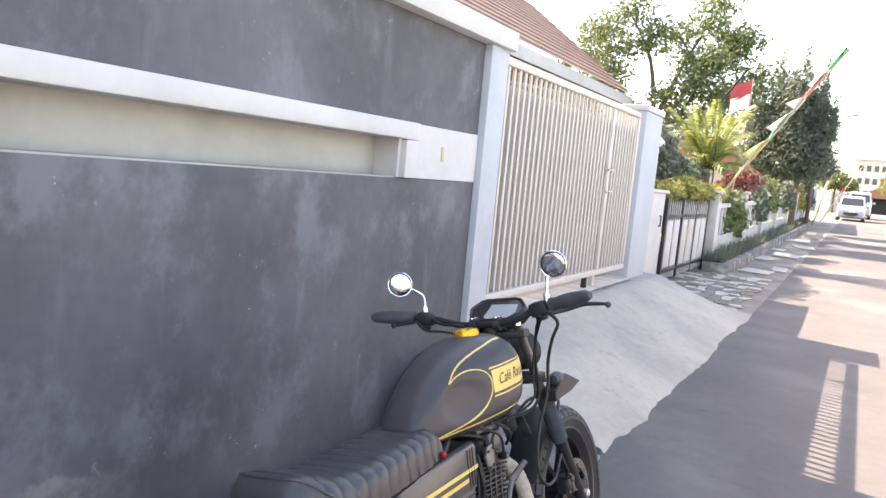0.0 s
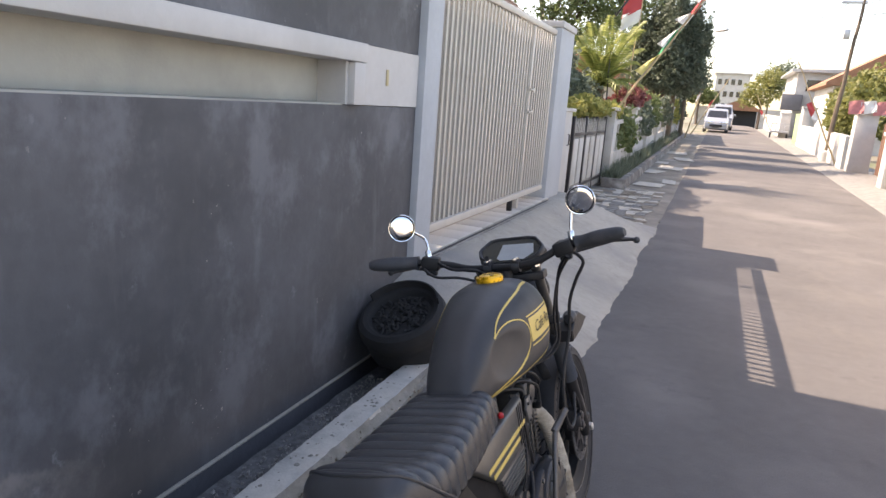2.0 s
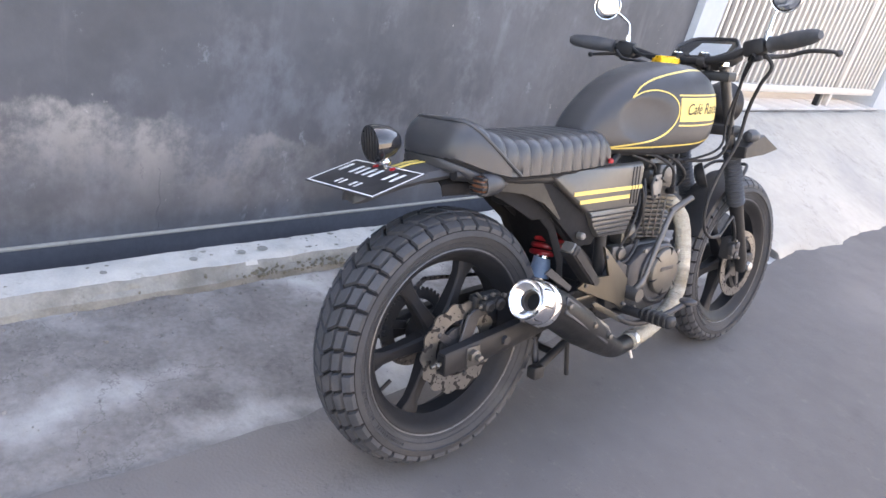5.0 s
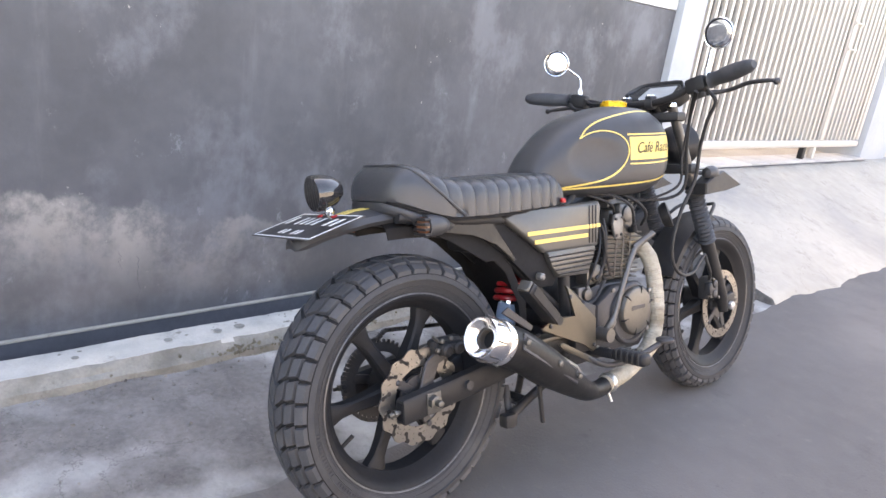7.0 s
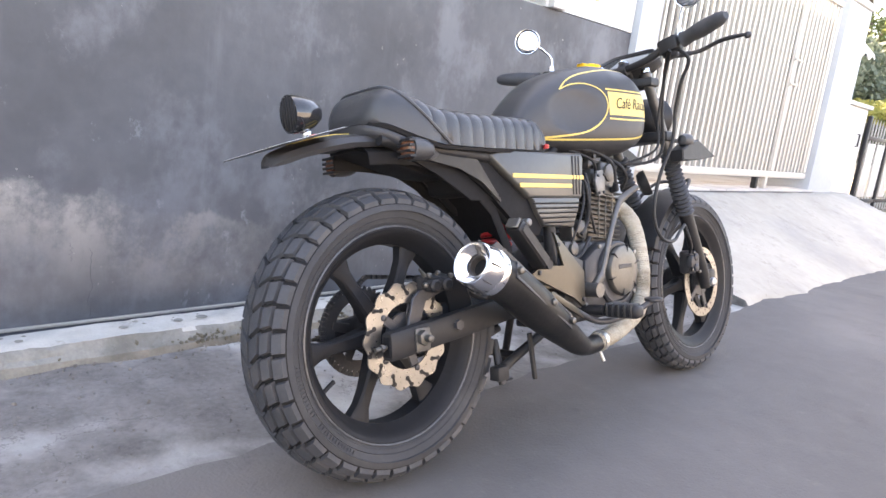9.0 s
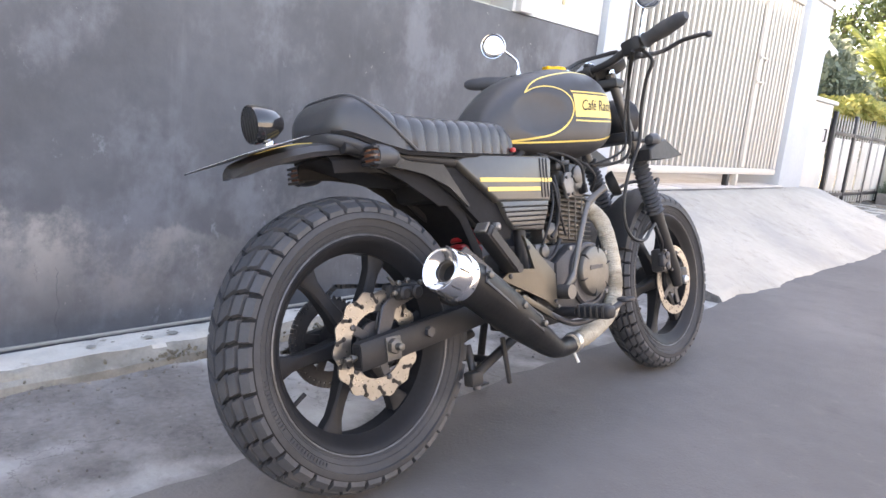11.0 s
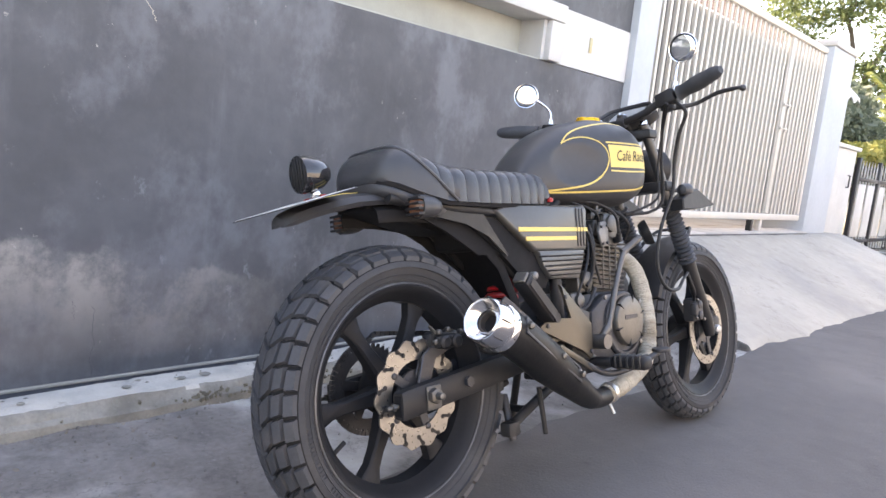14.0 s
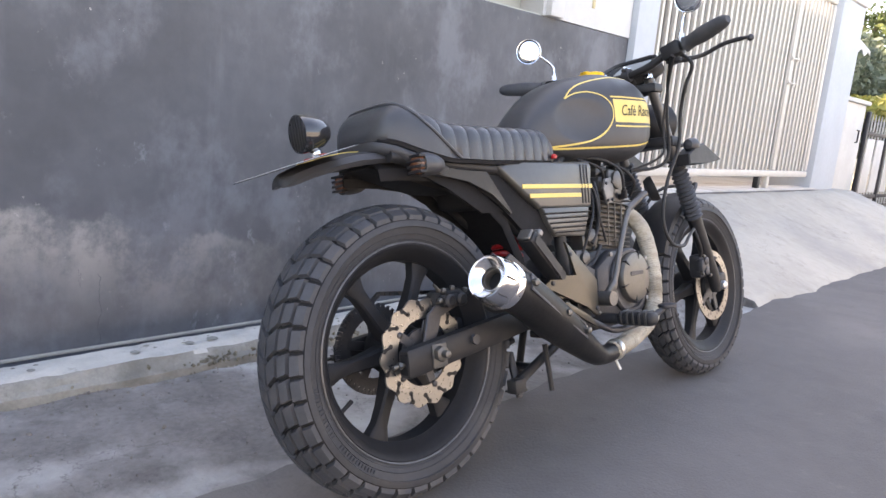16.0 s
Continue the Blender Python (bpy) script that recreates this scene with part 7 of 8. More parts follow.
# dark conifers over the fence
for i, (x, y, spires) in enumerate(((-1.9, 24.0, ((-0.75, 0.0, 4.8), (-0.15, 0.3, 5.65), (0.55, -0.2, 5.75), (1.15, 0.1, 5.1), (1.55, 0.2, 4.2), (0.2, 0.4, 5.1))), (-1.5, 28.0, ((0, 0, 5.6), (0.5, 0.2, 5.2), (-0.5, 0.0, 4.9))))):
    con = root("conifer_tree", pose(x, y, lift(y)), "dense dark green conifer with several spires behind the fence", "tree", "conifers behind the fence")
    limbs(con, (0, 0, 0), (0, 0, 3.5), 0.13, [((0, 0, 1.6), (sx, sy, sz - 1.2)) for sx, sy, sz in spires], 9 + i)
    blobs = []
    for sx, sy, sz in spires:
        for k in range(7):
            t = k / 6
            w = 0.72 * (1 - t) ** 0.7 + 0.13
            blobs.append((sx * (0.5 + 0.5 * t) + (0.25 * math.sin(k * 2.1 + i) if k < 4 else 0), sy, 2.45 + (sz - 2.45) * t, w, w, 0.58))
    leaves("crown", blobs, 34000, 0.062, M["leaf_dark"], con, 11 + i, "dense dark needles in clumps", 0.3, 2.6)

# feathery palm
palm = root("palm_tree", pose(-2.15, 14.3, 0.30) @ Matrix.Diagonal((0.92, 0.92, 0.96, 1)), "young palm with arching yellow-green fronds", "palm")
bm = B()
tube(bm, [(0, 0, 0), (0.05, 0, 0.9), (0.02, 0, 1.7)], [0.12, 0.1, 0.09], 10)
part("trunk", bm, M["bark"], palm)
for k in range(34):
    a = k * 2.4
    L = 0.82 + 0.2 * math.sin(k * 1.7)
    up = 1.0 + 0.5 * math.cos(k * 1.1)
    bm = B()
    spine = [Vector((0.02, 0, 1.7)) + Vector((math.cos(a) * L * t, math.sin(a) * L * t, 1.0 * up * t * 1.5 - 0.75 * t * t)) for t in [j / 12 for j in range(13)]]
    tube(bm, spine, [0.018 - 0.0012 * j for j in range(13)], 6)
    side = Vector((-math.sin(a), math.cos(a), 0))
    for j in range(2, 13):
        for q in range(3):
            p = spine[j - 1].lerp(spine[j], q / 3)
            w = 0.25 * math.sin(math.pi * (0.12 + 0.8 * j / 13))
            d = (spine[j] - spine[j - 1]).normalized()
            for sgn in (-1, 1):
                tip = p + side * sgn * w + d * 0.16 - Vector((0, 0, 0.10))
                bm.faces.new([bm.verts.new(v) for v in (p, p + d * 0.034 + side * sgn * w * 0.4, tip, p - d * 0.006 + side * sgn * w * 0.4)])
    part("frond", bm, M["leaf_palm"], palm, smooth=False)


def shrub(name, at, blobs, count, size, material, label, seed, group=""):
    ob = root(name, pose(*at), label, "shrub", group)
    bm = B()
    for j in range(4):
        a = j * 1.6
        tube(bm, [(0, 0, 0), (0.1 * math.cos(a), 0.1 * math.sin(a), blobs[0][2] * 0.6), (0.28 * math.cos(a), 0.28 * math.sin(a), blobs[0][2] * 1.05)], [0.03, 0.02, 0.008], 6)
    part("stem", bm, M["bark"], ob)
    leaves("foliage", blobs, count, size, material, ob, seed)
    return ob


shrub("yellow_shrub", (-1.95, 11.6, 0.1), [(0, -1.3, 1.38, 0.28, 0.7, 0.15), (0.1, -0.4, 1.44, 0.3, 0.7, 0.19), (0.1, 0.5, 1.43, 0.3, 0.7, 0.17), (0.25, 1.2, 1.38, 0.3, 0.6, 0.15)], 3600, 0.07, M["leaf_yellow"], "clipped yellow-green hedge plant above the garden gate", 21)
shrub("red_shrub", (-1.95, 16.8, 0.15), [(0, 0, 1.45, 0.45, 0.6, 0.4), (0.2, 0.5, 1.75, 0.35, 0.5, 0.3), (0.1, -0.3, 1.75, 0.3, 0.4, 0.25)], 1500, 0.10, M["leaf_red"], "dark red leafy shrub behind the fence", 22)
shrub("garden_shrub", (-2.75, 11.6, 0.0), [(0.1, -2.0, 1.75, 0.5, 0.9, 0.8), (0, -0.6, 2.0, 0.6, 1.0, 0.75), (0.0, 0.2, 2.2, 0.6, 1.0, 0.6), (0.1, 0.7, 1.7, 0.6, 1.0, 0.8), (0.2, 2.0, 1.5, 0.6, 1.0, 0.85)], 9000, 0.085, M["leaf_dark"], "tall dark green shrub behind the garden gate", 23)
shrub("yard_hedge", (-3.6, 5.4, 0.4), [(0, -1.2, 1.75, 0.35, 0.8, 0.5), (0, 0, 1.85, 0.35, 0.9, 0.5), (0, 1.3, 1.8, 0.35, 0.9, 0.5)], 3600, 0.10, M["leaf_dark"], "dark green hedge in the yard behind the gate", 27)
for i, (x, y, h) in enumerate(((-1.75, 15.0, 1.15), (-1.75, 19.0, 1.35), (-1.8, 22.0, 1.5), (-1.7, 26.0, 1.5), (-1.7, 31.0, 1.4), (-1.6, 35.0, 1.5))):
    shrub("fence_shrub", (x, y, lift(y)), [(0, 0, h, 0.38, 0.8, 0.42), (0.1, 0.5, h - 0.35, 0.35, 0.6, 0.4), (0.05, -0.5, h - 0.3, 0.33, 0.5, 0.35)], 1300, 0.09, M["leaf_dark"] if i % 2 else M["leaf_yellow"] if i == 4 else M["leaf_green"], "leafy green shrub growing through the fence", 30 + i, "shrubs along the fence")

# ---- left side of the street: apron, garden gate, fence ----
bm = B()
sheet(bm, steps(-1.95, -0.14, 0.12), steps(8.1, 40, 0.25), lambda x, y: lift(y) - 0.012 + 0.01 * noise.noise((x * 2, y * 2, 0)) + 0.02 * max(0, (-0.8 - x)))
tagged(link("verge", bm, M["paving"]), "dusty broken paving along the street", "pavement", kind="structure")
slabs = root("paving_slabs", Matrix(), "broken pale paving slabs before the garden gate", "paving", kind="structure")
rs = random.Random(4)
NX, NY = 9, 20                                                   # flush crazy paving, laid without gaps
corner = {(i, j): (-1.85 + i * 0.165 + rs.uniform(-0.05, 0.05), 8.25 + j * 0.19 + rs.uniform(-0.06, 0.06)) for i in range(NX + 1) for j in range(NY + 1)}
for i in range(NX):
    for j in range(NY):
        if rs.random() < 0.16:
            continue
        quad = [corner[i, j], corner[i + 1, j], corner[i + 1, j + 1], corner[i, j + 1]]
        cx, cy = sum(p[0] for p in quad) / 4, sum(p[1] for p in quad) / 4
        bm = B()
        prism(bm, [((px - cx) * 0.90, (py - cy) * 0.90) for px, py in quad], 0.010, pose(cx, cy, lift(cy) - 0.006 + 0.02 * max(0, -0.8 - cx)), 0.003, 1)
        part("slab", bm, M[("slab_pale", "slab_brown", "slab_grey", "slab_pale")[rs.randrange(4)]], slabs)
for cx, cy, wx, wy in ((-0.75, 13.1, 0.30, 0.42), (-0.42, 13.9, 0.16, 0.5), (-0.95, 15.8, 0.28, 0.5), (-0.60, 17.2, 0.34, 0.6), (-1.0, 18.6, 0.3, 0.5), (-0.45, 20.5, 0.3, 0.8), (-0.8, 23.0, 0.4, 0.9)):
    bm = B()                                                     # single pale slabs lying in the dusty verge
    prism(bm, [(-wx * rs.uniform(0.8, 1), -wy * rs.uniform(0.7, 1)), (wx * rs.uniform(0.7, 1), -wy), (wx, wy * rs.uniform(0.6, 1)), (-wx * rs.uniform(0.6, 1), wy)], 0.014, pose(cx, cy, lift(cy) - 0.010 + 0.02 * max(0, -0.8 - cx), 0, 0, rs.uniform(-12, 12)), 0.004, 1)
    part("slab", bm, M["slab_pale"], slabs)

canopy = root("scalloped_canopy", pose(0, 0, 0), "white corrugated canopy behind the gate post", "canopy")
bm = B()
rows = []
for k in range(46):
    y = 7.46 + k * 0.055
    w = 0.035 * math.sin(k * 1.05)
    rows.append([(-1.95, y, 2.16 + w), (-1.95, y, 2.20 + w), (-2.3, y, 2.58), (-3.6, y, 2.78), (-3.6, y, 2.76), (-2.3, y, 2.55)])
rings(bm, rows)
part("sheet", bm, M["white_wall"], canopy)
for y in (8.2, 9.7):
    bm = B()
    tube(bm, [(-2.4, y, -0.1), (-2.4, y, 2.5)], 0.03)
    part("post", bm, M["iron"], canopy)

side_door = root("side_panel", Matrix(), "narrow white steel panel beside the garden gate", "gate panel")
bm = B()
box(bm, (-1.66, 7.47, -0.02), (-1.60, 8.95, 1.42), 0.01)
part("panel", bm, M["old_white"], side_door)
bm = B()
box(bm, (-1.70, 7.47, 1.422), (-1.56, 9.0, 1.47), 0.01)
part("top_cap", bm, M["old_white"], side_door)
bm = B()
tube(bm, [(-1.595, 8.72, 0.95), (-1.57, 8.72, 0.95), (-1.57, 8.72, 1.1), (-1.595, 8.72, 1.1)], 0.01, 8)
part("handle", bm, M["iron"], side_door)

garden_gate = root("garden_gate", Matrix(), "black iron garden gate with white panels", "gate")
for i in range(4):
    y = 9.12 + i * 1.02
    bm = B()
    box(bm, (-1.635, y, 0.10), (-1.585, y + 0.075, 1.36), 0.008)
    part("stile", bm, M["iron"], garden_gate)
    if i < 3:
        bm = B()
        box(bm, (-1.615, y + 0.16, 0.30), (-1.595, y + 0.48, 1.02), 0.006)
        part("panel", bm, M["old_white"], garden_gate, "white panel")
        bm = B()
        box(bm, (-1.615, y + 0.60, 0.30), (-1.595, y + 0.94, 1.02), 0.006)
        part("panel", bm, M["old_white"], garden_gate, "white panel")
        for z in (0.22, 1.06):
            bm = B()
            box(bm, (-1.63, y + 0.1, z), (-1.59, y + 1.02, z + 0.05), 0.006)
            part("rail", bm, M["iron"], garden_gate)
for i in range(22):
    y = 9.2 + i * 0.14
    bm = B()
    tube(bm, [(-1.605, y, 0.12), (-1.605, y, 1.26), (-1.605, y, 1.34)], [0.010, 0.010, 0.002], 6)
    part("spear", bm, M["old_white"], garden_gate)

fence = root("garden_fence", Matrix(), "white masonry garden fence with posts and low panels", "fence")
FY = [12.5, 15.9, 19.4, 22.9, 26.4, 29.9, 33.4, 36.9]
for i, y in enumerate(FY):
    z = lift(y)
    bm = B()
    box(bm, (-1.78, y, z - 0.2), (-1.48, y + 0.34, z + 1.40), 0.012)
    box(bm, (-1.82, y - 0.04, z + 1.402), (-1.44, y + 0.38, z + 1.47), 0.012)
    part("post", bm, M["old_white"], fence)
    if i < len(FY) - 1:
        y1 = FY[i + 1]
        for lo, hi in ((-0.2, 0.55), (1.12, 1.20)):
            bm = B()
            rows = [[(x, yy, lift(yy) + zz) for x, zz in ((-1.72, lo), (-1.56, lo), (-1.56, hi), (-1.72, hi))] for yy in (y + 0.345, y1 - 0.005)]
            rings(bm, rows)
            part("low_wall" if lo < 0 else "top_rail", bm, M["old_white"], fence, smooth=False)
        for k in range(8):
            yy = y + 0.55 + k * 0.36
            bm = B()
            box(bm, (-1.67, yy, lift(yy) + 0.552), (-1.61, yy + 0.17, lift(yy) + 1.118), 0.008)
            part("baluster", bm, M["old_white"], fence)

bm = B()
rows = [[(-1.22, y, lift(y) - 0.1), (-1.20, y, lift(y) + 0.17), (-1.08, y, lift(y) + 0.17), (-1.05, y, lift(y) - 0.1)] for y in steps(11.9, 36, 0.8)]
rings(bm, rows)
box(bm, (-1.50, 11.78, -0.1), (-1.05, 11.92, lift(12) + 0.18), 0.01)
tagged(link("planter_kerb", bm, M["gutter"]), "low concrete planter edge along the fence", "kerb", kind="structure")
bm = B()
sheet(bm, steps(-1.56, -1.2, 0.12), steps(11.9, 36, 0.6), lambda x, y: lift(y) + 0.11)
tagged(link("planter_soil", bm, M["soil"]), "earth in the planter strip", "ground", kind="structure")
rng = np.random.RandomState(8)
n = 4200
base = np.stack([-1.52 + 0.3 * rng.rand(n), 12.0 + 23 * rng.rand(n) ** 1.4, np.zeros(n)], 1)
base[:, 2] = [lift(y) + 0.10 for y in base[:, 1]]
tip = base + np.stack([0.09 * rng.randn(n), 0.09 * rng.randn(n), 0.14 + 0.2 * rng.rand(n)], 1)
w = 0.012 * np.stack([rng.randn(n), rng.randn(n), np.zeros(n)], 1)
me = bpy.data.meshes.new("grass")
me.from_pydata(np.stack([base - w, base + w, tip], 1).reshape(-1, 3).tolist(), [], np.arange(n * 3).reshape(-1, 3).tolist())
me.materials.append(M["leaf_dark"])
tagged(new("grass", me), "ragged green grass in the planter strip", "grass", kind="stuff")


# ---- flags on poles ----
def cloth(bm, corners, n=6, wave=0.04):
    a, b2, c, d = [Vector(p) for p in corners]
    nrm = (b2 - a).cross(d - a).normalized()
    g = [[a.lerp(b2, i / n).lerp(d.lerp(c, i / n), j / n) + nrm * wave * math.sin(i * 1.3 + j * 0.8) * (i / n) for i in range(n + 1)] for j in range(n + 1)]
    vv = [[bm.verts.new(p) for p in row] for row in g]
    for r0, r1 in zip(vv, vv[1:]):
        for i in range(n):
            bm.faces.new((r0[i], r0[i + 1], r1[i + 1], r1[i]))


def pole(name, a, b2, r, material, label, category="pole", group=""):
    a = Vector(a)
    ob = root(name, pose(*a), label, category, group)
    bm = B()
    d = Vector(b2) - a
    tube(bm, [d * (k / 8) + Vector((0.015 * math.sin(k * 2), 0, 0)) for k in range(9)], [r * (1 - 0.06 * k) for k in range(9)], 8)
    part("shaft", bm, material, ob)
    return ob


p1 = pole("banner_pole", (-1.92, 14.0, 0.1), (-1.95, 14.0, 3.5), 0.02, M["iron"], "thin dark pole with a furled banner")
bm = B()
box(bm, (-0.03, -0.02, 0), (0.03, 0.02, 0.75), 0.012, along((-0.03, 0, 3.3), (0.28, 0.0, 3.78)))
part("furled_banner", bm, M["iron"], p1)
p2 = pole("flag_pole", (-1.66, 14.5, 0.12), (-1.48, 14.5, 3.95), 0.022, M["bamboo"], "bamboo pole with a red and white flag", "flag pole")
for z0, z1, mm in ((3.52, 3.80, "cloth_red"), (3.26, 3.52, "cloth_white")):
    bm = B()
    cloth(bm, [(0.16, 0, z0 - 0.12 + 0.12), (-0.22, -0.05, z0 - 0.22), (-0.20, -0.05, z1 - 0.14), (0.17, 0, z1)])
    part("flag", bm, M[mm], p2, "red cloth" if mm == "cloth_red" else "white cloth")
p3 = pole("leaning_bamboo", (-1.78, 13.6, 1.3), (0.20, 13.6, 4.35), 0.028, M["bamboo"], "bamboo pole leaning over the street with coloured pennants", "flag pole")
d3 = Vector((1.98, 0, 3.05))
for t0, t1, w0, w1, mm in ((0.30, 0.44, 0.22, 0.03, "cloth_yellow"), (0.43, 0.62, 0.05, 0.06, "cloth_green"), (0.48, 0.62, 0.20, 0.03, "cloth_white"), (0.63, 0.70, 0.24, 0.05, "cloth_white"), (0.68, 0.86, 0.06, 0.06, "cloth_red"), (0.76, 0.86, 0.15, 0.05, "cloth_white"), (0.88, 1.0, 0.10, 0.05, "cloth_green")):
    bm = B()
    a, b2, off = d3 * t0, d3 * t1, Vector((-0.80, -0.12, 0.45))
    cloth(bm, [b2 - off * 0.03, b2 + off * w1, a + off * w0, a - off * 0.03])
    part("pennant", bm, M[mm], p3, mm.replace("cloth_", "").replace("_", " ") + " cloth")
for i, (a, b2) in enumerate((((-1.0, 33.0, 0.5), (-0.15, 33.0, 4.6)), ((-0.9, 37.0, 0.6), (0.6, 37.0, 3.6)), ((3.95, 23.0, 0.28), (2.38, 23.0, 3.4)), ((3.9, 52.0, 0.8), (2.6, 52.0, 3.3)))):
    pk = pole("leaning_bamboo", a, b2, 0.03, M["bamboo"], "bamboo flag pole leaning over the street", "flag pole", "leaning flag poles")
    dk = Vector(b2) - Vector(a)
    bm = B()
    cloth(bm, [dk * 0.62, dk * 0.62 + Vector((-0.16, 0, -0.1)), dk * 0.50 + Vector((-0.14, 0, -0.12)), dk * 0.54])
    part("flag", bm, M["cloth_red"], pk, "red cloth")
    bm = B()
    cloth(bm, [dk * 0.54, dk * 0.50 + Vector((-0.14, 0, -0.12)), dk * 0.42 + Vector((-0.12, 0, -0.1)), dk * 0.46])
    part("flag", bm, M["cloth_white"], pk, "white cloth")

# ---- utility poles, street lamp, wires ----
u1 = pole("utility_pole", (-1.2, 32.0, 0.3), (-1.2, 32.0, 7.6), 0.09, M["bark"], "wooden utility pole with a street lamp", "utility pole", "utility poles")
bm = B()
tube(bm, curve_pts([(0, 0, 4.6), (0.4, -0.3, 4.85), (1.0, -1.0, 4.85)]), 0.03, 8)
part("lamp_arm", bm, M["steel"], u1)
bm = B()
box(bm, (-0.3, -0.1, -0.06), (0.3, 0.1, 0.05), 0.04, pose(1.15, -1.15, 4.85, 0, -4, -40))
part("lamp_head", bm, M["steel"], u1, "grey street lamp head")
u2 = pole("utility_pole", (3.85, 25.0, 0.2), (4.15, 25.0, 5.6), 0.085, M["bark"], "brown wooden utility pole with wires", "utility pole", "utility poles")
bm = B()
box(bm, (-0.12, -0.08, 4.1), (0.06, 0.08, 4.4), 0.02)
box(bm, (-0.35, -0.03, 5.2), (0.4, 0.03, 5.28), 0.01)
part("cross_arm", bm, M["steel"], u2)
bm = B()
lathe(bm, [(0.16, 0), (0.16, 0.45), (0.12, 0.5)], Matrix(), 16)
part("footing", bm, M["old_white"], u2, "white painted footing")
for i, (a, b2, sag) in enumerate((((3.7, 25.0, 5.4), (-1.2, 60.0, 6.4), 0.5), ((4.2, 25.0, 5.4), (9.0, 3.0, 6.2), 0.5), ((4.0, 25.0, 5.0), (10.0, 4.0, 5.4), 0.5))):
    ob = root("wire", pose(*a), "black overhead wire between the poles", "wire", "overhead wires")
    bm = B()
    d = Vector(b2) - Vector(a)
    tube(bm, [d * (k / 16) - Vector((0, 0, sag * 4 * (k / 16) * (1 - k / 16))) for k in range(17)], 0.012, 5)
    part("strand", bm, M["iron"], ob)

# ---- parked van ----
car = root("parked_van", pose(0.24, 44.5, lift(44.5)) @ Matrix.Diagonal((0.88, 0.88, 0.84, 1)), "silver minivan parked at the kerb of the street", "car")
SEC = [(0.0, 0.32, 0.62, 0.74), (0.12, 0.22, 0.80, 0.80), (0.55, 0.2, 0.95, 0.82), (0.95, 0.2, 1.05, 0.83), (1.55, 0.2, 1.62, 0.83), (1.9, 0.2, 1.78, 0.83), (3.6, 0.2, 1.80, 0.83), (3.95, 0.22, 1.6, 0.82), (4.1, 0.3, 0.9, 0.78)]
bm = B()
rows = []
for y, zb, zt, hw in SEC:
    belt = min(zt - 0.02, 1.02)
    top = hw * (0.97 if zt < 1.1 else 0.80)
    rows.append([(-hw * 0.96, y, zb), (-hw, y, zb + 0.2), (-hw * 0.99, y, belt), (-top, y, zt - 0.03), (-top * 0.8, y, zt), (top * 0.8, y, zt), (top, y, zt - 0.03), (hw * 0.99, y, belt), (hw, y, zb + 0.2), (hw * 0.96, y, zb)])
rings(bm, rows)
part("body", bm, M["car_white"], car, sharp=50)
bm = B()
rings(bm, [[(-0.66, 1.02, 1.07), (0.66, 1.02, 1.07), (0.66, 1.00, 1.10), (-0.66, 1.00, 1.10)], [(-0.58, 1.50, 1.58), (0.58, 1.50, 1.58), (0.58, 1.48, 1.60), (-0.58, 1.48, 1.60)]])
part("windscreen", bm, M["smoke"], car, "dark windscreen", smooth=False)
for s in (-1, 1):
    bm = B()
    box(bm, (0.38 * s - 0.16, 0.0, 0.66), (0.38 * s + 0.16, 0.14, 0.80), 0.03)
    box(bm, (0.62 * s - 0.1, 0.06, 0.67), (0.62 * s + 0.1, 0.2, 0.82), 0.03)
    part("headlight", bm, M["chrome"], car)
    bm = B()
    box(bm, (0.92 * s - 0.1, 1.1, 1.0), (0.92 * s + 0.1, 1.18, 1.14), 0.03)
    part("wing_mirror", bm, M["car_white"], car)
    bm = B()
    box(bm, (0.80 * s - 0.02, 1.6, 1.08), (0.80 * s + 0.02, 3.6, 1.5), 0.01)
    part("side_window", bm, M["smoke"], car)
    for y in (0.75, 3.3):
        m = Matrix.Translation((0.74 * s, y, 0.30)) @ AXIS_X
        bm = B()
        lathe(bm, [(0.18, -0.09), (0.28, -0.1), (0.31, -0.06), (0.31, 0.06), (0.28, 0.1), (0.18, 0.09)], m, 24, loop=True)
        wh = part("wheel", bm, M["black_rubber"], car)
        bm = B()
        lathe(bm, [(0.19, -0.07), (0.19, 0.07), (0.05, 0.085)], m, 16)
        part("rim", bm, M["steel"], wh)
bm = B()
box(bm, (-0.42, -0.02, 0.42), (0.42, 0.03, 0.60), 0.02)
part("grille", bm, M["iron"], car)
bm = B()
box(bm, (-0.24, -0.03, 0.36), (0.24, -0.022, 0.41), 0.002)
part("number_plate", bm, M["plate_black"], car)

behind = copy_thing(car, pose(0.55, 50.5, lift(50.5)) @ Matrix.Diagonal((1, 1, 1.2, 1)))

# ---- right side of the street ----
bm = B()
sheet(bm, [3.24, 3.6, 4.2, 5.0], steps(-14, 60, 1.0), lambda x, y: lift(y) - 0.015 + (0.05 if x > 3.5 else -0.03))
tagged(link("right_verge", bm, M["slab_grey"]), "pale dusty strip along the far side of the road", "pavement", kind="structure")
east = root("east_wall", Matrix(), "white garden wall on the far side of the street", "wall", kind="structure")
for y0, y1, h in ((21.9, 34.0, 1.0), (45.0, 62.0, 1.2), (-14.0, 16.9, 2.0)):
    bm = B()
    rows = [[(x, y, lift(y) + z) for x, z in ((3.9 if y0 > 0 else 4.4, -0.2), (4.15 if y0 > 0 else 4.65, -0.2), (4.15 if y0 > 0 else 4.65, h), (3.9 if y0 > 0 else 4.4, h))] for y in (y0, y1)]
    rings(bm, rows)
    part("wall_run", bm, M["old_white"], east, smooth=False)
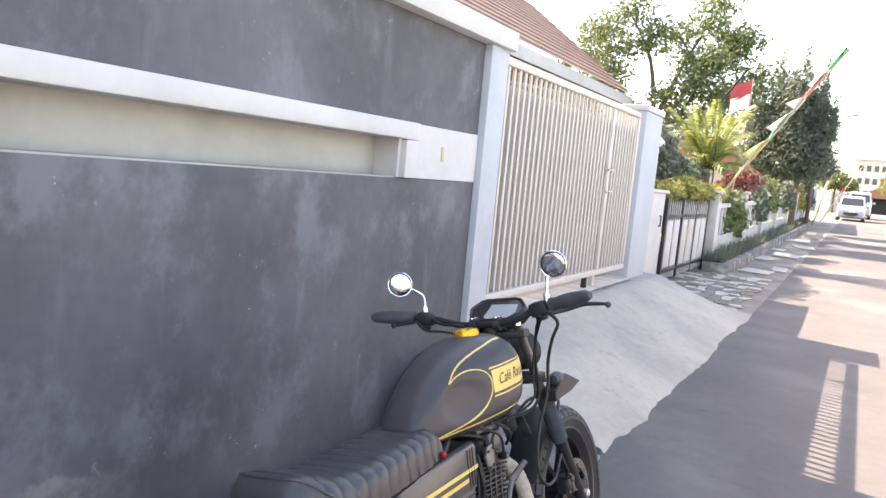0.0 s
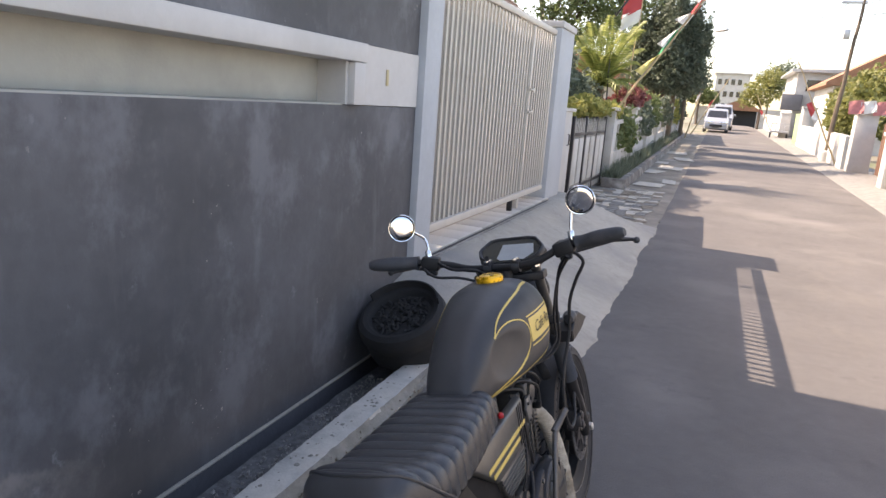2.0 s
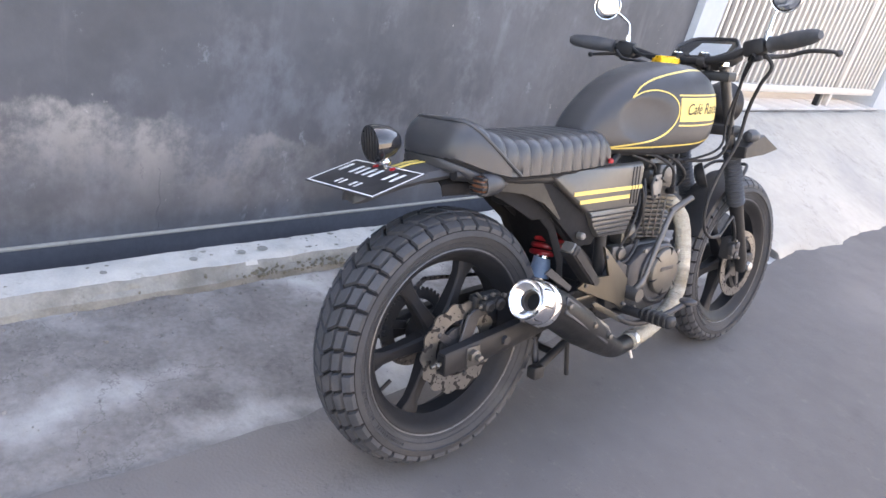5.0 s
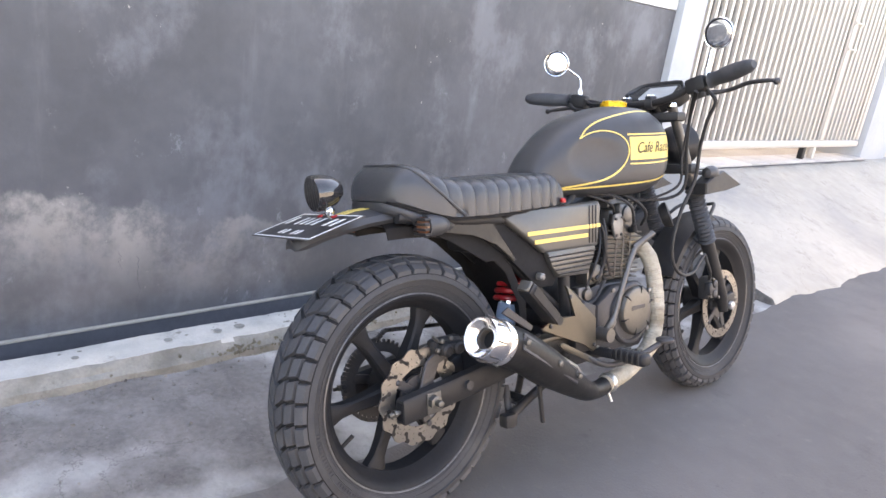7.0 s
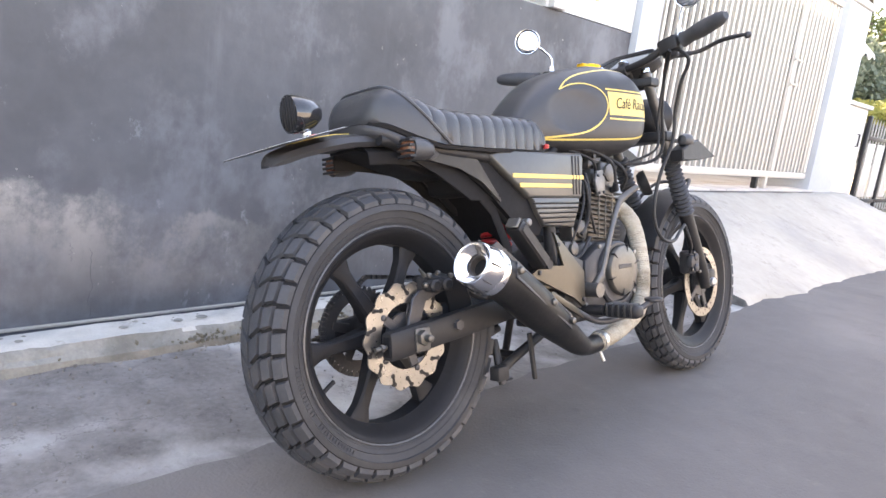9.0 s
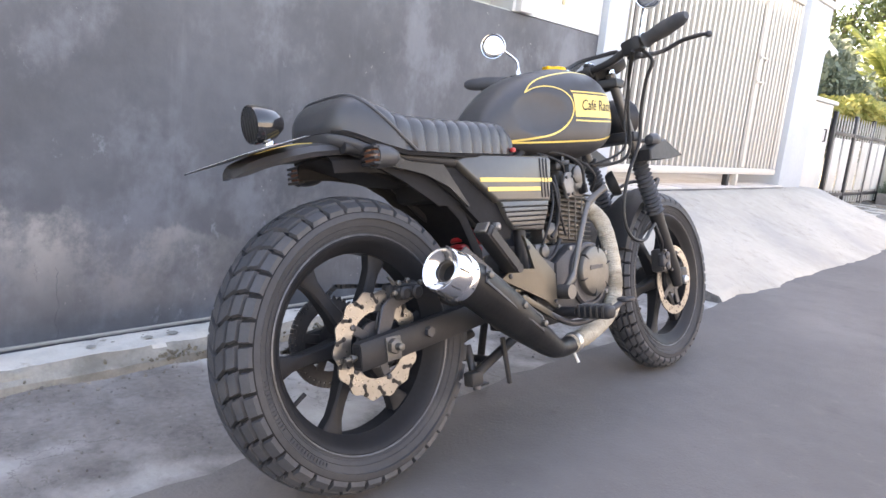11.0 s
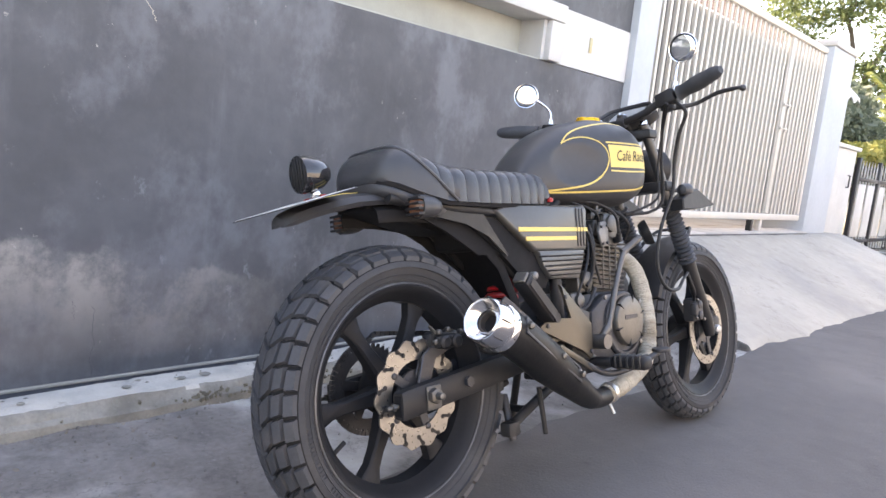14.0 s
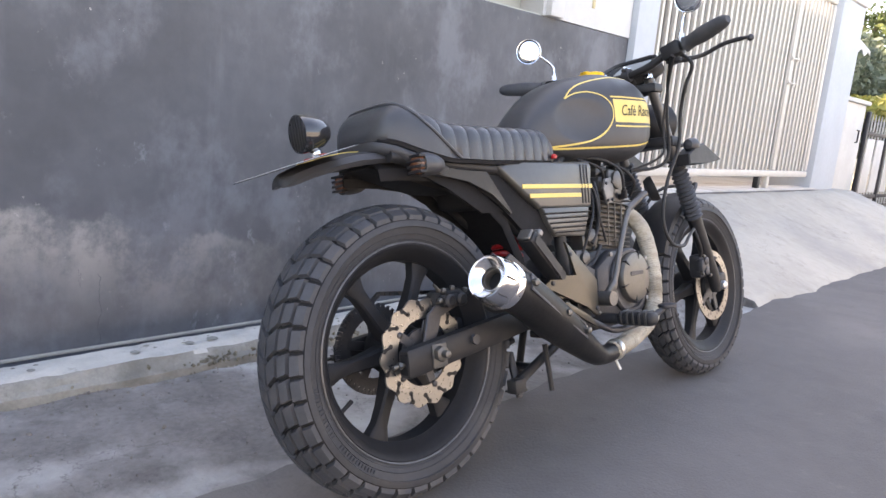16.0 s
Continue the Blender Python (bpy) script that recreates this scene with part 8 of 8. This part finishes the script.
for x, y, h in ((4.05, 21.2, 1.65), (4.1, 17.0, 1.2), (4.0, 34.2, 1.75), (3.9, 44.6, 1.4)):
    gp = root("gate_pillar", pose(x, y, lift(y)), "white masonry gate pillar across the street", "post", "pillars across the street")
    bm = B()
    box(bm, (-0.12, -0.22, -0.2), (0.42, 0.25, h), 0.015)
    part("shaft", bm, M["old_white"], gp)
    bm = B()
    box(bm, (-0.17, -0.27, h + 0.002), (0.47, 0.30, h + 0.09), 0.015)
    part("cap", bm, M["old_white"], gp)
wg = root("wooden_gate", pose(4.6, 17.5, lift(17.5)), "brown slatted gate between white pillars", "gate")
for k in range(16):
    bm = B()
    box(bm, (0.0, 0.05 + k * 0.21, 0.05), (0.04, 0.23 + k * 0.21, 1.5), 0.006)
    part("slat", bm, M["wood"], wg)
bunting = root("red_cloth", pose(4.1, 21.2, lift(21.2) + 1.62), "red and white cloth draped over the gate pillar", "cloth")
for k in range(4):
    bm = B()
    cloth(bm, [(-0.45 + 0.3 * k, -0.3, 0.35), (-0.1 + 0.3 * k, -0.34, 0.42), (-0.05 + 0.3 * k, -0.36, 0.05 + 0.06 * (k % 2)), (-0.42 + 0.3 * k, -0.33, 0.0)], 6, 0.06)
    part("drape", bm, M["cloth_hazed" if k % 2 == 0 else "cloth_white"], bunting)
gb = root("green_gate", pose(3.98, 35.4, lift(36)), "light green gate house with a white pillar", "gate")
bm = B()
box(bm, (0, 0, -0.2), (0.3, 0.5, 1.75), 0.02)
part("pillar", bm, M["old_white"], gb)
for k in range(5):
    bm = B()
    box(bm, (0.05, 0.55 + k * 0.5, 0.05), (0.12, 1.02 + k * 0.5, 1.45), 0.01)
    part("panel", bm, M["green_paint"], gb)
bm = B()
box(bm, (0.02, 0.5, 1.455), (0.15, 3.1, 1.52), 0.01)
part("rail", bm, M["green_paint"], gb)
tc = root("garden_cart", pose(3.75, 43.6, lift(43.6)), "low dark handcart parked by the wall", "cart")
bm = B()
box(bm, (-0.5, -0.4, 0.3), (0.5, 0.9, 0.42), 0.03)
for k in range(5):
    box(bm, (-0.5 + k * 0.24, -0.42, 0.42), (-0.46 + k * 0.24, -0.38, 0.85), 0.01)
box(bm, (-0.5, -0.42, 0.82), (0.5, -0.38, 0.87), 0.01)
part("bed", bm, M["steel"], tc)
for s in (-1, 1):
    bm = B()
    lathe(bm, [(0.14, -0.03), (0.2, -0.035), (0.2, 0.035), (0.14, 0.03)], Matrix.Translation((0.45 * s, 0.2, 0.2)) @ AXIS_X, 20, loop=True)
    part("wheel", bm, M["black_rubber"], tc)

for i, (x, y, z, blobs, cnt, mk) in enumerate(((4.85, 28.0, 0.3, [(0, 0, 2.0, 0.9, 1.6, 1.0), (0.7, 0.8, 2.7, 0.9, 1.2, 0.8), (-0.5, -1.6, 1.6, 0.5, 1.1, 0.8), (0.2, -2.6, 1.5, 0.7, 1.1, 0.7)], 5200, "leaf_olive"), (5.6, 33.0, 0.4, [(0, 0, 1.9, 1.0, 1.5, 0.9)], 1800, "leaf_green"),
                                               (3.3, 60.0, 0.7, [(0, 0, 3.2, 1.6, 1.6, 1.2), (0.6, 0, 4.2, 1.1, 1.2, 0.9), (-0.9, 0, 2.6, 0.9, 1.0, 0.8)], 3600, "leaf_olive"), (4.3, 66.0, 0.9, [(0, 0, 4.2, 1.6, 1.6, 1.4), (1, 0, 5.0, 1.2, 1.2, 1.0)], 2600, "leaf_dark"))):
    tr = root("street_tree", pose(x, y, z), "leafy yellow-green tree over the far wall" if mk == "leaf_olive" else "leafy green tree over the far wall", "tree", "trees across the street")
    top = max(b[2] for b in blobs)
    limbs(tr, (0, 0, -0.2), (0, 0, top * 0.7), 0.09, [((0, 0, top * 0.45), (b[0], b[1], b[2])) for b in blobs], 40 + i)
    leaves("crown", blobs, cnt, 0.13, M[mk], tr, 50 + i, "", 0.3)


def plain_house(name, lo, hi, roof_h, wall_m, roof_m, label, windows):
    ob = root(name, pose(lo[0], lo[1], lo[2]), label, "house", "houses along the street")
    dx, dy, dz = hi[0] - lo[0], hi[1] - lo[1], hi[2] - lo[2]
    bm = B()
    box(bm, (0, 0, -0.5), (dx, dy, dz))
    part("wall", bm, wall_m, ob, smooth=False)
    bm = B()
    prism(bm, [(-0.4, dz + 0.002), (dx + 0.4, dz + 0.002), (dx + 0.4, dz + 0.15), (dx / 2, dz + roof_h), (-0.4, dz + 0.15)], dy + 0.8, Matrix(((1, 0, 0, 0), (0, 0, 1, -0.4), (0, 1, 0, 0), (0, 0, 0, 1))))
    part("roof", bm, roof_m, ob, smooth=False)
    for x, z, w, h in windows:
        bm = B()
        box(bm, (x, -0.04, z), (x + w, 0.02, z + h), 0.01)
        win = part("window", bm, M["old_white"], ob)
        bm = B()
        box(bm, (x + 0.06, -0.055, z + 0.06), (x + w - 0.06, -0.042, z + h - 0.06))
        part("pane", bm, M["smoke"], win, smooth=False)
    return ob


flat = plain_house("neighbour_house", (4.6, 48.0, 0.8), (11.0, 56.0, 4.75), 0.25, M["old_white"], M["steel"], "pale two-storey house with a flat roof", [(0.5, 2.75, 1.3, 0.8), (2.6, 2.75, 1.3, 0.8)])
bm = B()
box(bm, (-0.72, -0.5, 1.55), (0.45, -0.05, 2.55), 0.02)
part("balcony", bm, M["balcony"], flat, "dark grey balcony front")
plain_house("neighbour_house", (5.4, 38.0, 0.6), (11.0, 45.0, 3.5), 2.1, M["old_white"], M["brick_roof"], "single-storey house with an orange tiled gable", [(1.2, 1.0, 1.0, 1.1)])
plain_house("neighbour_house", (-8.5, 30.0, 0.4), (-2.2, 40.0, 2.7), 1.3, M["old_white"], M["brick_roof"], "single-storey house with a tiled roof behind the conifers", [(2.0, 1.0, 1.2, 1.1)])
far = plain_house("far_building", (-1.4, 150.0, 1.0), (5.0, 158.0, 10.6), 0.3, M["old_white"], M["white_wall"], "distant pale three-storey building", [(0.4 + 1.25 * i, 2.6 + 2.4 * j, 0.85, 1.2) for i in range(4) for j in range(3)])
gw = root("gateway", pose(0.6, 75.0, lift(75)), "dark gabled shelter across the end of the street", "shelter")
bm = B()
prism(bm, [(-0.6, 1.5), (3.6, 1.5), (3.6, 1.62), (1.5, 2.6), (-0.6, 1.62)], 2.0, Matrix(((1, 0, 0, 0), (0, 0, 1, 0), (0, 1, 0, 0), (0, 0, 0, 1))))
part("roof", bm, M["brick_roof"], gw, smooth=False)
bm = B()
box(bm, (-0.3, 1.8, -0.2), (3.3, 1.95, 1.5))
part("back_wall", bm, M["iron"], gw, smooth=False)
for x in (-0.4, 3.3):
    bm = B()
    box(bm, (x, 0, -0.2), (x + 0.12, 0.12, 1.5), 0.01)
    part("post", bm, M["wood"], gw)
bm = B()
for i in range(7):
    box(bm, (-45 + i * 14.2, 84, -0.5), (-45 + i * 14.2 + 12.5, 92, 2.9 + 0.8 * (i % 3)))
tagged(link("backdrop", bm, M["old_white"], smooth=False), "row of plain distant houses closing the street", "backdrop", kind="structure")
for i, (x, y, s) in enumerate(((-7.0, 70.0, 1.3), (-2.0, 82.0, 1.0), (9.0, 80.0, 1.3), (13.0, 60.0, 1.2), (-12.0, 52.0, 1.4), (14.0, 36.0, 1.2))):
    ft = root("distant_tree", pose(x, y, 0.8), "distant round-crowned green tree", "tree", "distant trees")
    limbs(ft, (0, 0, -0.3), (0, 0, 2.6 * s), 0.14, [((0, 0, 1.8 * s), (1.0, 0, 3.6 * s)), ((0, 0, 1.8 * s), (-1.0, 0.3, 3.4 * s))], 70 + i)
    leaves("crown", [(0, 0, 3.4 * s, 1.6 * s, 1.6 * s, 1.1 * s), (1.1, 0.3, 2.9 * s, 1.1 * s, 1.1 * s, 0.8 * s), (-1.0, 0, 3.0 * s, 1.1 * s, 1.1 * s, 0.8 * s)], 1900, 0.22, M["leaf_green"] if i % 2 else M["leaf_dark"], ft, 80 + i, "", 0.35)
